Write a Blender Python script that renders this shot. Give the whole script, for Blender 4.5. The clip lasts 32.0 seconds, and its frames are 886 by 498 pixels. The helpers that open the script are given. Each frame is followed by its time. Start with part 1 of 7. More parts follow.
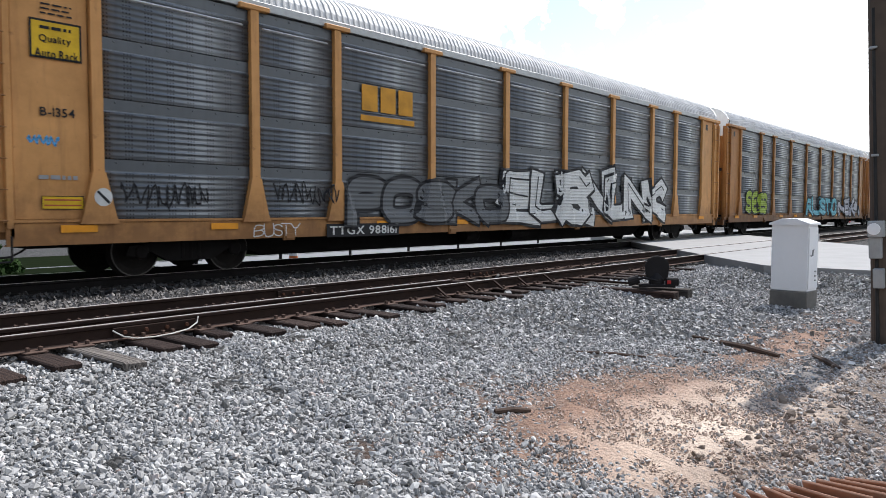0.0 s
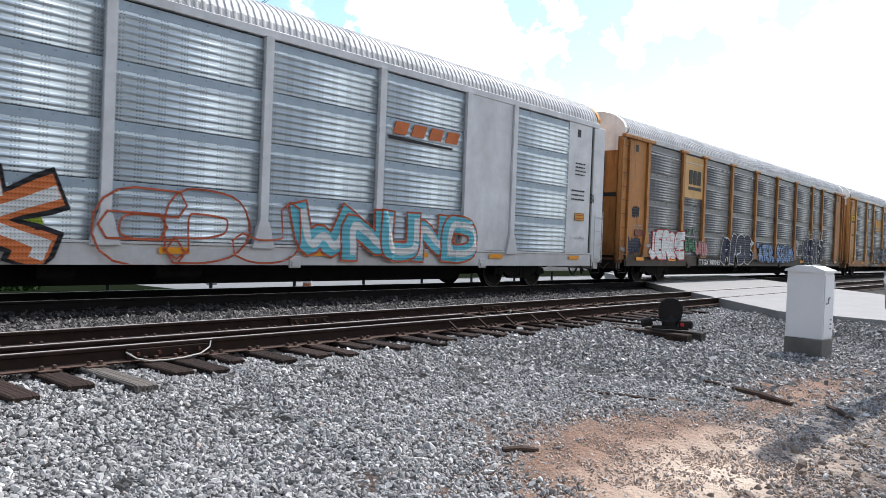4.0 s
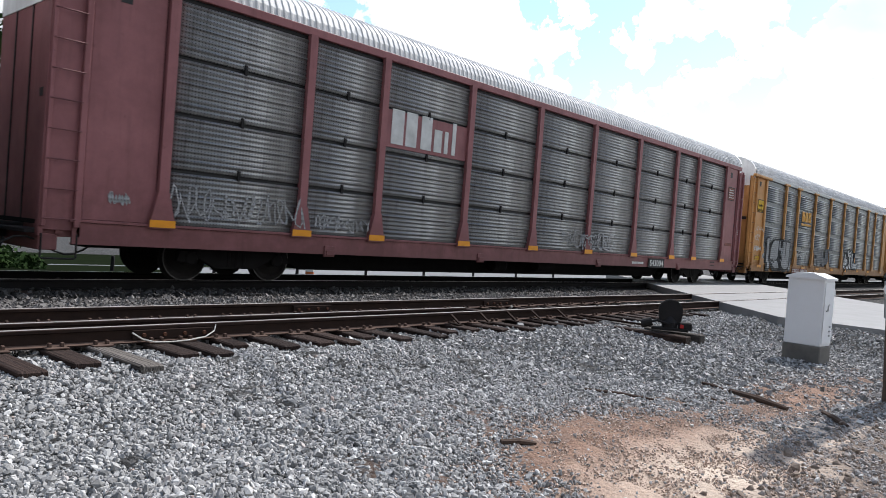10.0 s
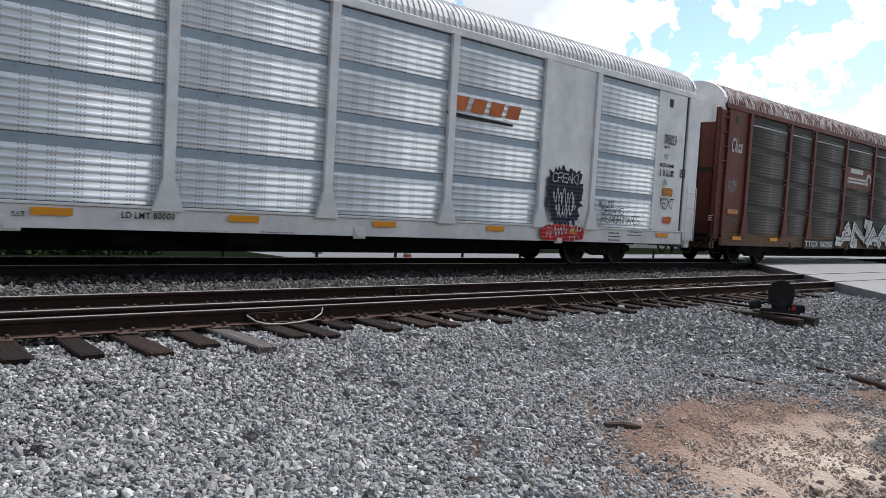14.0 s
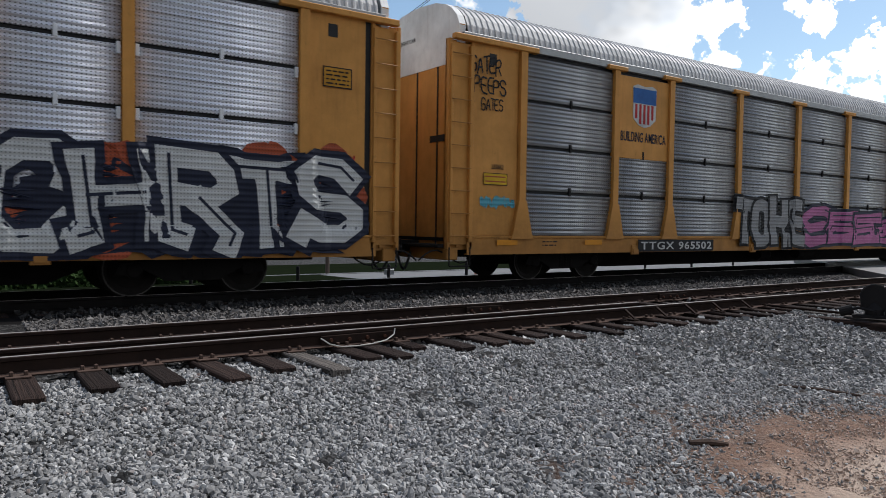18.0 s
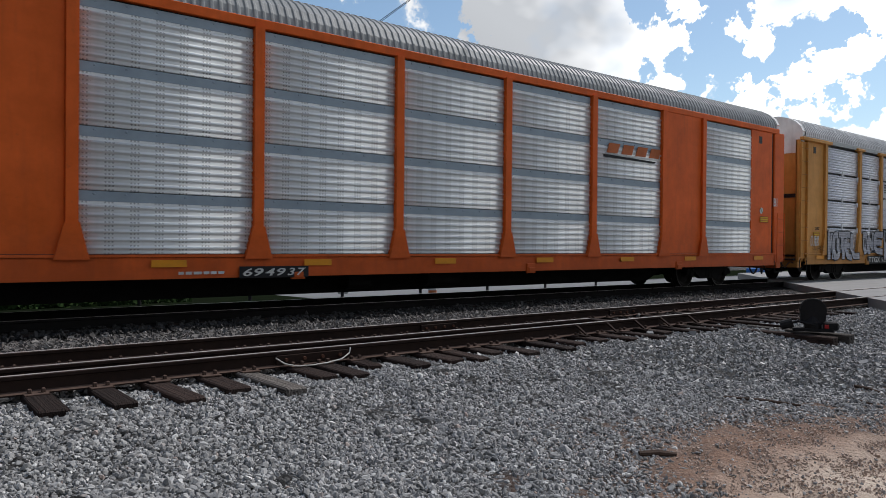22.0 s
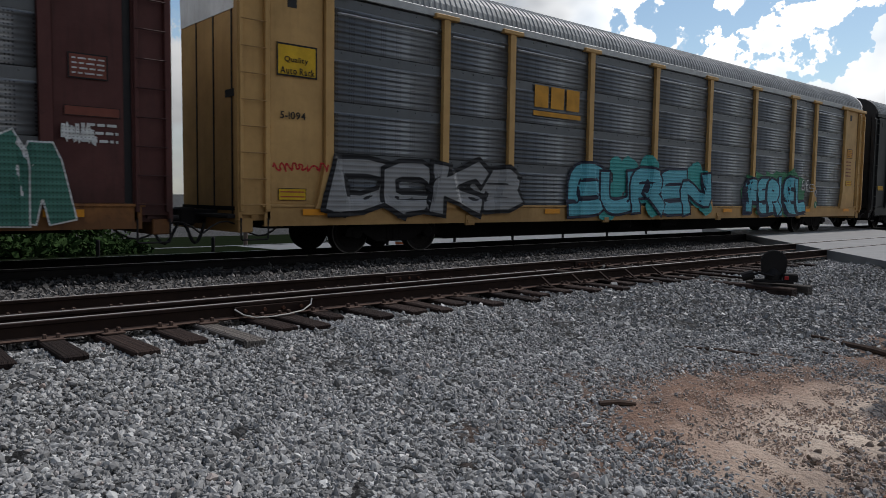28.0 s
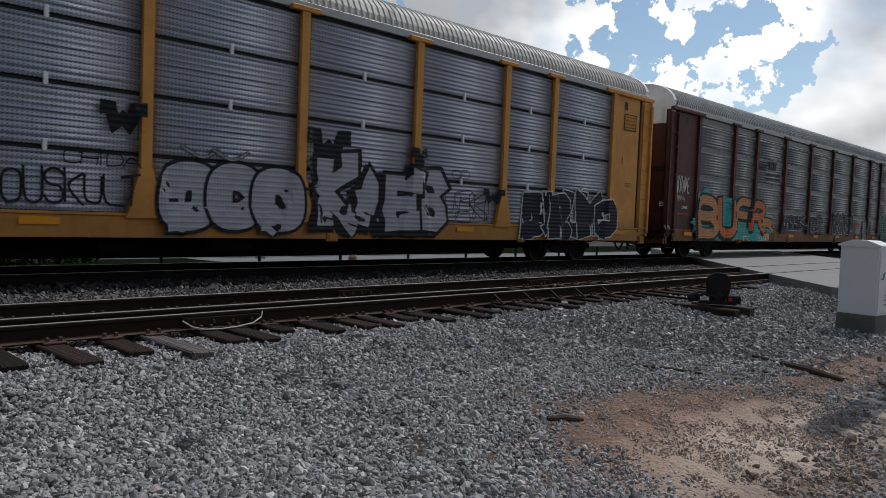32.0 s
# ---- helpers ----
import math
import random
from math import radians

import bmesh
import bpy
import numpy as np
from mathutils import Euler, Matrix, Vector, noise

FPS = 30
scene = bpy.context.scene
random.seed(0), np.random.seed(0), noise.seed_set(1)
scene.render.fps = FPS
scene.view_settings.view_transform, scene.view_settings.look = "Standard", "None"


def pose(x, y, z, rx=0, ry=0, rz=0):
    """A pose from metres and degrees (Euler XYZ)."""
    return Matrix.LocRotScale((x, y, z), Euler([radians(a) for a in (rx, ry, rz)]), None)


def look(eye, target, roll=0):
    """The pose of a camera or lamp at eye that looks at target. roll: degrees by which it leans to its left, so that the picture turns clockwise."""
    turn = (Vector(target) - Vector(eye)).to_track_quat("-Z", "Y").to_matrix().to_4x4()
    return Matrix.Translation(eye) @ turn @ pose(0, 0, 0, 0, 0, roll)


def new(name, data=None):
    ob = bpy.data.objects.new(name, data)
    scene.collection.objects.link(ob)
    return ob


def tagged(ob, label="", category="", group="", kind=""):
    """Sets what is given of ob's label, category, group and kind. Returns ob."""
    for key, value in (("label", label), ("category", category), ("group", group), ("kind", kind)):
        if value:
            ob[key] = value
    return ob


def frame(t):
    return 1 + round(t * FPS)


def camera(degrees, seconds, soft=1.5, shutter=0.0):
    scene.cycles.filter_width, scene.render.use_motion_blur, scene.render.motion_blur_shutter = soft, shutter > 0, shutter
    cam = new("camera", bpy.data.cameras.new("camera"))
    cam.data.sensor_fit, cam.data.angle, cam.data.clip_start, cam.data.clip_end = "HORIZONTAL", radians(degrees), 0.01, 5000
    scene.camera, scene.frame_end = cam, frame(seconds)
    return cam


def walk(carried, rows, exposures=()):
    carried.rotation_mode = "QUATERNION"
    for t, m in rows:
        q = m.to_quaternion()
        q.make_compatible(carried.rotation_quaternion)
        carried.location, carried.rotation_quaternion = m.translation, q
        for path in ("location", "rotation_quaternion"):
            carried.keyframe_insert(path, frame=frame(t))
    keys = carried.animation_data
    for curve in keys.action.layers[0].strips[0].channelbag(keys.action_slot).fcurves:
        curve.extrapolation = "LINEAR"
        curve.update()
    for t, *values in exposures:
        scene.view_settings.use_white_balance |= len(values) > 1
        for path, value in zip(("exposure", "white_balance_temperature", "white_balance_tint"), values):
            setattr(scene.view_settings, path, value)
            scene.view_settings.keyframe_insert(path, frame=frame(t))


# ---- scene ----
# World: x runs along the tracks (the way the train goes), y away from the camera, z up.
cam = camera(62.3, 32.0, 0.8, 0.06)
PATH = [
    (0, 0.120, 0.053, 1.623, -49.33, -3.08, 0.11), (0.5, 0.113, 0.030, 1.633, -48.55, -2.04, -0.16),
    (1, 0.112, 0.031, 1.643, -49.02, -1.75, 0.66), (1.5, 0.116, 0.035, 1.639, -49.34, -1.77, 0.15),
    (2, 0.109, 0.045, 1.657, -49.18, -1.32, 0.60), (2.5, 0.092, 0.036, 1.646, -49.29, -0.25, 1.55),
    (3, 0.089, 0.034, 1.637, -48.86, -0.42, 1.92), (3.5, 0.089, 0.035, 1.635, -48.46, -0.61, 1.78),
    (4, 0.086, 0.027, 1.645, -48.20, -0.58, 2.22), (4.5, 0.079, 0.033, 1.648, -47.94, -0.14, 2.01),
    (6.5, 0.072, 0.011, 1.643, -47.47, 0.06, 1.76), (7, 0.066, 0.006, 1.640, -47.34, 0.29, 2.28),
    (7.5, 0.059, 0.004, 1.648, -47.59, -0.84, 1.86), (8, 0.026, 0.002, 1.643, -47.39, -0.32, 1.52),
    (8.5, 0.007, -0.008, 1.643, -46.68, -0.54, 1.87), (9, -0.000, -0.009, 1.641, -46.58, -1.63, 2.59),
    (9.5, 0.003, -0.001, 1.649, -48.39, -1.72, 3.84), (10, -0.000, -0.004, 1.645, -48.07, -1.10, 4.34),
    (10.5, -0.007, -0.003, 1.647, -47.06, -1.08, 3.73), (11, -0.022, -0.007, 1.646, -45.99, -1.72, 4.12),
    (11.5, -0.040, -0.012, 1.646, -45.09, -2.43, 4.45), (12, -0.077, -0.010, 1.656, -42.43, -3.23, 4.79),
    (12.5, -0.088, -0.008, 1.660, -41.37, -2.29, 4.92), (13, -0.080, -0.007, 1.655, -41.18, -2.97, 3.79),
    (13.5, -0.088, -0.006, 1.659, -40.59, -2.37, 3.50), (14, -0.076, -0.010, 1.660, -40.78, -3.02, 3.34),
    (14.5, -0.070, 0.002, 1.660, -40.82, -3.69, 3.68), (15, -0.069, 0.023, 1.656, -38.22, -4.52, 3.14),
    (15.5, -0.045, 0.018, 1.669, -35.13, -3.43, 2.04), (17.5, -0.033, 0.029, 1.665, -35.14, -2.26, 1.31),
    (18, -0.028, 0.020, 1.668, -35.19, -1.90, 0.79), (18.5, -0.039, 0.008, 1.666, -34.08, -0.84, 0.47),
    (19, -0.042, 0.006, 1.674, -35.08, -1.38, -0.94), (19.5, -0.057, -0.025, 1.671, -37.26, -1.07, -0.56),
    (20, -0.095, -0.047, 1.668, -35.20, -1.56, -0.67), (20.5, -0.090, -0.040, 1.662, -37.32, -2.92, -0.15),
    (21, -0.100, -0.047, 1.662, -37.31, -1.68, 0.30), (21.5, -0.105, -0.049, 1.671, -37.67, -0.54, 0.90),
    (22, -0.098, -0.046, 1.667, -38.82, -0.40, 0.51), (22.5, -0.094, -0.042, 1.667, -38.89, -0.18, 0.33),
    (23, -0.075, -0.043, 1.663, -39.46, -0.24, 0.37), (23.5, -0.054, -0.045, 1.672, -40.59, -0.31, 0.45),
    (24, -0.004, -0.032, 1.639, -43.32, -1.84, 0.43), (24.5, 0.015, -0.009, 1.643, -41.82, -3.11, 0.46),
    (25, 0.058, 0.017, 1.636, -41.45, -4.16, -1.47), (25.5, 0.071, 0.027, 1.642, -41.06, -4.55, -1.65),
    (26, 0.064, 0.051, 1.639, -41.50, -4.39, 0.09), (26.5, 0.064, 0.048, 1.637, -40.64, -4.06, 0.20),
    (28.5, 0.006, -0.009, 1.644, -41.90, -3.88, 1.38), (29, -0.034, -0.037, 1.649, -42.25, -2.16, 2.41),
    (29.5, -0.019, -0.027, 1.643, -44.69, -1.17, 2.16), (30, -0.033, -0.018, 1.639, -44.59, -0.86, 2.85),
    (30.5, -0.031, -0.033, 1.632, -44.11, -0.62, 2.18), (31, -0.020, -0.033, 1.633, -44.71, -1.02, 2.43),
    (31.5, -0.005, -0.014, 1.628, -45.53, -1.59, 1.95), (32, 0.014, -0.010, 1.620, -44.88, -2.64, 2.25),
]

RAIL = 0.484          # top of the rails
SIDE = 11.468         # near side of the cars
PITCH = 28.55         # coupled length of a car
BODY = 27.5           # length of a rack


def eye_pose(x, y, z, yaw, pitch, roll):
    """Camera turned left by yaw from +y, up by pitch, leaning left by roll."""
    return pose(x, y, z) @ pose(0, 0, 0, 0, 0, yaw) @ pose(0, 0, 0, 90 + pitch) @ pose(0, 0, 0, 0, 0, roll)


walk(cam, [(r[0], eye_pose(*r[1:])) for r in PATH],
     [(0, 0.32), (4, 0.28), (9, 0.2), (12, -0.03), (15, -0.34), (18, -0.66), (22, -0.8), (25, -1.03), (29, -0.98), (30.5, -0.98), (32, -1.15)])

# ---- sky, sun ----
SUN_AZ, SUN_EL = radians(1), radians(52)     # direction to the sun, from +x towards +y; height
world = bpy.data.worlds.new("sky")
scene.world = world
world.use_nodes = True


def build_sky():
    nt = world.node_tree
    nt.nodes.clear()
    N, L = nt.nodes.new, nt.links.new
    out, bg = N("ShaderNodeOutputWorld"), N("ShaderNodeBackground")
    sky = N("ShaderNodeTexSky")
    sky.sky_type, sky.sun_disc = "NISHITA", False
    sky.sun_elevation, sky.sun_rotation = SUN_EL, math.pi / 2 - SUN_AZ
    sky.dust_density, sky.ozone_density = 0.6, 1.5
    tc = N("ShaderNodeTexCoord")
    mp = N("ShaderNodeMapping")
    mp.inputs["Scale"].default_value = (1.0, 1.0, 1.5)
    mp.inputs["Location"].default_value = (0.35, 0.1, 0.2)
    n1 = N("ShaderNodeTexNoise")
    n1.inputs["Scale"].default_value, n1.inputs["Detail"].default_value, n1.inputs["Roughness"].default_value = 4.0, 6.0, 0.45
    ramp = N("ShaderNodeValToRGB")
    ramp.color_ramp.elements[0].position, ramp.color_ramp.elements[1].position = 0.06, 0.5
    ramp.color_ramp.elements.new(0.3).color = (0.1, 0.1, 0.1, 1)
    n2 = N("ShaderNodeTexNoise")
    n2.inputs["Scale"].default_value, n2.inputs["Detail"].default_value = 4.5, 4.0
    shade = N("ShaderNodeValToRGB")
    shade.color_ramp.elements[0].position, shade.color_ramp.elements[1].position = 0.36, 0.62
    shade.color_ramp.elements[0].color, shade.color_ramp.elements[1].color = (9.5, 9.9, 10.5, 1), (23.0, 23.2, 23.4, 1)
    mix = N("ShaderNodeMix")
    mix.data_type = "RGBA"
    L(tc.outputs["Generated"], mp.inputs["Vector"])
    L(mp.outputs["Vector"], n1.inputs["Vector"])
    L(mp.outputs["Vector"], n2.inputs["Vector"])
    thin = n1.outputs["Fac"]
    rag = N("ShaderNodeTexNoise")
    rag.inputs["Scale"].default_value, rag.inputs["Detail"].default_value, rag.inputs["Roughness"].default_value = 13.0, 5.0, 0.6
    push = N("ShaderNodeVectorMath")
    push.operation = "MULTIPLY_ADD"
    push.inputs[1].default_value, push.inputs[2].default_value = (0.07, 0.07, 0.07), (-0.035, -0.035, -0.035)
    bent = N("ShaderNodeVectorMath")
    L(tc.outputs["Generated"], rag.inputs["Vector"])
    L(rag.outputs["Color"], push.inputs[0])
    L(push.outputs["Vector"], bent.inputs[0])
    L(tc.outputs["Generated"], bent.inputs[1])
    for gap, wide in (((0.845, 0.43, 0.319), 4.9), ((0.844, 0.463, 0.271), 4.3), ((0.839, 0.494, 0.227), 4.1), ((0.877, 0.441, 0.191), 3.5), ((0.525, 0.795, 0.304), 6.8), ((0.575, 0.767, 0.283), 3.5), ((0.865, 0.405, 0.295), 3.2), ((0.886, 0.331, 0.324), 3.4), ((0.415, 0.847, 0.331), 8.1)):
        dot = N("ShaderNodeVectorMath")
        dot.operation = "DOT_PRODUCT"
        dot.inputs[1].default_value = gap
        L(bent.outputs["Vector"], dot.inputs[0])
        near = N("ShaderNodeMapRange")
        near.inputs["From Min"].default_value, near.inputs["From Max"].default_value = math.cos(radians(wide * 1.12)), 1.0
        near.inputs["To Max"].default_value = 0.65
        L(dot.outputs["Value"], near.inputs["Value"])
        less = N("ShaderNodeMath")
        less.operation = "SUBTRACT"
        L(thin, less.inputs[0])
        L(near.outputs["Result"], less.inputs[1])
        thin = less.outputs[0]
    parts3 = N("ShaderNodeSeparateXYZ")        # the cloud field opens overhead
    L(tc.outputs["Generated"], parts3.inputs["Vector"])
    high = N("ShaderNodeMapRange")
    high.inputs["From Min"].default_value, high.inputs["From Max"].default_value = 0.45, 0.75
    high.inputs["To Max"].default_value = 0.3
    L(parts3.outputs["Z"], high.inputs["Value"])
    open_up = N("ShaderNodeMath")
    open_up.operation = "SUBTRACT"
    L(thin, open_up.inputs[0])
    L(high.outputs["Result"], open_up.inputs[1])
    L(open_up.outputs[0], ramp.inputs["Fac"])
    L(n2.outputs["Fac"], shade.inputs["Fac"])
    L(ramp.outputs["Color"], mix.inputs["Factor"])
    blue = N("ShaderNodeMix")
    blue.data_type, blue.blend_type = "RGBA", "MULTIPLY"
    blue.inputs["Factor"].default_value, blue.inputs["B"].default_value = 1.0, (2.1, 2.2, 2.15, 1)
    L(sky.outputs["Color"], blue.inputs["A"])
    L(blue.outputs["Result"], mix.inputs["A"])
    toward = N("ShaderNodeVectorMath")
    toward.operation = "DOT_PRODUCT"
    toward.inputs[1].default_value = (math.cos(SUN_AZ) * math.cos(SUN_EL), math.sin(SUN_AZ) * math.cos(SUN_EL), math.sin(SUN_EL))
    glow = N("ShaderNodeMapRange")
    glow.inputs["From Min"].default_value, glow.inputs["From Max"].default_value = 0.3, 0.64
    glow.inputs["To Min"].default_value, glow.inputs["To Max"].default_value = 0.42, 1.1
    lit = N("ShaderNodeVectorMath")
    lit.operation = "SCALE"
    L(tc.outputs["Generated"], toward.inputs[0])
    L(toward.outputs["Value"], glow.inputs["Value"])
    L(shade.outputs["Color"], lit.inputs[0])
    L(glow.outputs["Result"], lit.inputs["Scale"])
    L(lit.outputs["Vector"], mix.inputs["B"])
    L(mix.outputs["Result"], bg.inputs["Color"])
    bg.inputs["Strength"].default_value = 0.095
    L(bg.outputs["Background"], out.inputs["Surface"])


build_sky()
sun = new("sun", bpy.data.lights.new("sun", "SUN"))
sun.data.energy, sun.data.angle, sun.data.color = 5.3, radians(0.6), (1.0, 0.972, 0.955)
sun.matrix_basis = look((0, 0, 0), (-math.cos(SUN_AZ) * math.cos(SUN_EL), -math.sin(SUN_AZ) * math.cos(SUN_EL), -math.sin(SUN_EL)))


# ---- materials ----
def nodes_of(name):
    m = bpy.data.materials.new(name)
    m.use_nodes = True
    nt = m.node_tree
    return m, nt, nt.nodes["Principled BSDF"]


def ramp_node(nt, stops):
    r = nt.nodes.new("ShaderNodeValToRGB")
    e = r.color_ramp.elements
    while len(e) < len(stops):
        e.new(0.5)
    for el, (p, c) in zip(e, stops):
        el.position, el.color = p, (*c, 1)
    return r


def coords(nt, scale=(1, 1, 1), kind="Object"):
    tc, mp = nt.nodes.new("ShaderNodeTexCoord"), nt.nodes.new("ShaderNodeMapping")
    mp.inputs["Scale"].default_value = scale
    nt.links.new(tc.outputs[kind], mp.inputs["Vector"])
    return mp.outputs["Vector"]


def noise_node(nt, vec, scale, detail=5.0, rough=0.6):
    n = nt.nodes.new("ShaderNodeTexNoise")
    n.inputs["Scale"].default_value, n.inputs["Detail"].default_value, n.inputs["Roughness"].default_value = scale, detail, rough
    nt.links.new(vec, n.inputs["Vector"])
    return n.outputs["Fac"]


def math_node(nt, op, a, b=0.0, c=0.0):
    n = nt.nodes.new("ShaderNodeMath")
    n.operation = op
    for i, v in enumerate((a, b, c)):
        if isinstance(v, (int, float)):
            n.inputs[i].default_value = v
        else:
            nt.links.new(v, n.inputs[i])
    return n.outputs[0]


def mix_node(nt, fac, a, b, mode="MIX"):
    n = nt.nodes.new("ShaderNodeMix")
    n.data_type, n.blend_type = "RGBA", mode
    for key, v in (("Factor", fac), ("A", a), ("B", b)):
        if isinstance(v, (int, float)):
            n.inputs[key].default_value = v
        elif isinstance(v, tuple):
            n.inputs[key].default_value = (*v, 1) if len(v) == 3 else v
        else:
            nt.links.new(v, n.inputs[key])
    return n.outputs["Result"]


def bump_node(nt, bsdf, height, strength=0.3, distance=0.01):
    b = nt.nodes.new("ShaderNodeBump")
    b.inputs["Strength"].default_value, b.inputs["Distance"].default_value = strength, distance
    nt.links.new(height, b.inputs["Height"])
    nt.links.new(b.outputs["Normal"], bsdf.inputs["Normal"])


def mottled(name, base, dark, scale=3.0, rough=0.7, metal=0.0, grain=60.0, bump=0.2, amount=0.6, spec=0.22):
    """Plain weathered surface: a base colour that drifts to a darker one in patches, with grain."""
    m, nt, b = nodes_of(name)
    v = coords(nt)
    patch = noise_node(nt, v, scale, 6)
    fine = noise_node(nt, v, grain, 3)
    f = math_node(nt, "MULTIPLY", ramp_val(nt, patch, 0.38, 0.68), amount)
    col = mix_node(nt, f, base, dark)
    col = mix_node(nt, 0.25, col, mix_node(nt, fine, dark, base))
    nt.links.new(col, b.inputs["Base Color"])
    b.inputs["Roughness"].default_value, b.inputs["Metallic"].default_value = rough, metal
    b.inputs["Specular IOR Level"].default_value = spec
    if bump:
        bump_node(nt, b, fine, bump, 0.004)
    return m


def ramp_val(nt, v, lo, hi):
    n = nt.nodes.new("ShaderNodeMapRange")
    n.inputs["From Min"].default_value, n.inputs["From Max"].default_value = lo, hi
    nt.links.new(v, n.inputs["Value"])
    return n.outputs["Result"]


def railcar_paint(name, base, rust, wear=0.5, rough=0.55, low=0.52, high=0.8):
    """Faded railcar paint with rust blooms and downward streaks."""
    m, nt, b = nodes_of(name)
    v = coords(nt)
    streak = noise_node(nt, coords(nt, (3.0, 3.0, 0.35)), 2.2, 6)
    bloom = noise_node(nt, v, 1.1, 8, 0.65)
    fine = noise_node(nt, v, 45, 3)
    fade = mix_node(nt, ramp_val(nt, bloom, 0.3, 0.7), tuple(c * 0.75 for c in base), tuple(min(1, c * 1.12 + 0.01) for c in base))
    f = math_node(nt, "MULTIPLY", ramp_val(nt, streak, low, high), wear)
    col = mix_node(nt, f, fade, rust)
    spots = math_node(nt, "MULTIPLY", ramp_val(nt, noise_node(nt, v, 7, 6, 0.7), 0.62, 0.72), wear)
    col = mix_node(nt, spots, col, rust)
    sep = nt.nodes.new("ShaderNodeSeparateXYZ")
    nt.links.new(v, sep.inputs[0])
    # Browner towards the bottom of the car, with a noise-broken edge.
    low_brown = math_node(nt, "ADD", sep.outputs["Z"], math_node(nt, "MULTIPLY", math_node(nt, "SUBTRACT", noise_node(nt, v, 2.6, 6, 0.65), 0.5), 1.6))
    col = mix_node(nt, math_node(nt, "MULTIPLY", ramp_val(nt, low_brown, 1.5, 0.7), min(0.75, wear + 0.15)), col, tuple(c * 0.75 for c in rust))
    nt.links.new(col, b.inputs["Base Color"])
    b.inputs["Roughness"].default_value = rough
    b.inputs["Specular IOR Level"].default_value = 0.18
    bump_node(nt, b, fine, 0.12, 0.003)
    return m


BANDS = {}


def sheet_metal(name, base, grime, streaks=0.5, metal=0.5, rough=0.36, holes=0.8, pitch=(0.052, 0.058), rust=(0.1, 0.06, 0.04), rusty=0.1):
    """Galvanised corrugated side sheet with rows of small punched holes."""
    m, nt, b = nodes_of(name)
    v = coords(nt)
    sep = nt.nodes.new("ShaderNodeSeparateXYZ")
    nt.links.new(v, sep.inputs[0])
    streak = noise_node(nt, coords(nt, (2.4, 1, 0.25)), 2.6, 7)
    cloud = noise_node(nt, v, 0.9, 6)
    info = nt.nodes.new("ShaderNodeObjectInfo")
    col = mix_node(nt, ramp_val(nt, cloud, 0.3, 0.7), tuple(c * 0.85 for c in base), base)
    col = mix_node(nt, math_node(nt, "MULTIPLY", info.outputs["Random"], 0.22), col, tuple(min(1, c * 1.25) for c in base))
    col = mix_node(nt, math_node(nt, "MULTIPLY", ramp_val(nt, streak, 0.45, 0.75), streaks), col, grime)
    col = mix_node(nt, math_node(nt, "MULTIPLY", ramp_val(nt, noise_node(nt, v, 5, 7, 0.7), 0.62, 0.75), rusty), col, rust)
    hx = math_node(nt, "LESS_THAN", math_node(nt, "FRACT", math_node(nt, "DIVIDE", sep.outputs["X"], pitch[0])), 0.45 if pitch[0] < 0.06 else 0.36)
    hz = math_node(nt, "LESS_THAN", math_node(nt, "FRACT", math_node(nt, "DIVIDE", sep.outputs["Z"], pitch[1])), 0.42 if pitch[0] < 0.06 else 0.34)
    group = math_node(nt, "LESS_THAN", math_node(nt, "FRACT", math_node(nt, "DIVIDE", sep.outputs["X"], 0.36)), 0.44 if pitch[0] < 0.06 else 2.0)
    hole = math_node(nt, "MULTIPLY", math_node(nt, "MULTIPLY", hx, hz), math_node(nt, "MULTIPLY", group, holes))
    col = mix_node(nt, hole, col, (0.012, 0.012, 0.014))
    nt.links.new(col, b.inputs["Base Color"])
    b.inputs["Metallic"].default_value, b.inputs["Roughness"].default_value = metal, rough
    if holes:
        BANDS[name] = sheet_metal(name + "_band", tuple(c * 0.62 for c in base), tuple(c * 0.8 for c in grime), streaks, metal, rough + 0.1, 0.0, pitch, rust, rusty)
    return m


def tie_wood(name, dark, pale):
    """Split, sun-bleached tie: long cracks and grain along its length, its own shade for each tie."""
    m, nt, b = nodes_of(name)
    grain = noise_node(nt, coords(nt, (22, 1.2, 8)), 2.0, 7, 0.7)
    crack = noise_node(nt, coords(nt, (14, 0.5, 4)), 2.6, 4, 0.5)
    info = nt.nodes.new("ShaderNodeObjectInfo")
    lift = math_node(nt, "MULTIPLY", ramp_val(nt, grain, 0.38, 0.72), math_node(nt, "ADD", math_node(nt, "MULTIPLY", info.outputs["Random"], 0.75), 0.25))
    col = mix_node(nt, lift, dark, pale)
    col = mix_node(nt, ramp_val(nt, crack, 0.6, 0.66), col, (0.006, 0.005, 0.004))
    nt.links.new(col, b.inputs["Base Color"])
    b.inputs["Roughness"].default_value, b.inputs["Specular IOR Level"].default_value = 0.92, 0.15
    bump_node(nt, b, math_node(nt, "SUBTRACT", grain, crack), 0.9, 0.02)
    return m


MAT = {}


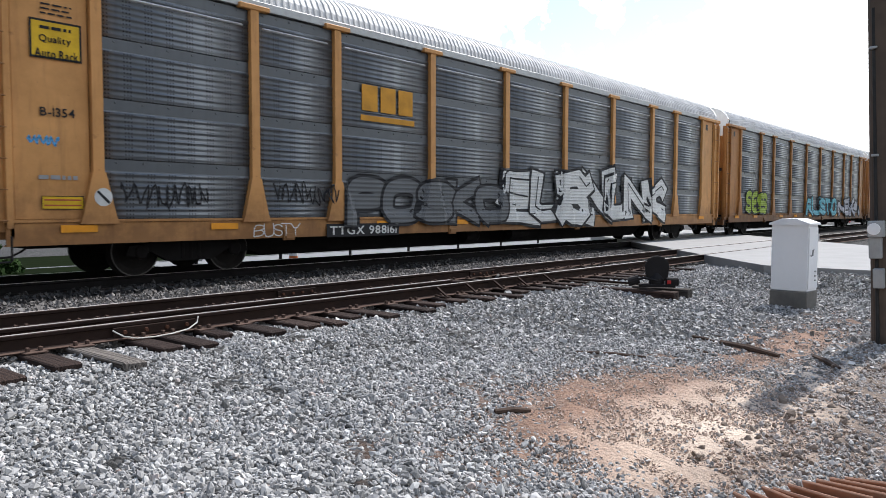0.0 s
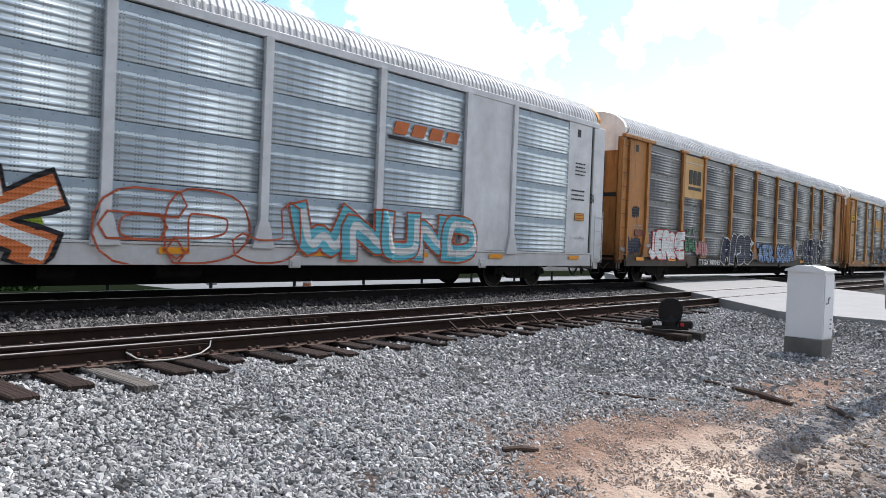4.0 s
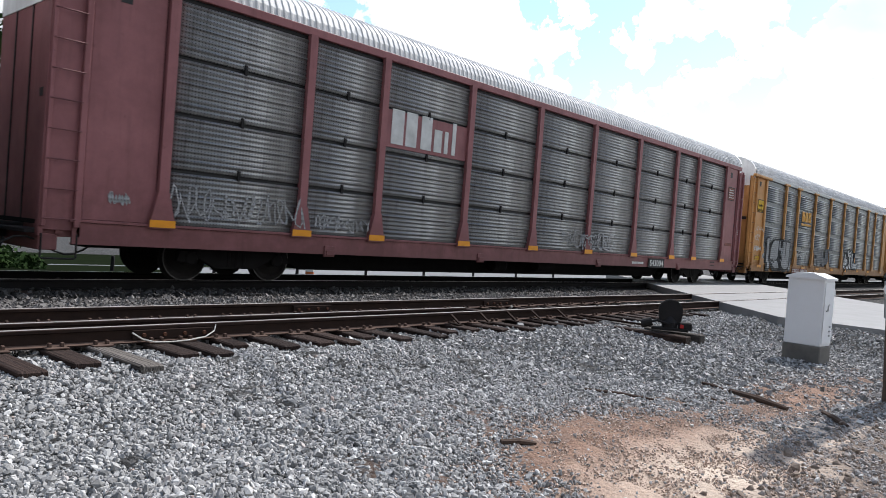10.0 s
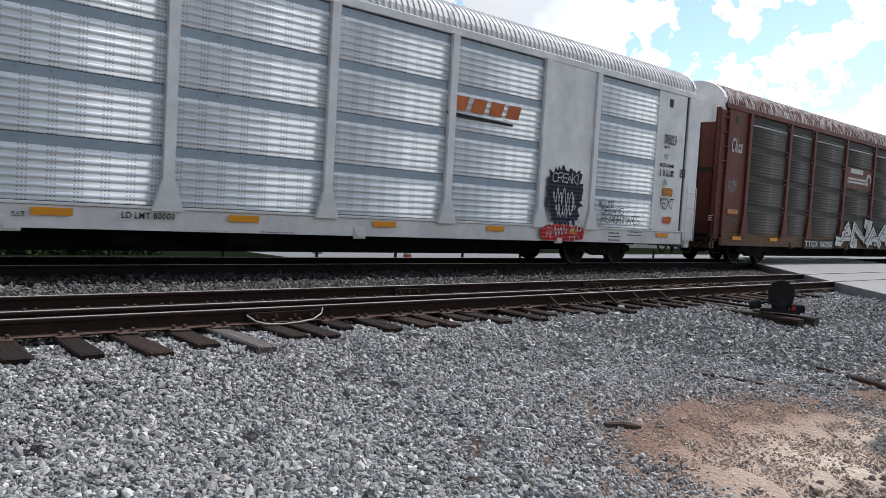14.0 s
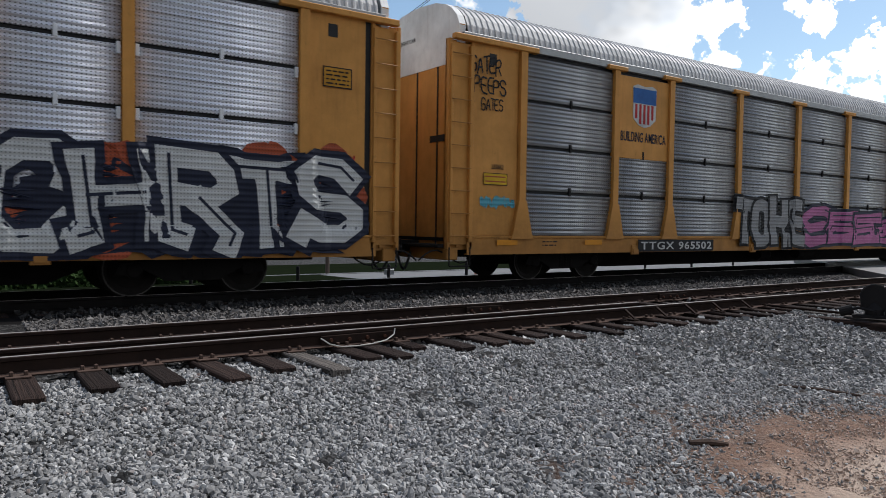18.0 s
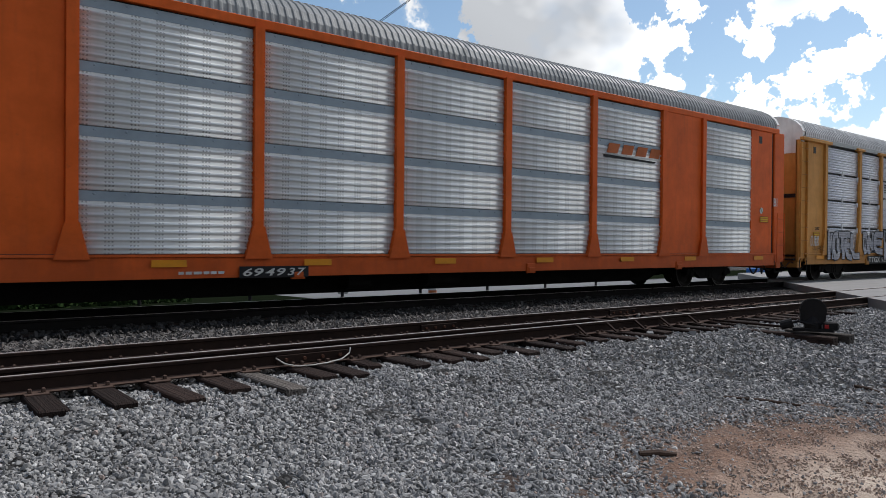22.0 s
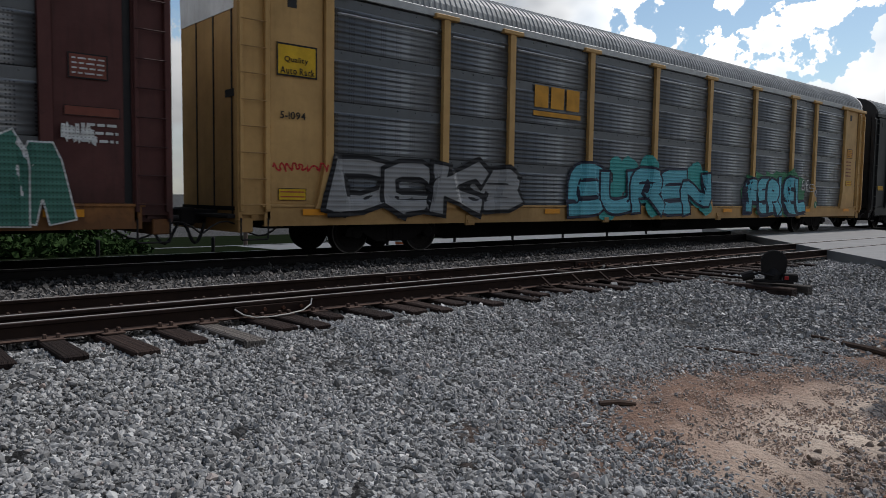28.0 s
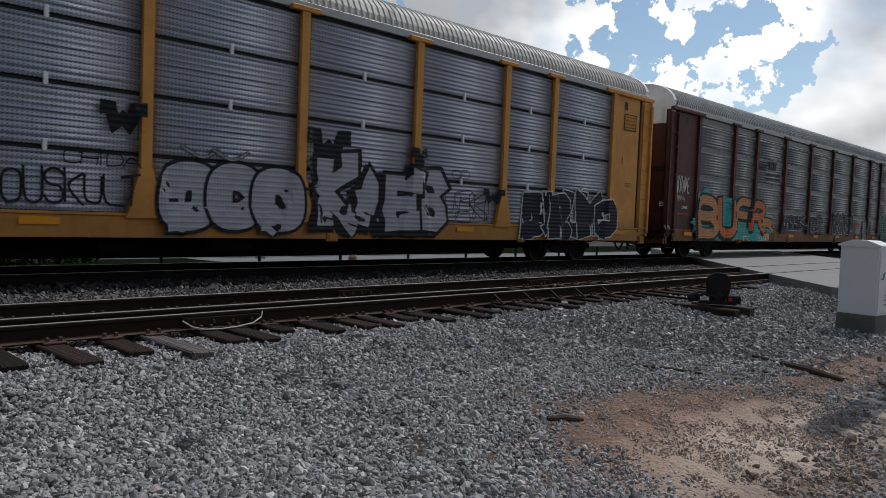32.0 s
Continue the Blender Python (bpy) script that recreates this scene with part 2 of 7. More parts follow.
def mats():
    M = MAT
    M["rail_rust"] = mottled("rusted_rail_steel", (0.03, 0.018, 0.014), (0.011, 0.008, 0.007), 6, 0.9, 0.0, spec=0.1)
    M["rail_top"] = mottled("worn_rail_head", (0.46, 0.43, 0.41), (0.26, 0.22, 0.2), 4, 0.45, 0.35, bump=0.05)
    M["rail_foot"] = mottled("dusty_rusted_steel", (0.1, 0.066, 0.052), (0.05, 0.033, 0.027), 9, 0.9, 0.0, spec=0.1)
    M["tie"] = tie_wood("creosoted_tie", (0.014, 0.01, 0.009), (0.08, 0.05, 0.04))
    M["tie_grey"] = tie_wood("weathered_tie", (0.035, 0.03, 0.027), (0.27, 0.24, 0.215))
    M["iron"] = mottled("dark_iron", (0.018, 0.016, 0.016), (0.008, 0.007, 0.007), 5, 0.75)
    # Grease black, also painted on bed and rails for the train's shade.
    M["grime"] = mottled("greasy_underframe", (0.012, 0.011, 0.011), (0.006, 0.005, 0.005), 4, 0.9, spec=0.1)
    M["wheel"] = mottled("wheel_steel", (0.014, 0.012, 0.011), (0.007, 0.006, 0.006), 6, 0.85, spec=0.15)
    M["tread"] = mottled("polished_tread", (0.09, 0.085, 0.08), (0.04, 0.037, 0.035), 6, 0.5, 0.5, bump=0.0)
    M["white"] = mottled("white_stencil", (0.72, 0.72, 0.7), (0.45, 0.43, 0.4), 9, 0.6, bump=0)
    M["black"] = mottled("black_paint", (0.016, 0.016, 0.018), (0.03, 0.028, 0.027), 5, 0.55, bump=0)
    M["tape"] = mottled("amber_reflector", (0.72, 0.28, 0.012), (0.45, 0.19, 0.02), 6, 0.45, bump=0)
    M["cabinet"] = mottled("white_enamel", (0.78, 0.78, 0.79), (0.6, 0.6, 0.6), 2, 0.4, bump=0.02, amount=0.3)
    M["concrete"] = mottled("weathered_concrete", (0.17, 0.16, 0.145), (0.08, 0.075, 0.07), 4, 0.9, bump=0.5)
    M["pole"] = mottled("creosoted_pole", (0.1, 0.075, 0.058), (0.045, 0.035, 0.03), 3, 0.9, bump=0.7, grain=70)
    M["galv"] = mottled("galvanised_box", (0.36, 0.37, 0.37), (0.22, 0.22, 0.22), 5, 0.5, 0.5)
    M["wood"] = mottled("dead_wood", (0.09, 0.06, 0.045), (0.035, 0.026, 0.022), 8, 0.9, bump=0.8)
    M["wire"] = mottled("pale_bond_wire", (0.5, 0.48, 0.45), (0.3, 0.28, 0.25), 8, 0.5, bump=0)
    M["rust_plate"] = mottled("sunlit_rusty_plate", (0.33, 0.19, 0.13), (0.16, 0.075, 0.045), 9, 0.85, 0.0, bump=0.3)
    M["rust"] = mottled("rusty_steel", (0.12, 0.05, 0.028), (0.05, 0.025, 0.018), 7, 0.85, 0.1)
    # Pale tone for the glare painted along the top sheets.
    M["bare_rib"] = mottled("bare_galvanised_rib", (0.62, 0.64, 0.66), (0.3, 0.31, 0.32), 9.0, 0.4, 0.5, bump=0.05)
    M["strap_blue"] = mottled("grey_blue_strap", (0.3, 0.36, 0.41), (0.2, 0.24, 0.28), 2.5, 0.5, 0.3, bump=0.05)
    M["hose"] = mottled("rubber_hose", (0.02, 0.02, 0.02), (0.04, 0.04, 0.04), 6, 0.7)


mats()


def ground_material():
    """Crushed stone darkened as the shade between loose stones, with red clay and pale trodden sand where the soil
    shows through.
    """
    m, nt, b = nodes_of("gravel_and_clay")
    v = coords(nt)
    sep = nt.nodes.new("ShaderNodeSeparateXYZ")
    nt.links.new(v, sep.inputs[0])
    vo = nt.nodes.new("ShaderNodeTexVoronoi")
    vo.inputs["Scale"].default_value = 24
    nt.links.new(v, vo.inputs["Vector"])
    hue = nt.nodes.new("ShaderNodeSeparateColor")
    nt.links.new(vo.outputs["Color"], hue.inputs[0])
    # Near-black tones paint the shade in the gaps between the scattered stones.
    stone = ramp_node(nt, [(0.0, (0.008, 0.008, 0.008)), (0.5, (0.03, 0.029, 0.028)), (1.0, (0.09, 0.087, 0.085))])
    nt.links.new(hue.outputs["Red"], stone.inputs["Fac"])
    clay = mix_node(nt, noise_node(nt, v, 14, 8, 0.7), (0.2, 0.112, 0.076), (0.4, 0.25, 0.178))
    sand = mix_node(nt, noise_node(nt, v, 25, 6), (0.42, 0.33, 0.255), (0.58, 0.485, 0.4))
    warp = math_node(nt, "MULTIPLY", math_node(nt, "SUBTRACT", noise_node(nt, v, 1.4, 7, 0.65), 0.5), 1.7)

    def blob(cx, cy, rx, ry, soft):
        dx = math_node(nt, "DIVIDE", math_node(nt, "SUBTRACT", sep.outputs["X"], cx), rx)
        dy = math_node(nt, "DIVIDE", math_node(nt, "SUBTRACT", sep.outputs["Y"], cy), ry)
        r = math_node(nt, "SQRT", math_node(nt, "ADD", math_node(nt, "MULTIPLY", dx, dx), math_node(nt, "MULTIPLY", dy, dy)))
        return ramp_val(nt, math_node(nt, "ADD", r, warp), 1.0 + soft, 1.0 - soft)

    c1 = math_node(nt, "MAXIMUM", blob(5.65, 2.5, 1.75, 1.1, 0.7), blob(9.2, 2.5, 2.3, 0.55, 0.9))
    c1 = math_node(nt, "MAXIMUM", c1, blob(4.7, 2.3, 1.1, 0.75, 0.7))
    c2 = math_node(nt, "MAXIMUM", blob(5.6, 2.0, 1.25, 0.5, 0.8), blob(7.6, 1.85, 1.0, 0.22, 0.6))
    c3 = blob(8.6, 0.8, 3.7, 1.15, 0.5)
    soil = mix_node(nt, noise_node(nt, v, 11, 8, 0.7), (0.075, 0.057, 0.046), (0.26, 0.205, 0.168))
    grit = ramp_val(nt, noise_node(nt, v, 40, 5, 0.7), 0.45, 0.6)
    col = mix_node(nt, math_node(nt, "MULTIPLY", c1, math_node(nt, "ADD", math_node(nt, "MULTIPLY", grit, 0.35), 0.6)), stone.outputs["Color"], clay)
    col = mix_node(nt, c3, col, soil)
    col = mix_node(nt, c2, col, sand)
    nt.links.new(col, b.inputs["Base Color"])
    b.inputs["Roughness"].default_value = 0.95
    b.inputs["Specular IOR Level"].default_value = 0.15
    h = math_node(nt, "SUBTRACT", 1.0, vo.outputs["Distance"])
    bump_node(nt, b, math_node(nt, "ADD", h, noise_node(nt, v, 60, 4)), 0.7, 0.02)
    return m


def stone_material(name="crushed_granite", tint=(1, 1, 1), mix=0.0):
    m, nt, b = nodes_of(name)
    v = coords(nt)
    geo = nt.nodes.new("ShaderNodeNewGeometry")
    r = ramp_node(nt, [(0.0, (0.065, 0.062, 0.06)), (0.35, (0.185, 0.178, 0.172)), (0.65, (0.3, 0.29, 0.28)), (0.9, (0.44, 0.427, 0.412)), (0.98, (0.66, 0.645, 0.62)), (1.0, (0.28, 0.185, 0.145))])
    nt.links.new(geo.outputs["Random Per Island"], r.inputs["Fac"])
    speck = noise_node(nt, v, 160, 3)
    col = mix_node(nt, 0.3, r.outputs["Color"], mix_node(nt, speck, (0.07, 0.07, 0.07), (0.5, 0.5, 0.49)))
    col = mix_node(nt, mix, col, tint)
    nt.links.new(col, b.inputs["Base Color"])
    b.inputs["Roughness"].default_value = 0.85
    b.inputs["Specular IOR Level"].default_value = 0.3
    return m


# ---- mesh building ----
class Shape:
    """Collects vertices and faces of one mesh."""

    def __init__(self):
        self.v, self.f = [], []

    def add(self, verts, faces):
        n = len(self.v)
        self.v += [tuple(p) for p in verts]
        self.f += [tuple(i + n for i in q) for q in faces]
        return self

    def box(self, x0, x1, y0, y1, z0, z1):
        return self.add([(x, y, z) for z in (z0, z1) for y in (y0, y1) for x in (x0, x1)],
                        [(0, 2, 3, 1), (4, 5, 7, 6), (0, 1, 5, 4), (2, 6, 7, 3), (0, 4, 6, 2), (1, 3, 7, 5)])

    def cbox(self, x0, x1, y0, y1, z0, z1, c=0.01):
        """A box with chamfered edges."""
        lo, hi = (x0, y0, z0), (x1, y1, z1)
        mid = [(lo[i] + hi[i]) / 2 for i in range(3)]
        bm = bmesh.new()
        bmesh.ops.create_cube(bm, size=1)
        for p in bm.verts:
            p.co = Vector([mid[i] + p.co[i] * (hi[i] - lo[i]) for i in range(3)])
        bmesh.ops.bevel(bm, geom=bm.edges[:], offset=c, segments=1, affect="EDGES")
        return self.take(bm)

    def take(self, bm):
        bm.verts.index_update()
        self.add([p.co for p in bm.verts], [[p.index for p in q.verts] for q in bm.faces])
        bm.free()
        return self

    def prism(self, outline, a0, a1, axis="x", close=True):
        """Sweeps an outline of (u, w) pairs along an axis: x takes (y, z), y takes (x, z), z takes (x, y)."""
        put = {"x": lambda a, u, w: (a, u, w), "y": lambda a, u, w: (u, a, w), "z": lambda a, u, w: (u, w, a)}[axis]
        n = len(outline)
        verts = [put(a, u, w) for a in (a0, a1) for u, w in outline]
        faces = [(i, (i + 1) % n, n + (i + 1) % n, n + i) for i in range(n if close else n - 1)]
        if close:
            faces += [tuple(range(n - 1, -1, -1)), tuple(range(n, 2 * n))]
        return self.add(verts, faces)

    def tube(self, a, b, r, seg=8, r2=None):
        a, b = Vector(a), Vector(b)
        q = (b - a).to_track_quat("Z", "Y")
        r2 = r if r2 is None else r2
        ring = [(math.cos(2 * math.pi * i / seg), math.sin(2 * math.pi * i / seg)) for i in range(seg)]
        verts = [a + q @ Vector((c * r, s * r, 0)) for c, s in ring] + [b + q @ Vector((c * r2, s * r2, 0)) for c, s in ring]
        faces = [(i, (i + 1) % seg, seg + (i + 1) % seg, seg + i) for i in range(seg)]
        faces += [tuple(range(seg - 1, -1, -1)), tuple(range(seg, 2 * seg))]
        return self.add(verts, faces)

    def path(self, pts, r, seg=6):
        pts = [Vector(p) for p in pts]
        verts, n = [], len(pts)
        for i, p in enumerate(pts):
            q = (pts[min(i + 1, n - 1)] - pts[max(i - 1, 0)]).to_track_quat("Z", "Y")
            verts += [p + q @ Vector((r * math.cos(2 * math.pi * k / seg), r * math.sin(2 * math.pi * k / seg), 0)) for k in range(seg)]
        faces = [(i * seg + k, i * seg + (k + 1) % seg, (i + 1) * seg + (k + 1) % seg, (i + 1) * seg + k) for i in range(n - 1) for k in range(seg)]
        return self.add(verts, faces + [tuple(range(seg - 1, -1, -1)), tuple(range((n - 1) * seg, n * seg))])

    def lathe(self, prof, centre, axis="y", seg=20, caps=True):
        """Turns a profile of (radius, along) round an axis through centre."""
        cx, cy, cz = centre
        put = {"y": lambda c, s, a: (cx + c, cy + a, cz + s), "z": lambda c, s, a: (cx + c, cy + s, cz + a), "x": lambda c, s, a: (cx + a, cy + c, cz + s)}[axis]
        verts = [put(r * math.cos(2 * math.pi * i / seg), r * math.sin(2 * math.pi * i / seg), a) for r, a in prof for i in range(seg)]
        faces = [(k * seg + i, k * seg + (i + 1) % seg, (k + 1) * seg + (i + 1) % seg, (k + 1) * seg + i) for k in range(len(prof) - 1) for i in range(seg)]
        if caps:
            faces += [tuple(range(seg - 1, -1, -1)), tuple(range((len(prof) - 1) * seg, len(prof) * seg))]
        return self.add(verts, faces)

    def mesh(self, name, smooth=False):
        me = bpy.data.meshes.new(name)
        me.from_pydata(self.v, [], self.f)
        bm = bmesh.new()
        bm.from_mesh(me)
        bmesh.ops.recalc_face_normals(bm, faces=bm.faces[:])
        bm.to_mesh(me)
        bm.free()
        if smooth:
            me.polygons.foreach_set("use_smooth", [True] * len(me.polygons))
        return me


def dress(ob, mat):
    """Gives an object its own material, so that alike meshes can be shared."""
    if not ob.data.materials:
        ob.data.materials.append(None)
    ob.material_slots[0].link = "OBJECT"
    ob.material_slots[0].material = mat
    return ob


def part(name, shape, mat, parent=None, label="", at=None):
    me = shape.mesh(name) if isinstance(shape, Shape) else shape
    ob = dress(new(name, me), mat)
    if parent:
        ob.parent = parent
    if at:
        ob.matrix_basis = at if isinstance(at, Matrix) else Matrix.Translation(at)
    if label:
        ob["label"] = label
    return ob


def thing(name, label, category, at=None, group=""):
    ob = new(name)
    ob.empty_display_size = 0.2
    if at:
        ob.matrix_basis = at if isinstance(at, Matrix) else Matrix.Translation(at)
    return tagged(ob, label, category, group)


FONT = {}


def text_mesh(word, size, grow=0.0, shear=0.0, spacing=1.0, depth=0.002):
    """Lettering as a mesh in the xz plane, facing -y, from its lower left corner."""
    key = (word, size, grow, shear, spacing)
    if key not in FONT:
        cu = bpy.data.curves.new("lettering", "FONT")
        cu.body, cu.size, cu.offset, cu.shear, cu.space_character, cu.extrude, cu.resolution_u = word, size, grow, shear, spacing, depth, 3
        ob = bpy.data.objects.new("lettering", cu)
        me = bpy.data.meshes.new_from_object(ob)
        me.transform(Matrix.Rotation(math.pi / 2, 4, "X"))
        me.materials.clear()
        bpy.data.objects.remove(ob)
        FONT[key] = me
    return FONT[key]


# ---- ground ----
def smooth01(a, b, x):
    t = np.clip((x - a) / (b - a), 0, 1)
    return t * t * (3 - 2 * t)


def ground_height(x, y):
    """Height of the ground: level under the eye, up to the ballast shoulder, falling away behind the tracks."""
    x, y = np.asarray(x, float), np.asarray(y, float)
    z = 0.1 * smooth01(1.0, 4.5, y) + 0.155 * smooth01(4.6, 6.4, y) + 0.02 * smooth01(9.2, 9.8, y)
    z = z + 0.035 * np.sin(x * 0.9 + 1.3) * np.sin(y * 1.1) * smooth01(6.2, 4.5, y) * smooth01(-4, 0, y)
    z = z + 0.2 * smooth01(14.5, 16.2, x) * smooth01(6.5, 5.0, y) + 0.12 * smooth01(14.2, 16.0, x) * smooth01(5.0, 3.9, y)
    z = z - 0.12 * smooth01(15.6, 17.0, y) - 0.072 * np.clip(y - 17, 0, 60) - 0.02 * np.clip(-y - 6, 0, 30) * 0
    return z


def axis_steps(*runs):
    vals = [runs[0][0]]
    for a, b, s in runs:
        vals += list(np.arange(a + s, b + s * 0.5, s))
    return np.array(vals)


def build_ground():
    xs = axis_steps((-2500, -500, 500), (-500, -60, 40), (-60, -4, 4), (-4, 20, 0.16), (20, 60, 2), (60, 500, 40), (500, 2500, 500))
    ys = axis_steps((-1500, -100, 350), (-100, -4, 12), (-4, 8, 0.16), (8, 20, 0.6), (20, 80, 5), (80, 500, 60), (500, 2500, 500))
    X, Y = np.meshgrid(xs, ys)
    Z = ground_height(X, Y)
    rng = np.random.default_rng(4)
    near = (np.abs(X - 8) < 13) & (np.abs(Y - 3) < 6)
    Z = Z + near * rng.normal(0, 0.012, Z.shape)
    n = len(xs)
    faces = [(j * n + i, j * n + i + 1, (j + 1) * n + i + 1, (j + 1) * n + i) for j in range(len(ys) - 1) for i in range(n - 1)]
    me = bpy.data.meshes.new("ground")
    me.from_pydata(np.stack([X, Y, Z], -1).reshape(-1, 3).tolist(), [], faces)
    me.polygons.foreach_set("use_smooth", [True] * len(me.polygons))
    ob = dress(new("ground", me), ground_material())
    tagged(ob, "grey gravel ground with red clay and trodden sand", "ground", kind="structure")


build_ground()


def stone_solids():
    """Three plain bodies for stones: eight, twelve and twenty faces."""
    octa = np.array([(1, 0, 0), (-1, 0, 0), (0, 1, 0), (0, -1, 0), (0, 0, 1), (0, 0, -1)], float)
    cube = np.array([(x, y, z) for z in (-1, 1) for y in (-1, 1) for x in (-1, 1)], float) * 0.66
    q = [(0, 2, 3, 1), (4, 5, 7, 6), (0, 1, 5, 4), (2, 6, 7, 3), (0, 4, 6, 2), (1, 3, 7, 5)]
    bm = bmesh.new()
    bmesh.ops.create_icosphere(bm, subdivisions=1, radius=1.0)
    bm.verts.index_update()
    ico = np.array([p.co[:] for p in bm.verts]), np.array([[p.index for p in f.verts] for f in bm.faces])
    bm.free()
    return {"chip": (octa, np.array([(4, 0, 2), (4, 2, 1), (4, 1, 3), (4, 3, 0), (5, 2, 0), (5, 1, 2), (5, 3, 1), (5, 0, 3)])),
            "block": (cube, np.array([t for a, b, c, d in q for t in ((a, b, c), (a, c, d))])), "stone": ico}


SOLID = stone_solids()


def scatter_stones(name, count, sample, size, mat, seed, label, shape="block"):
    """Loose angular stones as one mesh: each a squashed, jittered, turned block."""
    rng = np.random.default_rng(seed)
    P = sample(rng, count)
    n = len(P)
    V0, tris = SOLID[shape]
    k = len(V0)
    S = size(rng, P)[:, None] * rng.uniform(0.75, 1.2, (n, 3)) * np.array([1.35, 0.95, 0.74])
    V = (V0[None] * rng.uniform(0.78, 1.12, (n, k, 1)) + rng.uniform(-0.2, 0.2, (n, k, 3))) * S[:, None]
    a = rng.uniform(0, 2 * np.pi, n)
    tilt, roll = rng.normal(0, 0.7, n), rng.normal(0, 0.7, n)

    def turn(V, i, j, ang):
        c, s = np.cos(ang)[:, None], np.sin(ang)[:, None]
        u, w = V[:, :, i].copy(), V[:, :, j].copy()
        V[:, :, i], V[:, :, j] = c * u - s * w, s * u + c * w

    turn(V, 1, 2, tilt)
    turn(V, 0, 2, roll)
    turn(V, 0, 1, a)
    V += P[:, None]
    V[:, :, 2] += (S[:, 2] * rng.uniform(-0.1, 0.95, n))[:, None]
    F = (tris[None] + (np.arange(n) * k)[:, None, None]).reshape(-1)
    me = bpy.data.meshes.new(name)
    me.vertices.add(n * k)
    me.vertices.foreach_set("co", V.reshape(-1))
    me.loops.add(len(F))
    me.loops.foreach_set("vertex_index", F)
    me.polygons.add(n * len(tris))
    me.polygons.foreach_set("loop_start", np.arange(n * len(tris)) * 3)
    me.polygons.foreach_set("use_smooth", [False] * (n * len(tris)))
    me.update(calc_edges=True)
    ob = dress(new(name, me), mat)
    return tagged(ob, label, "gravel", kind="stuff")


STONE = stone_material()


def clay_amount(x, y):
    a = 1 - np.sqrt(((x - 5.6) / 1.65) ** 2 + ((y - 2.5) / 1.05) ** 2)
    b = 1 - np.sqrt(((x - 9.2) / 1.9) ** 2 + ((y - 2.5) / 0.42) ** 2)
    c = 1 - np.sqrt(((x - 5.2) / 1.3) ** 2 + ((y - 1.9) / 0.6) ** 2)
    return np.maximum(np.maximum(a, b), c)


def dirt_amount(x, y):
    return 1 - np.sqrt(((x - 8.6) / 3.6) ** 2 + ((y - 0.9) / 1.1) ** 2)


def near_stones(rng, count):
    r = 3.4 + 5.8 * rng.random(count * 2) ** 1.1
    az = np.radians(rng.uniform(2, 82, count * 2))
    x, y = r * np.sin(az), r * np.cos(az)
    keep = (y < 7.05) & (y > 0.4) & (rng.random(count * 2) > np.clip(clay_amount(x, y) * 1.6 + 0.4, 0, 0.93)) & (rng.random(count * 2) > np.clip(dirt_amount(x, y) * 2 + 0.6, 0, 0.9))
    x, y = x[keep][:count], y[keep][:count]
    return np.stack([x, y, ground_height(x, y)], -1)


def around_stones(rng, count):
    x, y = rng.uniform(-11, 16, count), rng.uniform(-8, 7.05, count)
    r, az = np.hypot(x, y), np.degrees(np.arctan2(x, y))
    keep = ~((r > 3.3) & (r < 9.3) & (az > 1) & (az < 83)) & ~((x > 5.5) & (y > 1.5) & (r > 8.5)) & (rng.random(count) > np.clip(clay_amount(x, y) + 0.42, 0, 0.93))
    x, y = x[keep], y[keep]
    return np.stack([x, y, ground_height(x, y)], -1)


def far_stones(rng, count):
    x = rng.uniform(5.5, 19, count)
    y = rng.uniform(1.5, 7.0, count)
    keep = (np.hypot(x, y) > 8.6) & (rng.random(count) > np.clip(clay_amount(x, y) * 2.2, 0, 0.85)) & ((x < 16.0) | (y > 5.4)) & (x < 15.8 + (y - 2.5) * 0.55)
    x, y = x[keep], y[keep]
    return np.stack([x, y, ground_height(x, y)], -1)


def track_stones(rng, count):
    x = 1.0 + 22 * rng.random(count) ** 1.2
    y = rng.uniform(7.2, 11.3, count)
    keep = x < 15.4 + (y - 4.95) * 1.2
    x, y = x[keep], y[keep]
    return np.stack([x, y, ground_height(x, y)], -1)


def clay_pebbles(rng, count):
    x, y = rng.uniform(3.0, 11.2, count), rng.uniform(0.6, 4.2, count)
    keep = clay_amount(x, y) > rng.uniform(-0.9, 0.25, count)
    x, y = x[keep], y[keep]
    return np.stack([x, y, ground_height(x, y)], -1)


def dirt_pebbles(rng, count):
    x, y = rng.uniform(4.6, 12.0, count), rng.uniform(0.3, 2.4, count)
    keep = dirt_amount(x, y) > rng.uniform(-0.4, 0.3, count)
    x, y = x[keep], y[keep]
    return np.stack([x, y, ground_height(x, y)], -1)


def bed_stones(rng, count):
    x, y = 1.0 + 20 * rng.random(count), rng.uniform(11.2, 14.6, count)
    keep = x < 15.8 + (y - 2.5) * 0.55
    x, y = x[keep], y[keep]
    return np.stack([x, y, ground_height(x, y) + 0.03], -1)


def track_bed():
    """Oily ballast under the train, painted near-black for the train's shade."""
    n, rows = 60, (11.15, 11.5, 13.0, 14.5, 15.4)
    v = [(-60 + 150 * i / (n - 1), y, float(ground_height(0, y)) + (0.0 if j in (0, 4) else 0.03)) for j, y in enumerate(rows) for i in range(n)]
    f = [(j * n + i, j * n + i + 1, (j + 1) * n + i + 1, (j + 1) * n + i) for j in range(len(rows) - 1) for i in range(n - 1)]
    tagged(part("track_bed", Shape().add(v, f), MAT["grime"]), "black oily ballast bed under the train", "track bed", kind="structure")


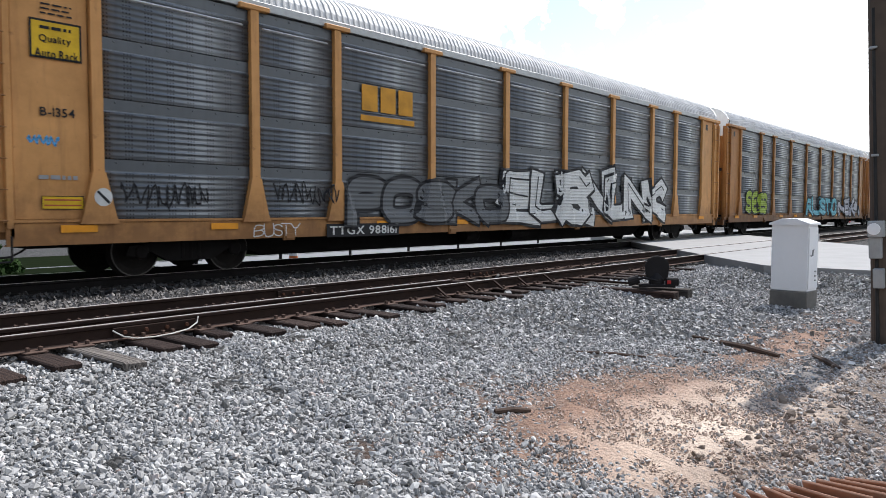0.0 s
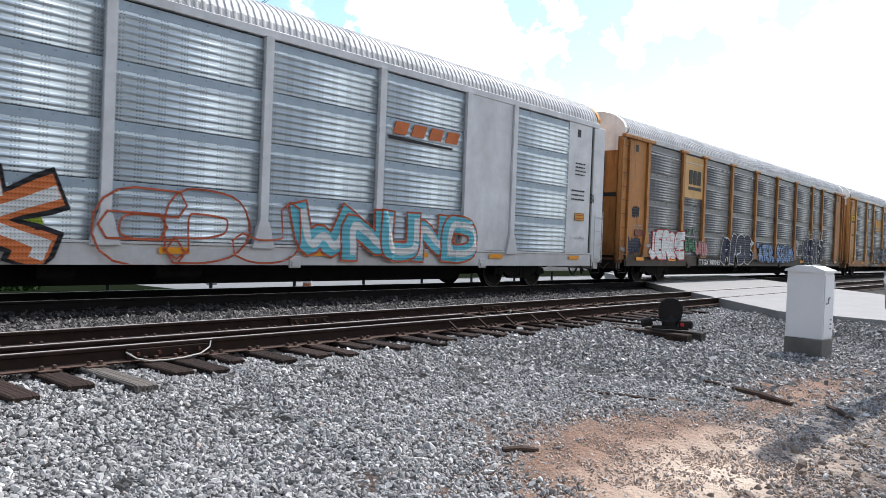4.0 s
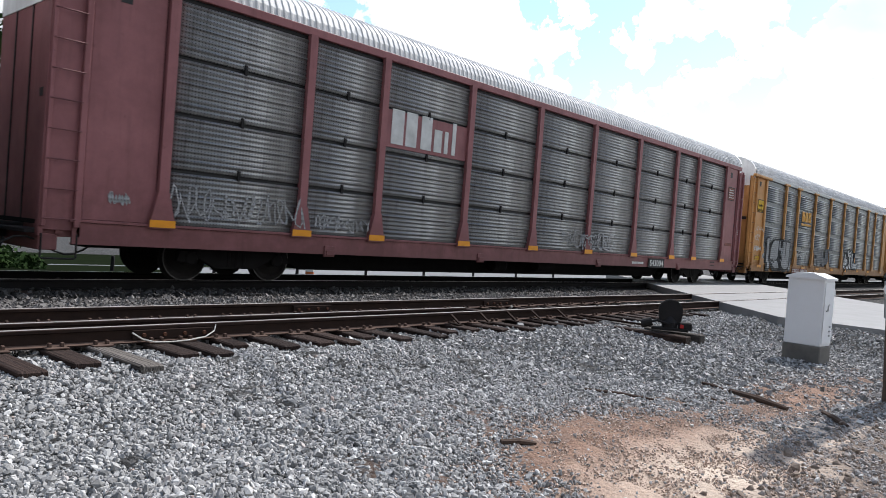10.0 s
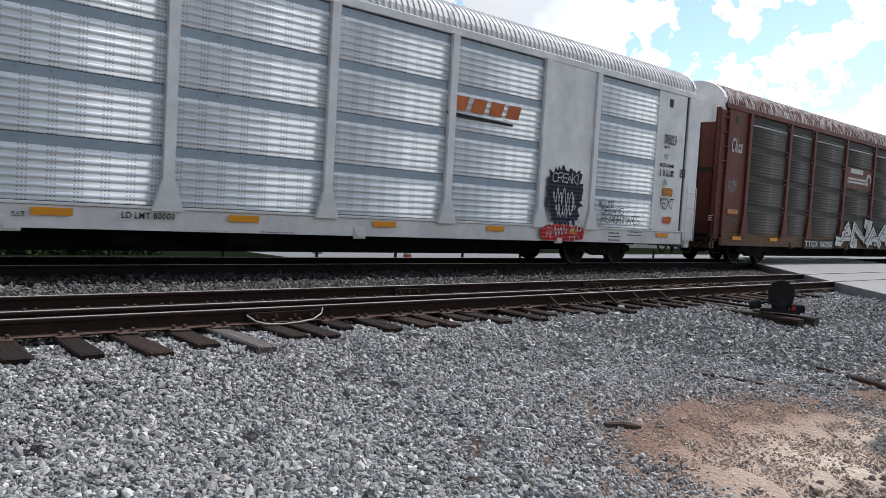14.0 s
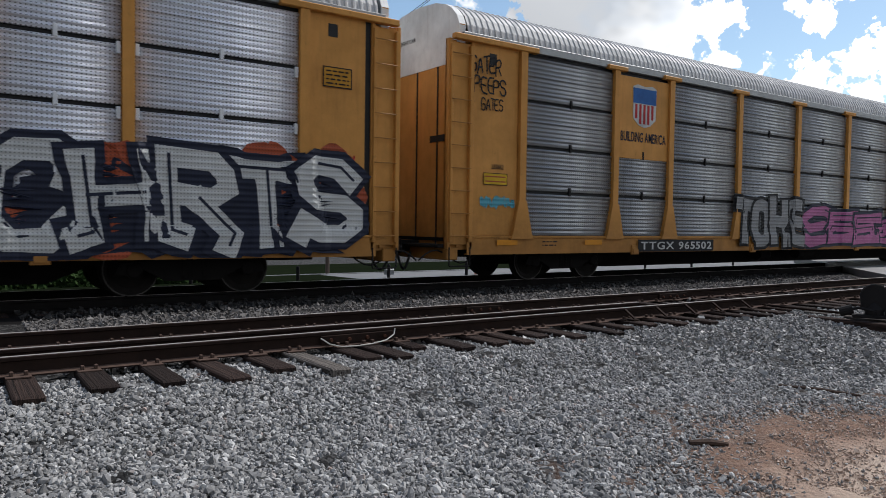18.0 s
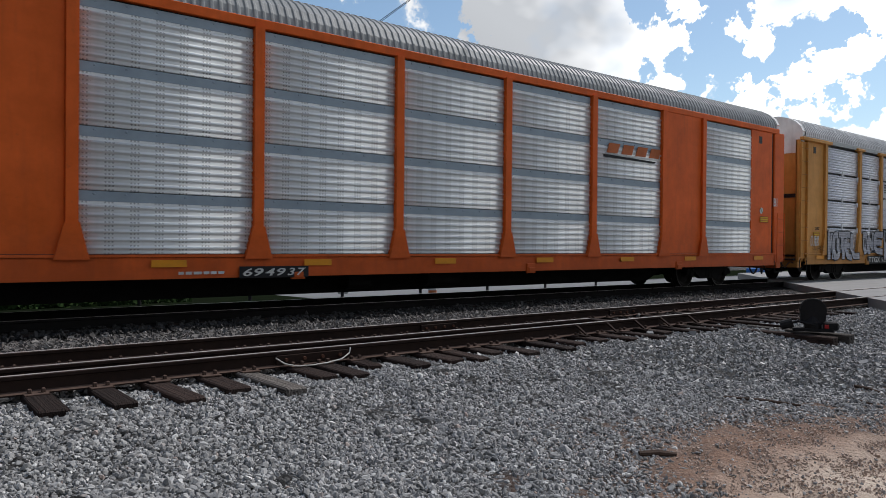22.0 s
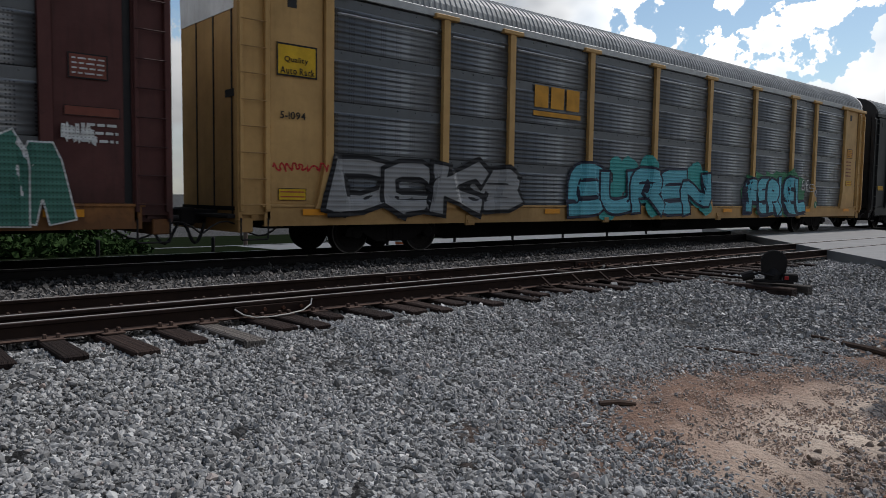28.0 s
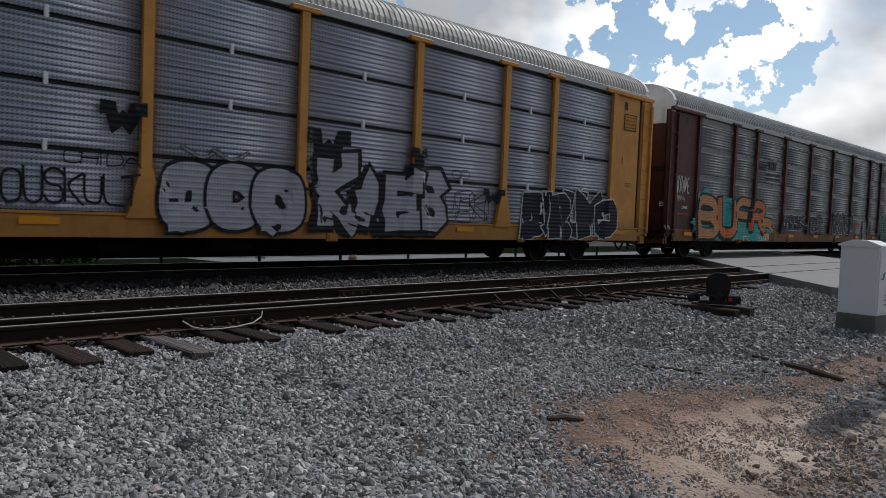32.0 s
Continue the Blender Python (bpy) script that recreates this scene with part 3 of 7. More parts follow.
track_bed()
# Stones darkened with oil and for the shade under the train.
OILY_SHADE = stone_material("oily_ballast", (0.008, 0.007, 0.007), 0.9)
CLAYEY = stone_material("clay_stained_pebbles", (0.44, 0.32, 0.245), 0.78)
scatter_stones("pebbles", 60000, clay_pebbles, lambda rng, P: rng.gamma(4, 0.0015, len(P)), CLAYEY, 5, "small clay-stained pebbles and grit")
scatter_stones("pebbles", 34000, dirt_pebbles, lambda rng, P: rng.gamma(4, 0.0022, len(P)), stone_material("muddy_pebbles", (0.28, 0.235, 0.205), 0.6), 11, "muddy brown-grey rubble and pebbles", "stone")
scatter_stones("ballast", 9000, bed_stones, lambda rng, P: rng.gamma(9, 0.003, len(P)), OILY_SHADE, 6, "black oily ballast under the train")
scatter_stones("ballast", 84000, near_stones, lambda rng, P: rng.gamma(8, 0.0019, len(P)) * (1.0 - 0.45 * np.clip(clay_amount(P[:, 0], P[:, 1]) + 0.5, 0, 1)), STONE, 1, "loose grey crushed granite ballast", "stone")
scatter_stones("ballast", 85000, around_stones, lambda rng, P: rng.gamma(9, 0.0036, len(P)), STONE, 8, "loose grey crushed granite ballast", "chip")
scatter_stones("ballast", 52000, far_stones, lambda rng, P: rng.gamma(7, 0.0025, len(P)), STONE, 2, "loose grey crushed granite ballast shoulder")
scatter_stones("ballast", 26000, track_stones, lambda rng, P: rng.gamma(8, 0.0028, len(P)), stone_material("rusty_ballast", (0.05, 0.04, 0.035), 0.68), 3, "grey ballast between the tracks")


# ---- tracks ----
def rail_outline(y):
    return [(y - 0.07, 0), (y + 0.07, 0), (y + 0.07, 0.012), (y + 0.012, 0.03), (y + 0.009, 0.125), (y + 0.036, 0.138), (y + 0.036, 0.164),
            (y + 0.028, 0.17), (y - 0.028, 0.17), (y - 0.036, 0.164), (y - 0.036, 0.138), (y - 0.009, 0.125), (y - 0.012, 0.03), (y - 0.07, 0.012)]


def rail(y, x0, x1, label, lift=0.0):
    t = thing("rail", label, "rail", (0, 0, RAIL - 0.17 + lift), "rails of the tracks")
    # Past y 10 web and foot are near-black, painted for the train's shade.
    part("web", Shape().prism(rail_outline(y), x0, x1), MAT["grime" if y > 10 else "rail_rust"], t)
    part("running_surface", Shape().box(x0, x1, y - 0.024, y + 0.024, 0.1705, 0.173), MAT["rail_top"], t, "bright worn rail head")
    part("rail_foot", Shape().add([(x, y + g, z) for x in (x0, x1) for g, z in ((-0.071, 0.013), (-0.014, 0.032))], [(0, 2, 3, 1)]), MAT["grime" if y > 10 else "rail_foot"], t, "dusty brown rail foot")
    return t


NEAR, GAUGE = 7.26, 1.505
TRAIN_RAIL = SIDE + 0.75
for yy, x0, x1, lab in ((NEAR, -80, 300, "rusty steel rail of the near track"), (NEAR + GAUGE, -80, 300, "rusty steel rail of the near track"),
                        (NEAR + 0.44, -30, 9.2, "rusty guard rail beside the near rail"), (TRAIN_RAIL, -300, 420, "shaded steel rail under the train"), (TRAIN_RAIL + GAUGE, -300, 420, "shaded steel rail under the train")):
    rail(yy, x0, x1, lab)


def build_ties():
    rng = np.random.default_rng(7)
    shapes = [Shape().cbox(-w / 2, w / 2, 0, 1, -0.17, 0, 0.012).mesh("tie") for w in (0.225, 0.24, 0.21)]
    # near track, turnout ties of many lengths: (x of the middle, near end)
    ends = {0.6: 6.3, 1.15: 6.4, 1.68: 6.35, 2.2: 6.21, 2.7: 6.41, 3.12: 6.08, 3.68: 6.48, 4.0: 6.38, 4.42: 6.75, 4.9: 6.48, 5.42: 6.53, 5.74: 6.42, 6.2: 6.68, 6.6: 6.42, 7.26: 6.38}
    x = 7.75
    while x < 16.6:
        ends[round(x, 3)] = 6.62 + rng.uniform(-0.2, 0.15)
        x += 0.52 + rng.uniform(-0.04, 0.04)
    for i, (x, y0) in enumerate(sorted(ends.items())):
        grey = 3.0 < x < 3.3
        t = part("tie", shapes[i % 3], MAT["tie_grey"] if grey else MAT["tie"])
        t.matrix_basis = Matrix.Translation((x, y0, RAIL - 0.165)) @ pose(0, 0, 0, rng.normal(0, 0.4), rng.normal(0, 1.2), rng.normal(0, 1.3)) @ Matrix.Diagonal((1, 9.75 - y0, 1, 1))
        tagged(t, "split grey weathered wooden railway tie" if grey else "dark creosoted wooden railway tie in gravel", "railway tie", "ties of the near track")
        for yy in (NEAR, NEAR + GAUGE):
            p = thing("tie_plate", "rusty steel tie plate with square spikes", "tie plate", (x, yy, RAIL - 0.166), "tie plates of the near track")
            part("plate", TIE_PLATE, MAT["rail_foot"], p)
            for sx, sy in ((-0.05, -0.088), (0.05, 0.088), (0.06, -0.088)):
                part("spike", SPIKE, MAT["rail_foot"], p, at=(sx, sy, 0.012))
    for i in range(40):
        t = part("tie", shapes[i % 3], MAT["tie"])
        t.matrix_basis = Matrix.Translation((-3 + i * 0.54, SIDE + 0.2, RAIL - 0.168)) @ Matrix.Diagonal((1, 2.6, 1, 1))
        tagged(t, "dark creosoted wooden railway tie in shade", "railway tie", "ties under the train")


TIE_PLATE = Shape().cbox(-0.1, 0.1, -0.17, 0.17, 0, 0.014, 0.003).mesh("plate")
SPIKE = Shape().cbox(-0.016, 0.016, -0.022, 0.022, 0, 0.04, 0.005).mesh("spike")
build_ties()

# ---- the train ----
POSTS = [1.87, 4.67, 6.62, 9.47, 12.35, 15.22, 18.08, 20.93, 22.82, 25.58]
WIDE = 3.0
SILL0, SILL1, PAN0, PAN1, EAVE = 0.60, 0.93, 0.985, 4.74, 4.9
CACHE = {}


def cached(key, make):
    if key not in CACHE:
        CACHE[key] = make()
    return CACHE[key]


def rib_wave(h, n, deep, flat=0.35, bold=1.0, beat=4):
    """Round ribs of depth deep, n of them up to height h, with a flat between them."""
    step, pts = h / n, []
    for i in range(n):
        for k in range(7):
            u = k / 7
            d = 0.0 if u < flat else deep * (bold if i % beat == 1 else 1.0) * (0.5 - 0.5 * math.cos(2 * math.pi * (u - flat) / (1 - flat)))
            pts.append((d, (i + u) * step))
    return pts


def sheet_profile(style, h):
    """Cross-section (depth, height) of one corrugated side sheet of height h; depth is proud of the wall."""
    if style == "slot":        # wavy sheet with a flat strap along its top edge
        pts = rib_wave(h - 0.19, 8, 0.01, 0.2, 1.9, 2)
        pts += [(0.0, h - 0.19), (-0.012, h - 0.185), (-0.012, h - 0.004)]
    elif style == "rib":       # bold ribs and a broad flat strap
        pts = rib_wave(h - 0.2, 6, 0.032, 0.55)
        pts += [(0.0, h - 0.2), (-0.01, h - 0.195), (-0.01, h - 0.003)]
    else:                      # fine ribs
        pts = rib_wave(h - 0.03, 10, 0.014, 0.2, 1.9) + [(0.0, h - 0.03)]
    return pts


def sheet_mesh(style, w, h):
    def make():
        s = Shape()
        prof = [(-d, z) for d, z in sheet_profile(style, h)]
        s.prism(prof + [(0.03, prof[-1][1]), (0.03, prof[0][1])], 0, w)
        me = s.mesh("side_sheet")
        me.polygons.foreach_set("use_smooth", [abs(f.normal.x) < 0.5 and f.normal.y < -0.2 and f.center.z < h - 0.205 * (style != "fine") - 0.03 * (style == "fine") for f in me.polygons])
        return me
    return cached(("sheet", style, round(w, 2), round(h, 2)), make)


def strap_mesh(w, tall):
    """Flat strap along a sheet's edge with its bolts."""
    s = Shape().box(0.0, w, 0.004, 0.014, 0.0, tall)
    for i in range(6):
        x = w * (i + 0.5) / 6
        s.cbox(x - 0.016, x + 0.016, -0.008, 0.006, tall * 0.62, tall * 0.62 + 0.03, 0.005)
    return s.mesh("sheet_strap")


def roof_points():
    return [(0.0, EAVE), (0.03, 5.06), (0.12, 5.24), (0.28, 5.4), (0.5, 5.53), (0.85, 5.63), (1.5, 5.68)]


def roof_mesh(length, step=0.15):
    def make():
        half = roof_points()
        prof = half + [(WIDE - y, z) for y, z in reversed(half[:-1])]
        n = int(length / step)
        verts, faces = [], []
        m = len(prof)
        offs = [(0.0, 0.0), (0.45, 0.0), (0.6, 0.018), (0.85, 0.018)]
        xs = [(i * step + f * step, d) for i in range(n) for f, d in offs] + [(n * step, 0.0)]
        for x, d in xs:
            for y, z in prof:
                c = Vector((y - WIDE / 2, (z - 4.2)))
                c = c + c.normalized() * d
                verts.append((x, c[0] + WIDE / 2, c[1] + 4.2))
        for i in range(len(xs) - 1):
            for j in range(m - 1):
                faces.append((i * m + j, i * m + j + 1, (i + 1) * m + j + 1, (i + 1) * m + j))
        return Shape().add(verts, faces).mesh("roof")
    return cached(("roof", round(length, 2)), make)


def post_mesh(flare):
    def make():
        s = Shape()
        top = EAVE - 0.12
        s.prism([(-0.085, SILL1 + 0.02 + flare[0]), (0.085, SILL1 + 0.02 + flare[0]), (0.085, top), (-0.085, top)], -0.06, 0.05, "y")
        f0, f1, z0, z1 = 0.1, flare[1], SILL1 - 0.02, SILL1 + 0.02 + flare[0]
        s.prism([(-f1, z0), (f1, z0), (f1 * 0.85, z0 + 0.12), (f0, z1), (-f0, z1), (-f1 * 0.85, z0 + 0.12)], -0.075, 0.05, "y")
        return s.mesh("post")
    return cached(("post", flare), make)


CAP = lambda: cached("cap", lambda: Shape().cbox(-0.32, 0.32, -0.085, 0.04, EAVE - 0.17, EAVE - 0.075, 0.012).mesh("post_cap"))
RUNG = lambda: cached("rung", lambda: Shape().tube((0, 0, 0), (0.46, 0, 0), 0.011, 6).mesh("rung"))
TAPE = lambda: cached("tape", lambda: Shape().box(-0.27, 0.27, -0.004, 0.0, -0.055, 0.055).mesh("reflector"))
TAPEV = lambda: cached("tapev", lambda: Shape().box(-0.05, 0.05, -0.004, 0.0, -0.25, 0.25).mesh("reflector"))


def wheelset_mesh():
    def make():
        s = Shape()
        for y in (0.72, 2.28):
            g = 1 if y > 1.5 else -1
            prof = [(0.09, -0.09), (0.15, -0.05), (0.3, -0.02), (0.36, -0.065), (0.42, -0.065), (0.42, 0.05), (0.45, 0.06), (0.45, 0.085), (0.36, 0.085), (0.3, 0.03), (0.15, 0.06), (0.09, 0.09)]
            s.lathe([(r, -g * a) for r, a in prof], (0, y - WIDE / 2, 0), "y", 24)
        s.tube((0, -0.85, 0), (0, 0.85, 0), 0.085, 12)
        return s.mesh("wheelset")
    return cached("wheelset", make)


def tread_mesh():
    def make():
        s = Shape()
        for y in (0.655,):
            g = -1
            s.lathe([(0.402, 0), (0.421, 0), (0.421, 0.006), (0.402, 0.006)], (0, y - WIDE / 2 + 0.003 * g, 0), "y", 24, False)
        return s.mesh("tread_rim")
    return cached("tread", make)


def side_frame_mesh():
    def make():
        s = Shape()
        out = [(-1.18, 0.36), (-1.12, 0.52), (-0.75, 0.56), (-0.5, 0.72), (0.5, 0.72), (0.75, 0.56), (1.12, 0.52), (1.18, 0.36), (1.0, 0.34), (0.95, 0.42), (0.75, 0.42), (0.42, 0.24), (-0.42, 0.24), (-0.75, 0.42), (-0.95, 0.42), (-1.0, 0.34)]
        s.prism(out, 0.42, 0.56, "y")
        for x in (-0.16, 0.0, 0.16):
            s.tube((x, 0.47, 0.28), (x, 0.47, 0.6), 0.065, 10)
        for x in (-0.9, 0.9):
            s.lathe([(0.1, 0), (0.13, 0.02), (0.13, 0.09), (0.0001, 0.1)], (x, 0.4, 0.42), "y", 12)
        return s.mesh("side_frame")
    return cached("side_frame", make)


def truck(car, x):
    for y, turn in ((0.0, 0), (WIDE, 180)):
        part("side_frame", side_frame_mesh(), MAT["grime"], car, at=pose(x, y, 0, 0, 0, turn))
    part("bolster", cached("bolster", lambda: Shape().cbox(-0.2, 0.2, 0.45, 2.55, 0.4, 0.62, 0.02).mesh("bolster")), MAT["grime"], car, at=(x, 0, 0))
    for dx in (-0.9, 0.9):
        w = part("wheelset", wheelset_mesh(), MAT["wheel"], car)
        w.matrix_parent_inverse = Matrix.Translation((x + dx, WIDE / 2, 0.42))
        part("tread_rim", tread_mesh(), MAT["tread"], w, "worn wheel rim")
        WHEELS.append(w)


WHEELS = []


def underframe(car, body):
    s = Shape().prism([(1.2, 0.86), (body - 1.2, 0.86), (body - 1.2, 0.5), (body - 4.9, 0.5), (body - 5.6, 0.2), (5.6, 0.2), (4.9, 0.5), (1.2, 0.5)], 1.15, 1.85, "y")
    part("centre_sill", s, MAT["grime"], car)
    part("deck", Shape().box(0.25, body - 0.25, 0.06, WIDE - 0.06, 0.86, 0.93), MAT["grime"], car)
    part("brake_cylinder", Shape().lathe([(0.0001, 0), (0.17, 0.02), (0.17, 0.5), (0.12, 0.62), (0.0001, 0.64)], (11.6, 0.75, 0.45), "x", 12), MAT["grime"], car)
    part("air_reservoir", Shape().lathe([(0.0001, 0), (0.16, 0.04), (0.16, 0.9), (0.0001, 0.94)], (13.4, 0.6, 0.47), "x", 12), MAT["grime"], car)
    for end, g in ((0.0, -1), (body, 1)):
        s = Shape().cbox(end - 0.3, end + 0.3, 1.38, 1.62, 0.62, 0.86, 0.02)
        s.cbox(end + g * 0.3 - 0.16, end + g * 0.3 + 0.16, 1.33, 1.67, 0.58, 0.9, 0.04)
        part("coupler", s, MAT["iron"], car)
        pts = [(end + g * (0.05 + 0.42 * u), 1.2 - 0.15 * u, 0.62 - 0.34 * math.sin(math.pi * min(1, u * 1.05)) ** 1.0) for u in [i / 8 for i in range(9)]]
        part("air_hose", Shape().path(pts, 0.028), MAT["hose"], car)
        pts = [(end + g * (-0.9 + 1.4 * u), 0.2, 0.62 - 0.16 * math.sin(math.pi * 2 * u) - 0.12 * u) for u in [i / 10 for i in range(11)]]
        part("uncoupling_lever", Shape().path(pts, 0.016), MAT["iron"], car)


def ladder(car, x, mat, rungs, z0, z1, box=True):
    """Ladder on the near side: two stiles and its rungs."""
    if box:
        s = Shape().cbox(x, x + 0.06, -0.05, 0.08, z0, z1, 0.008).cbox(x + 0.46, x + 0.55, -0.05, 0.08, z0, z1, 0.008)
        lad = part("ladder", s, mat, car)
    else:
        s = Shape().tube((x, -0.06, z0), (x, -0.06, z1), 0.014).tube((x + 0.46, -0.06, z0), (x + 0.46, -0.06, z1), 0.014)
        lad = part("ladder", s, mat, car)
    for i in range(rungs):
        part("rung", RUNG(), mat, lad, at=(x + 0.02, -0.055, z0 + 0.12 + (z1 - z0 - 0.3) * i / (rungs - 1)))


def autorack(n, label, paint, sheet, roofm, style="slot", sheets=4, sill=None, body=BODY, solid=(), caps=True, flare=(0.75, 0.3), upper=None, tapes="h", post_paint=None, posts=None):
    """A two-deck car carrier. n counts cars back from the first; x runs from its rear end, y from its near side, z from the rail."""
    car = thing("autorack_car", label, "railway car", group="cars of the train")
    sill = sill or paint
    P = posts or POSTS
    CAR_POSTS[n] = P
    FACE[n] = {"slot": 0.012, "rib": -0.006, "fine": 0.004}[style]
    post_paint = post_paint or paint
    x0, x1 = 0.0, body
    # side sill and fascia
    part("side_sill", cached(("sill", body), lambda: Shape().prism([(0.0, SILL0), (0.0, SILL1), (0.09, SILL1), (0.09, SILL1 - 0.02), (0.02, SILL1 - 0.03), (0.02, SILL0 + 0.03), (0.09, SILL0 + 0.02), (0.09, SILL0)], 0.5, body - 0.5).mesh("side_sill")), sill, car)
    part("sill_ledge", cached(("ledge", body), lambda: Shape().cbox(0.45, body - 0.45, -0.03, 0.06, SILL1 + 0.004, SILL1 + 0.05, 0.006).mesh("sill_ledge")), sill, car)
    part("far_wall", cached(("far", body), lambda: Shape().box(0.6, body - 0.6, WIDE - 0.05, WIDE, SILL0, EAVE).mesh("far_wall")), sheet, car)
    part("eave_rail", cached(("eave", body), lambda: Shape().cbox(0.35, body - 0.35, -0.02, 0.1, PAN1 + 0.02, EAVE + 0.02, 0.01).mesh("eave_rail")), MAT["galv"] if caps else post_paint, car)
    part("roof", roof_mesh(body - 0.9), roofm, car, at=(0.45, 0, 0))
    # Added black backing: shuts out light and keeps the sheet seams dark.
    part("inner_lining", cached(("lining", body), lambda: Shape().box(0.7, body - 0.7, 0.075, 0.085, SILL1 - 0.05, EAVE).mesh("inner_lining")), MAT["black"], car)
    part("upper_deck", cached(("deck2", body), lambda: Shape().box(0.6, body - 0.6, 0.12, WIDE - 0.12, 2.75, 2.82).mesh("upper_deck")), MAT["grime"], car)
    # end walls: rounded clamshell doors
    for end, g in ((x0, 1), (x1, -1)):
        prof = [(0.05, 0.75), (0.05, EAVE)] + roof_points()[1:] + [(WIDE - y, z) for y, z in reversed(roof_points()[:-1])] + [(WIDE - 0.05, 0.75)]
        door = part("end_door", Shape().prism(prof, end + g * 0.28, end + g * 0.4), paint, car)
        if upper:
            tp = [(0.045, EAVE - 0.55), (0.045, EAVE)] + [(y, z + 0.006) for y, z in roof_points()[1:]] + [(WIDE - y, z + 0.006) for y, z in reversed(roof_points()[:-1])] + [(WIDE - 0.045, EAVE - 0.55)]
            part("upper_end", Shape().prism(tp, end + g * 0.262, end + g * 0.42), upper, door, "white painted top of the end")
        for y in (0.75, 1.5, 2.25):
            part("door_seam", Shape().box(end + g * 0.27 - 0.006, end + g * 0.27 + 0.006, y - 0.02, y + 0.02, 0.8, 5.3), MAT["black"], door)
        part("end_slot", Shape().box(end + g * 0.27 - 0.008, end + g * 0.27 + 0.008, 0.25, 1.0, 2.85, 2.98), MAT["black"], door)
        a, b = sorted((end + g * 0.02, end + g * 0.62))
        part("corner_post", cached(("corner", round(a, 2)), lambda: Shape().cbox(a, a + 0.07, 0.0, 0.14, SILL0 + 0.1, EAVE - 0.15, 0.01).cbox(b - 0.07, b, 0.0, 0.14, SILL0 + 0.1, EAVE - 0.15, 0.01).box(a, b, 0.1, 0.13, SILL0 + 0.1, EAVE - 0.15).mesh("corner_post")), paint, car)
        # flat end bay between corner and first post
        snug = 0.085 if solid else -0.1
        lo, hi = (0.62, P[0] + snug) if g > 0 else (P[-1] - snug, body - 0.74)
        part("end_bay", cached(("bay", round(lo, 2), round(hi, 2)), lambda: Shape().cbox(lo, hi, 0.015, 0.08, SILL1 + 0.05, EAVE - 0.12, 0.01).mesh("end_bay")), paint, car)
        # Black strip standing in for the shade in the gap by the ladder.
        if g < 0:
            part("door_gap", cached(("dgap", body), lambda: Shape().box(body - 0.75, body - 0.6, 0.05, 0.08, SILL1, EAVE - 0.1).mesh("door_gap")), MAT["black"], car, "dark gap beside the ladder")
        part("bay_notch", cached("notch", lambda: Shape().box(-0.09, 0.09, -0.004, 0.004, -0.11, 0.11).mesh("bay_notch")), MAT["black"], car, at=((lo + hi) / 2 - 0.1, 0.012, EAVE - 0.42))
        part("end_platform", cached(("plat", end, g), lambda: Shape().cbox(min(end - g * 0.12, end + g * 0.3), max(end - g * 0.12, end + g * 0.3), 0.12, WIDE - 0.12, 0.74, 0.8, 0.01).mesh("end_platform")), MAT["iron"], car)
        part("end_sill", cached(("esill", end, g), lambda: Shape().cbox(min(end + g * 0.05, end + g * 0.32), max(end + g * 0.05, end + g * 0.32), 0.06, WIDE - 0.06, 0.5, 0.74, 0.015).mesh("end_sill")), sill, car)
        st = a + 0.3
        part("stirrup_step", cached(("step", round(st, 2)), lambda: Shape().path([(st - 0.25, 0.0, 0.75), (st - 0.25, 0.0, 0.4), (st - 0.23, 0.0, 0.38), (st + 0.23, 0.0, 0.38), (st + 0.25, 0.0, 0.4), (st + 0.25, 0.0, 0.75)], 0.016).mesh("stirrup_step")), MAT["iron"], car)
        if style == "rib":
            part("corner_panel", cached(("cpanel", round(a, 2)), lambda: Shape().cbox(a + 0.05, b + 0.02, -0.004, 0.05, SILL0 + 0.1, EAVE - 0.1, 0.012).mesh("corner_panel")), paint, car)
            ladder(car, a + 0.1, paint, 4, SILL0 + 0.1, 2.25, False)
            for y in (0.28, 0.62, 1.15, 1.85, 2.4, 2.75):
                part("door_fold", Shape().cbox(end + g * 0.25 - 0.03, end + g * 0.25 + 0.03, y - 0.045, y + 0.045, 0.9, EAVE + 0.05, 0.012), MAT["galv"] if y < 0.5 else paint, door)
        else:
            ladder(car, a + 0.02, paint, 9, SILL0 + 0.25, EAVE - 0.25)
            part("ladder_plate", cached(("lplate", round(a, 2)), lambda: Shape().cbox(a + 0.05, b - 0.05, 0.03, 0.05, SILL0 + 0.2, EAVE - 0.2, 0.006).mesh("ladder_plate")), paint, car)
        if upper:
            words = text_mesh("EXCESS HEIGHT CAR", 0.12)
            part("end_lettering", words, MAT["black"], door, "black stencilled lettering", pose(end + g * 0.255, 1.5 + g * 1.2, 5.0, 0, 0, -90 * g))
        if caps:
            c0, c1 = (0.1, P[0] + 0.45) if g > 0 else (P[-1] - 0.45, body - 0.1)
            part("end_cap_rail", cached(("ecap", round(c0, 2)), lambda: Shape().cbox(c0, c1, -0.09, 0.05, EAVE - 0.16, EAVE - 0.05, 0.012).mesh("end_cap_rail")), paint, car)
    # posts and side sheets
    for i, px in enumerate(P):
        if i in (0, len(P) - 1) and solid:
            continue
        p = part("post", post_mesh(flare), post_paint, car, at=(px, 0, 0))
        if caps and 0 < i < len(P) - 1:
            part("post_cap", CAP(), post_paint, p)
    h = (PAN1 - PAN0) / sheets
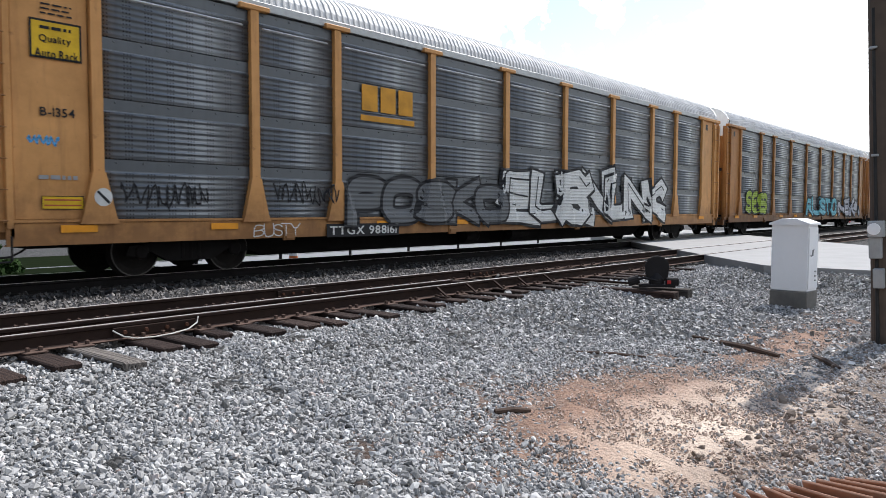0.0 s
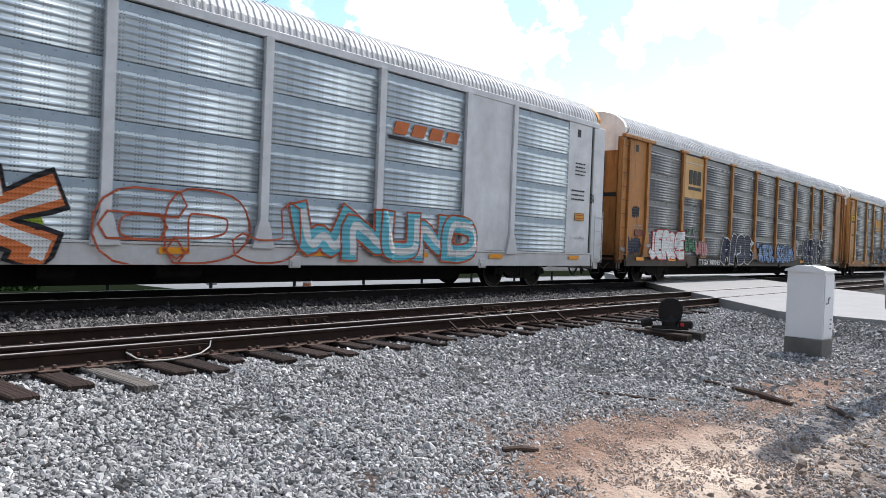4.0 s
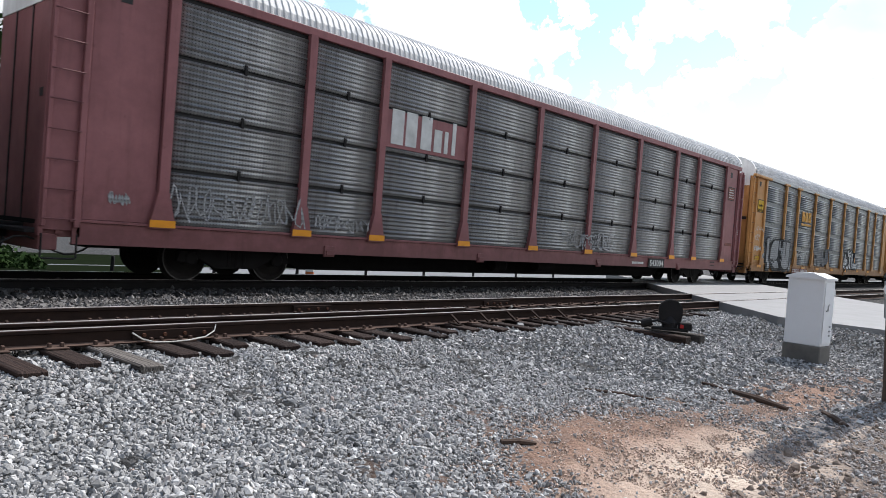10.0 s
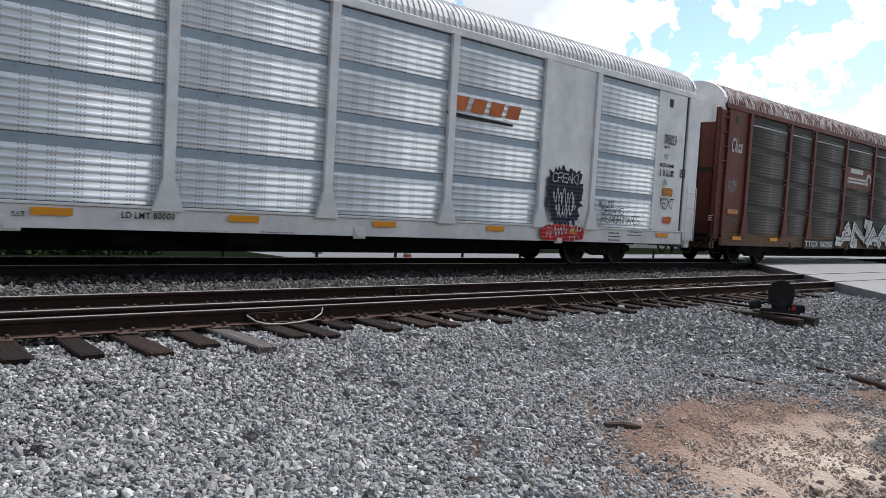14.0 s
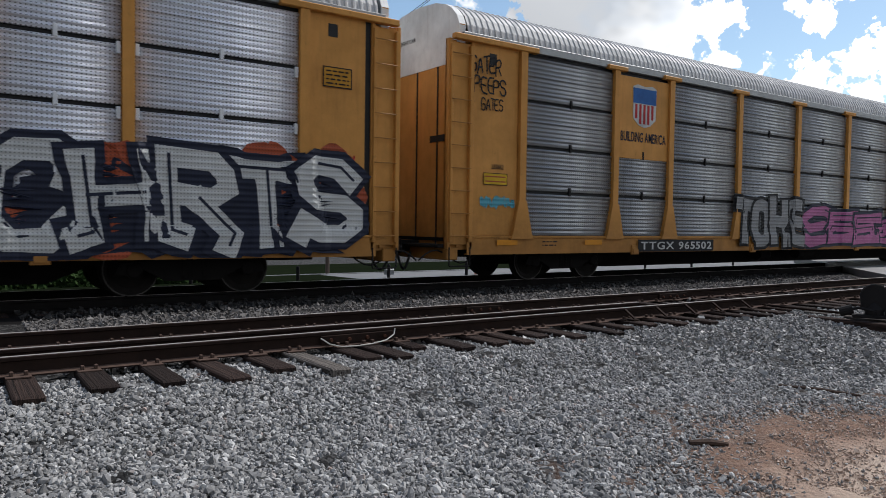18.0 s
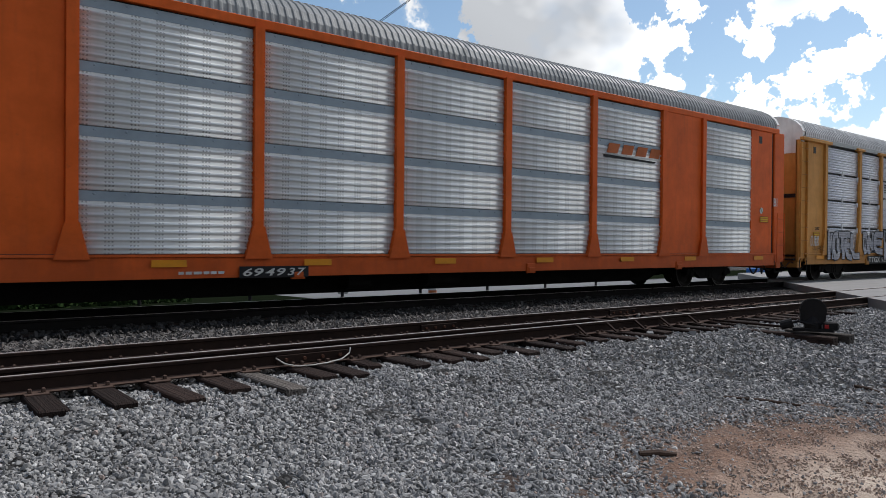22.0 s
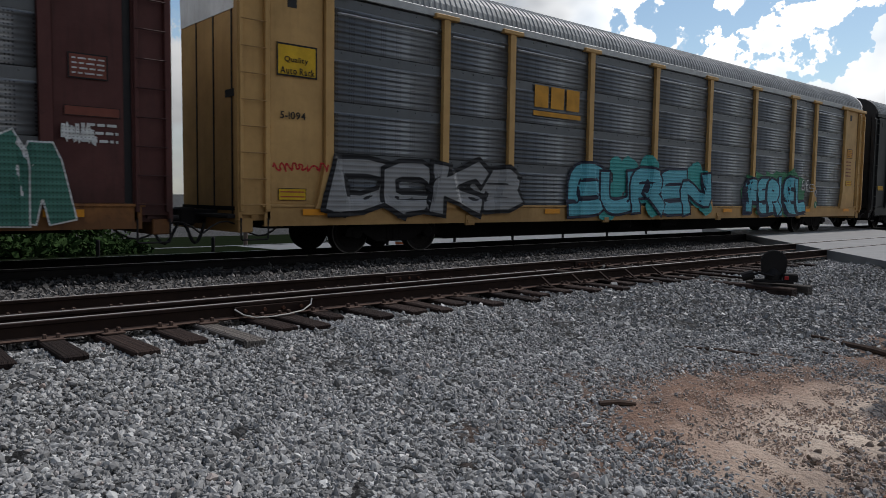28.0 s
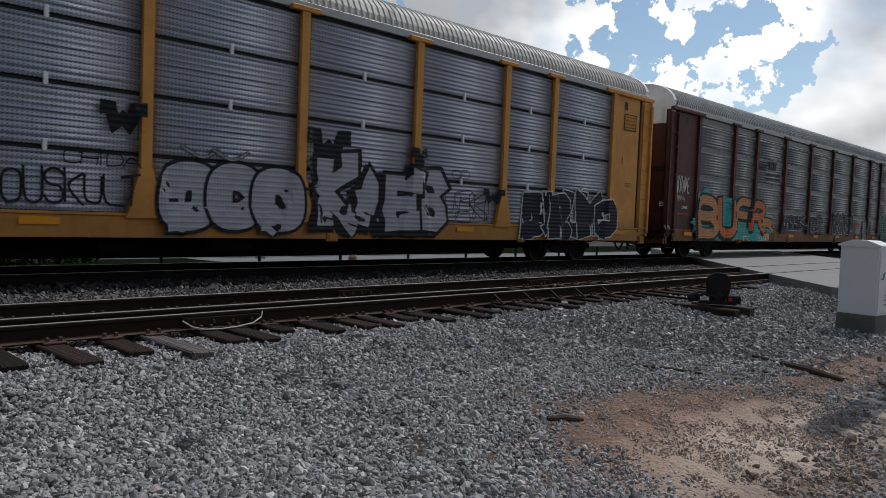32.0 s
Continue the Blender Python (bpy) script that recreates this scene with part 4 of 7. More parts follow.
    for i in range(len(P) - 1):
        a, b = P[i] + 0.09, P[i + 1] - 0.09
        if i in solid:
            part("solid_bay", cached(("solid", round(b - a, 2)), lambda: Shape().cbox(0, b - a, 0.0, 0.07, PAN0 - 0.04, EAVE - 0.1, 0.006).mesh("solid_bay")), paint, car, at=(a, 0, 0))
            continue
        for k in range(sheets):
            part("side_sheet", sheet_mesh(style, b - a, h - (0.035 if style == "fine" else 0.012)), sheet, car, at=(a, 0.03, PAN0 + k * h))
        # Added pale rib stands in for the glare along the top sheet.
        if style == "slot" and b - a > 1:
            part("top_rib", cached(("top_rib", round(b - a, 2)), lambda: Shape().cbox(0.12, b - a - 0.12, -0.045, 0.03, -0.022, 0.022, 0.02).mesh("top_rib")), MAT["bare_rib"], car, "bare shiny rib", at=(a, 0.03, PAN1 - 0.3))
        if style != "fine":
            tall = 0.17 if style == "slot" else 0.15
            for k in range(sheets):
                part("sheet_strap", cached(("strap", round(b - a, 2), tall), lambda: strap_mesh(b - a, tall)), BANDS[sheet.name] if style == "slot" else MAT["strap_blue"], car, at=(a, 0.03, PAN0 + (k + 1) * h - tall - 0.01))
        if style == "fine":
            for k in range(sheets - 1):
                part("seam_clip", cached("clip", lambda: Shape().cbox(-0.03, 0.03, -0.03, 0.02, -0.09, 0.09, 0.006).mesh("seam_clip")), MAT["cabinet"] if "light" in label or "lilac" in label else MAT["iron"], car, at=((a + b) / 2, 0.02, PAN0 + (k + 1) * h))
                if "light" in label:
                    for cx in (a + 0.04, b - 0.04):
                        part("seam_clip", CACHE["clip"], MAT["cabinet"], car, at=(cx, 0.02, PAN0 + (k + 1) * h - 0.12))
    # Black strip painted as the shaded slot below the side sheets.
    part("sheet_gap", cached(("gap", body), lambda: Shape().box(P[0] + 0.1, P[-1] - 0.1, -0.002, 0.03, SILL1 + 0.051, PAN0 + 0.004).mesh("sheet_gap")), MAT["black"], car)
    if "oxide" in label:
        for px in P[1:-1]:
            for k in range(sheets):
                for sx in (-0.12, 0.12):
                    for dz in (-0.06, 0.08):
                        part("sheet_clip", cached("sheet_clip", lambda: Shape().cbox(-0.03, 0.03, -0.025, 0.02, -0.02, 0.02, 0.006).mesh("sheet_clip")), MAT["galv"], car, at=(px + sx, 0.0, PAN0 + (k + 1) * h - 0.09 + dz))
    # yellow reflectors along the sill
    tx = (1.5, 4.0, 8.0, 10.6, 13.5, 16.4, 19.4, 22.2, 25.9)
    if tapes == "h":
        for x in tx:
            part("reflector", TAPE(), MAT["tape"], car, at=(x, -0.034, SILL1 - 0.09), label="amber reflector strip")
    elif tapes == "v":
        for x in P:
            part("reflector", TAPEV(), MAT["tape"], car, at=(x, -0.08, 1.45), label="amber reflector strip")
    elif tapes == "p":
        for x in P[:]:
            part("reflector", cached("tapep", lambda: Shape().box(-0.22, 0.22, -0.004, 0, -0.06, 0.06).mesh("reflector")), MAT["tape"], car, at=(x, -0.08, SILL1 + 0.06), label="orange reflector strip")
    for x in P[1:-1:2]:
        part("sill_bracket", cached("sill_bracket", lambda: Shape().cbox(-0.13, 0.13, -0.03, 0.02, SILL0 - 0.05, SILL1 - 0.16, 0.008).cbox(-0.09, 0.09, -0.05, -0.02, SILL0 - 0.02, SILL0 + 0.08, 0.006).mesh("sill_bracket")), sill, car, at=(x + 0.75, 0, 0))
    underframe(car, body)
    truck(car, 3.6)
    truck(car, body - 3.6)
    CARS[n] = car
    return car


CARS, CAR_POSTS, FACE = {}, {}, {}
def moved(d):
    """The usual posts, set d further along the car."""
    return [p + d for p in POSTS]


A_POSTS = [1.8, 4.66, 6.64, 9.54, 12.5, 15.44, 18.38, 21.3, 23.33, 25.9]
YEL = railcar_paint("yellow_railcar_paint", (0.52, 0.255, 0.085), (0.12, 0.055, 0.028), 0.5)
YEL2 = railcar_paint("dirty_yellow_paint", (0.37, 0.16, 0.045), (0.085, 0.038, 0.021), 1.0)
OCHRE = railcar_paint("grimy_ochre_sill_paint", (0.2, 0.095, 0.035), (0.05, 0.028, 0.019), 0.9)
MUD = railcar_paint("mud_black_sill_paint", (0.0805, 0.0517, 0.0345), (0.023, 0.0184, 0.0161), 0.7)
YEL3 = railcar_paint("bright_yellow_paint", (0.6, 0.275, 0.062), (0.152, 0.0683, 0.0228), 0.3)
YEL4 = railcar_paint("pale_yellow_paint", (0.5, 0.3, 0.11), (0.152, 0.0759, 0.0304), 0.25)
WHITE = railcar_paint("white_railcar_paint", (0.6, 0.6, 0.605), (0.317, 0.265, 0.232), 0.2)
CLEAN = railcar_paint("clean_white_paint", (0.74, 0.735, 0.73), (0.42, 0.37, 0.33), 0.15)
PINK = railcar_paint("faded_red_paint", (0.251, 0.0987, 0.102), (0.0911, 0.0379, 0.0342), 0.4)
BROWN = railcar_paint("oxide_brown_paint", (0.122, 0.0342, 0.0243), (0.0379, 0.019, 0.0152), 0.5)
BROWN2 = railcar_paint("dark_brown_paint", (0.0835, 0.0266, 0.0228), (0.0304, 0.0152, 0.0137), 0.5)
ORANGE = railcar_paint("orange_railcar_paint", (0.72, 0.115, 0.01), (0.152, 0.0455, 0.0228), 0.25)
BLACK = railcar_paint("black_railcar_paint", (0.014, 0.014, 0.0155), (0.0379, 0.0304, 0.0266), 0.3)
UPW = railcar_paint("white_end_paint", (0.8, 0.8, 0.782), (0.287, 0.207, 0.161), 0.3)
SH_GREY = sheet_metal("grey_side_sheet", (0.124, 0.134, 0.146), (0.055, 0.058, 0.063), 0.35)
SH_GREY2 = sheet_metal("grimy_side_sheet", (0.155, 0.158, 0.163), (0.055, 0.051, 0.048), 0.45)
SH_WHITE = sheet_metal("blue_grey_side_sheet", (0.5, 0.56, 0.6), (0.32, 0.36, 0.41), 0.2, 0.5, 0.38, rusty=0.0, holes=0.55)
SH_SILV = sheet_metal("silvery_side_sheet", (0.8, 0.84, 0.87), (0.52, 0.56, 0.6), 0.2, 0.15, 0.42, rusty=0.0, holes=0.55)
SH_ORNG = sheet_metal("silver_side_sheet", (0.78, 0.8, 0.8), (0.5, 0.52, 0.53), 0.25, 0.12, 0.45, rusty=0.05, holes=0.55)
SH_CP = sheet_metal("dull_grey_sheet", (0.215, 0.215, 0.211), (0.075, 0.066, 0.066), 0.6, holes=0.85, pitch=(0.062, 0.047))
SH_CR = sheet_metal("olive_grey_sheet", (0.068, 0.063, 0.053), (0.03, 0.027, 0.023), 0.6, metal=0.1, rough=0.7)
SH_UP = sheet_metal("dark_screen_sheet", (0.33, 0.338, 0.348), (0.15, 0.15, 0.15), 0.5, holes=0.85, pitch=(0.062, 0.047))
SH_NS = sheet_metal("light_screen_sheet", (0.76, 0.77, 0.83), (0.46, 0.455, 0.5), 0.35, 0.4, 0.4, holes=0.85, pitch=(0.062, 0.047))
SH_CN = sheet_metal("sooty_screen_sheet", (0.17, 0.17, 0.172), (0.055, 0.05, 0.048), 0.5, 0.5, rust=(0.13, 0.075, 0.05), rusty=0.3, holes=0.85, pitch=(0.062, 0.047))
SH_NB = sheet_metal("brown_grey_sheet", (0.175, 0.18, 0.187), (0.075, 0.074, 0.075), 0.35)
SH_Y14 = sheet_metal("lilac_grey_sheet", (0.37, 0.385, 0.45), (0.21, 0.215, 0.255), 0.25, 0.5, holes=0.85, pitch=(0.062, 0.047))
ROOF = railcar_paint("galvanised_roof", (0.52, 0.515, 0.51), (0.34, 0.32, 0.3), 0.3, 0.5)
ROOF_Y = railcar_paint("cream_roof", (0.449, 0.435, 0.394), (0.286, 0.258, 0.224), 0.35, 0.5)
ROOF_R = railcar_paint("rust_blotched_roof", (0.5, 0.47, 0.45), (0.15, 0.055, 0.035), 0.95, 0.6, 0.44, 0.54)
ROOF_G = railcar_paint("grey_roof", (0.272, 0.279, 0.279), (0.17, 0.163, 0.156), 0.4, 0.5)

autorack(0, "yellow autorack car with grey sides and sprayed lettering", YEL2, SH_GREY, ROOF, upper=UPW, posts=A_POSTS, body=27.75)
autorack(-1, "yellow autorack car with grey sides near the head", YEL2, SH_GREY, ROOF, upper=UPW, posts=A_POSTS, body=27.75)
autorack(1, "yellow autorack car, dull grey sheets, white and black graffiti", YEL, SH_GREY, ROOF, upper=UPW, posts=A_POSTS, body=27.75)
autorack(2, "grimy yellow autorack car with slotted grey sheets and graffiti", YEL2, SH_GREY2, ROOF, upper=UPW, sheets=4, sill=MUD)
autorack(3, "white autorack car with blue-grey ribbed sheets and colourful graffiti", WHITE, SH_WHITE, ROOF, "rib", solid=(1, 7), caps=False, flare=(0.45, 0.24), upper=YEL3)
autorack(4, "yellow autorack car, dull grey sheets, white bubble graffiti", YEL, SH_GREY, ROOF, upper=UPW, posts=[p - 0.1 for p in A_POSTS], body=27.75)
autorack(5, "faded pinkish-red autorack car with dull grey ribbed sheets", PINK, SH_CP, ROOF, "fine", caps=False, upper=UPW, tapes="p", flare=(0.55, 0.24))
autorack(6, "oxide-brown autorack car, olive sheets, dull yellow sill, rusty roof", BROWN, SH_CR, ROOF_R, upper=UPW, sill=OCHRE, caps=False, flare=(0.7, 0.26))
autorack(7, "clean white autorack car with silvery ribbed sheets", CLEAN, SH_SILV, ROOF, "rib", solid=(1, 7), caps=False, flare=(0.45, 0.24), posts=moved(-0.13))
autorack(8, "bright yellow autorack car with dark perforated sheets", YEL3, SH_UP, ROOF, "fine", upper=UPW)
autorack(9, "yellow autorack car, light silvery sheets, large blue graffiti", YEL3, SH_NS, ROOF, "fine", upper=UPW)
autorack(10, "orange autorack car with silver ribbed sheets", ORANGE, SH_ORNG, ROOF_G, "rib", solid=(1, 7), caps=False, flare=(0.5, 0.24), upper=UPW)
autorack(11, "black autorack car with sooty perforated sheets", BLACK, SH_CN, ROOF_G, "fine", caps=False, tapes="v", flare=(0.3, 0.2), posts=moved(-0.05))
autorack(12, "pale yellow autorack car, grey sheets, blue graffiti", YEL4, SH_GREY, ROOF_G, upper=UPW, posts=moved(-0.1))
autorack(13, "dark brown autorack car, grey sheets, orange graffiti letters", BROWN2, SH_NB, ROOF_G, upper=UPW, sill=YEL2, flare=(0.7, 0.26), posts=moved(0.12))
autorack(14, "golden yellow autorack car, lilac-grey sheets, black and white graffiti", YEL3, SH_Y14, ROOF_Y, "fine", upper=UPW, posts=moved(-0.25))
autorack(15, "golden yellow autorack car with grey sheets, following", YEL3, SH_UP, ROOF_Y, "fine", upper=UPW)




# ---- lettering and graffiti on the cars ----
INK = {}
TONES = {"white": (0.62, 0.62, 0.6), "pale": (0.3, 0.3, 0.3), "grey": (0.13, 0.135, 0.14), "faint": (0.17, 0.17, 0.17), "black": (0.014, 0.014, 0.016), "navy": (0.02, 0.024, 0.045),
         "red": (0.5, 0.03, 0.03), "orange": (0.56, 0.15, 0.045), "rust": (0.42, 0.09, 0.04), "tan": (0.5, 0.24, 0.1), "yellow": (0.62, 0.45, 0.03), "gold": (0.6, 0.28, 0.025),
         "teal": (0.05, 0.34, 0.32), "aqua": (0.12, 0.42, 0.5), "sky": (0.08, 0.3, 0.55), "blue": (0.03, 0.14, 0.42), "steel": (0.2, 0.3, 0.48), "green": (0.05, 0.2, 0.1), "lime": (0.3, 0.4, 0.04),
         "pink": (0.45, 0.14, 0.3), "blush": (0.5, 0.25, 0.24), "lilac": (0.42, 0.42, 0.46), "signal": (0.7, 0.43, 0.02), "brown": (0.2, 0.06, 0.04),
         "ink": (0.012, 0.014, 0.028), "char": (0.06, 0.06, 0.065), "fern": (0.06, 0.17, 0.13)}


def ink(key):
    if key not in INK:
        c = TONES[key]
        INK[key] = mottled("sprayed_" + key, c, tuple(v * 0.5 for v in c), 2.2, 0.6, bump=0.1, amount=0.8, grain=30)
    return INK[key]


def coat(key):
    """Sprayed paint over corrugated, punched sheets: the ribs and rows of holes show through."""
    if "coat_" + key not in INK:
        ink(key)
        c = TONES[key]
        m, nt, b = nodes_of("coat_" + key)
        v = coords(nt)
        sep = nt.nodes.new("ShaderNodeSeparateXYZ")
        nt.links.new(v, sep.inputs[0])
        col = mix_node(nt, math_node(nt, "MULTIPLY", ramp_val(nt, noise_node(nt, v, 2.2, 6), 0.35, 0.75), 0.6), c, tuple(q * 0.55 for q in c))
        hx = math_node(nt, "LESS_THAN", math_node(nt, "FRACT", math_node(nt, "DIVIDE", sep.outputs["X"], 0.052)), 0.4)
        hz = math_node(nt, "LESS_THAN", math_node(nt, "FRACT", math_node(nt, "DIVIDE", sep.outputs["Z"], 0.047)), 0.4)
        col = mix_node(nt, math_node(nt, "MULTIPLY", math_node(nt, "MULTIPLY", hx, hz), 0.55), col, (0.012, 0.012, 0.014))
        nt.links.new(col, b.inputs["Base Color"])
        b.inputs["Roughness"].default_value, b.inputs["Specular IOR Level"].default_value = 0.6, 0.2
        wave = math_node(nt, "SINE", math_node(nt, "MULTIPLY", sep.outputs["Z"], 2 * math.pi / 0.094))
        bump_node(nt, b, wave, 0.5, 0.01)
        INK["coat_" + key] = m
    return INK["coat_" + key]


def fitted(me, x0, x1, z0, z1, y):
    """Pose that fits a lettering mesh into a rectangle of a car's side."""
    n = len(me.vertices)
    co = np.empty(n * 3)
    me.vertices.foreach_get("co", co)
    co = co.reshape(-1, 3)
    lo, hi = co.min(0), co.max(0)
    sx, sz = (x1 - x0) / max(hi[0] - lo[0], 1e-3), (z1 - z0) / max(hi[2] - lo[2], 1e-3)
    return Matrix.Translation((x0 - lo[0] * sx, y, z0 - lo[2] * sz)) @ Matrix.Diagonal((sx, 1, sz, 1))


def glyph_width(ch):
    me = text_mesh(ch, 1.0, 0.0)
    xs = [v.co.x for v in me.vertices]
    return max(xs) - min(xs) + 0.1


# Letters as strokes on a grid of 4 x 6: pairs of digits are points, bars part the strokes.
STROKES = {"A": "002640|1232", "B": "00063645443303|3342413000", "C": "4536160501103041", "D": "00062645412000", "E": "46060040|0333", "F": "460600|0333",
           "G": "45361605011030414323", "H": "0006|4046|0343", "I": "1013", "J": "4641301001", "K": "0006|460340", "L": "060040", "M": "0006234640", "N": "00064046",
           "O": "100105163645413010", "P": "00063645443303", "Q": "100105163645413010|2240", "R": "00063645443303|2340", "S": "453616050413334241301001", "T": "0646|2620",
           "U": "060110304146", "V": "062046", "W": "0610233046", "X": "0046|0640", "Y": "062346|2320", "Z": "06460040", "8": "13040516364544331302011030414233",
           "9": "4433130405163645413010", "1": "0526|2620", "/": "0046", "!": "1612|1110", ".": "1011"}
STROKES["I"] = "1610"


def strokes_of(ch, rng, style):
    """The strokes of a letter in its unit box, loosened by hand: round ones with their corners cut, wild ones with kicked-out ends."""
    out = []
    for run in STROKES.get(ch.upper(), STROKES["O"]).split("|"):
        p = [Vector((int(run[i]) / 4, int(run[i + 1]) / 6)) for i in range(0, len(run), 2)]
        p = [q + Vector((rng.uniform(-1, 1), rng.uniform(-1, 1))) * (0.05 if style == "wild" else 0.025) for q in p]
        if style == "wild":
            for end, nxt in ((0, 1), (-1, -2)):
                if rng.random() < 0.45:
                    d = p[end] - p[nxt]
                    tip = p[end] + Vector((d.y, -d.x)).normalized() * rng.choice((-0.2, 0.2)) + d.normalized() * 0.05
                    p = [tip] + p if end == 0 else p + [tip]
        if style != "wild":
            for _ in range(2):
                q = [p[0]]
                for a, b in zip(p, p[1:]):
                    q += [a.lerp(b, 0.25), a.lerp(b, 0.75)]
                p = q + [p[-1]]
        out.append(p)
    return out


def skin(n, x, z):
    """Depth of the painted side of car n: sheets, sill ledge, posts and their flared feet, with eased steps."""
    base = FACE[n] + (-0.037 - FACE[n]) * min(1.0, max(0.0, (PAN0 + 0.13 - z) / 0.1))
    best = 0.0
    for p in CAR_POSTS[n]:
        foot = min(0.32, max(0.1, 0.32 - 0.2 * (z - SILL1 - 0.1) / 0.65))
        best = max(best, min(1.0, max(0.0, 1 - (abs(x - p) - foot - 0.05) / 0.12)))
    return base + (-0.079 - base) * best


def ribbon(s, n, pts, thick, lift, taper=1.0, rise=0.0025):
    """A painted band along a line of points on a car's side, following its relief."""
    fine = [pts[0]]
    for a, b in zip(pts, pts[1:]):
        k = max(1, int((b - a).length / 0.06))
        fine += [a.lerp(b, (i + 1) / k) for i in range(k)]
    m, rows = len(fine), 2 if thick < 0.08 else (3 if thick < 0.2 else 5)
    base = len(s.v)
    for i, p in enumerate(fine):
        u, w = (p - fine[i - 1]) if i else (fine[1] - p), (fine[i + 1] - p) if i < m - 1 else (p - fine[i - 1])
        u, w = u.normalized(), w.normalized()
        d = u + w
        d = d.normalized() if d.length > 0.2 else u
        wide = thick / 2 / max(0.62, abs(d.dot(u)))
        e = min(i, m - 1 - i) / max(1, m - 1)
        wide *= 1 + (taper - 1) * max(0.0, 1 - e * 5)
        q = Vector((-d.y, d.x)) * wide
        push = -d * thick * 0.45 if i == 0 else (d * thick * 0.45 if i == m - 1 else d * 0.0)
        for r in range(rows):
            c = p + push + q * (2 * r / (rows - 1) - 1)
            c.y = max(c.y, SILL0 + 0.01)
            s.v.append((c.x, skin(n, c.x, c.y) - lift - rise * i / m, c.y))
    s.f += [(base + i * rows + r, base + i * rows + r + 1, base + (i + 1) * rows + r + 1, base + (i + 1) * rows + r) for i in range(m - 1) for r in range(rows - 1)]


def sprayed_mesh(s, name):
    me = bpy.data.meshes.new(name)
    me.from_pydata(s.v, [], s.f)
    return me


def dab(s, n, rim, centre, lift, rings=4):
    """A filled patch of paint inside a closed rim, following the side's relief."""
    base, k = len(s.v), len(rim)
    for r in range(1, rings + 1):
        for x, z in rim:
            x, z = centre[0] + (x - centre[0]) * r / rings, max(SILL0 + 0.01, centre[1] + (z - centre[1]) * r / rings)
            s.v.append((x, skin(n, x, z) - lift, z))
    s.f.append(tuple(range(base, base + k)))
    s.f += [(base + r * k + i, base + r * k + (i + 1) % k, base + (r + 1) * k + (i + 1) % k, base + (r + 1) * k + i) for r in range(rings - 1) for i in range(k)]


def letter_width(ch):
    return 0.45 if ch in " !.1" else (0.55 if ch in "iI" else (1.25 if ch in "MWmw" else 1.0))


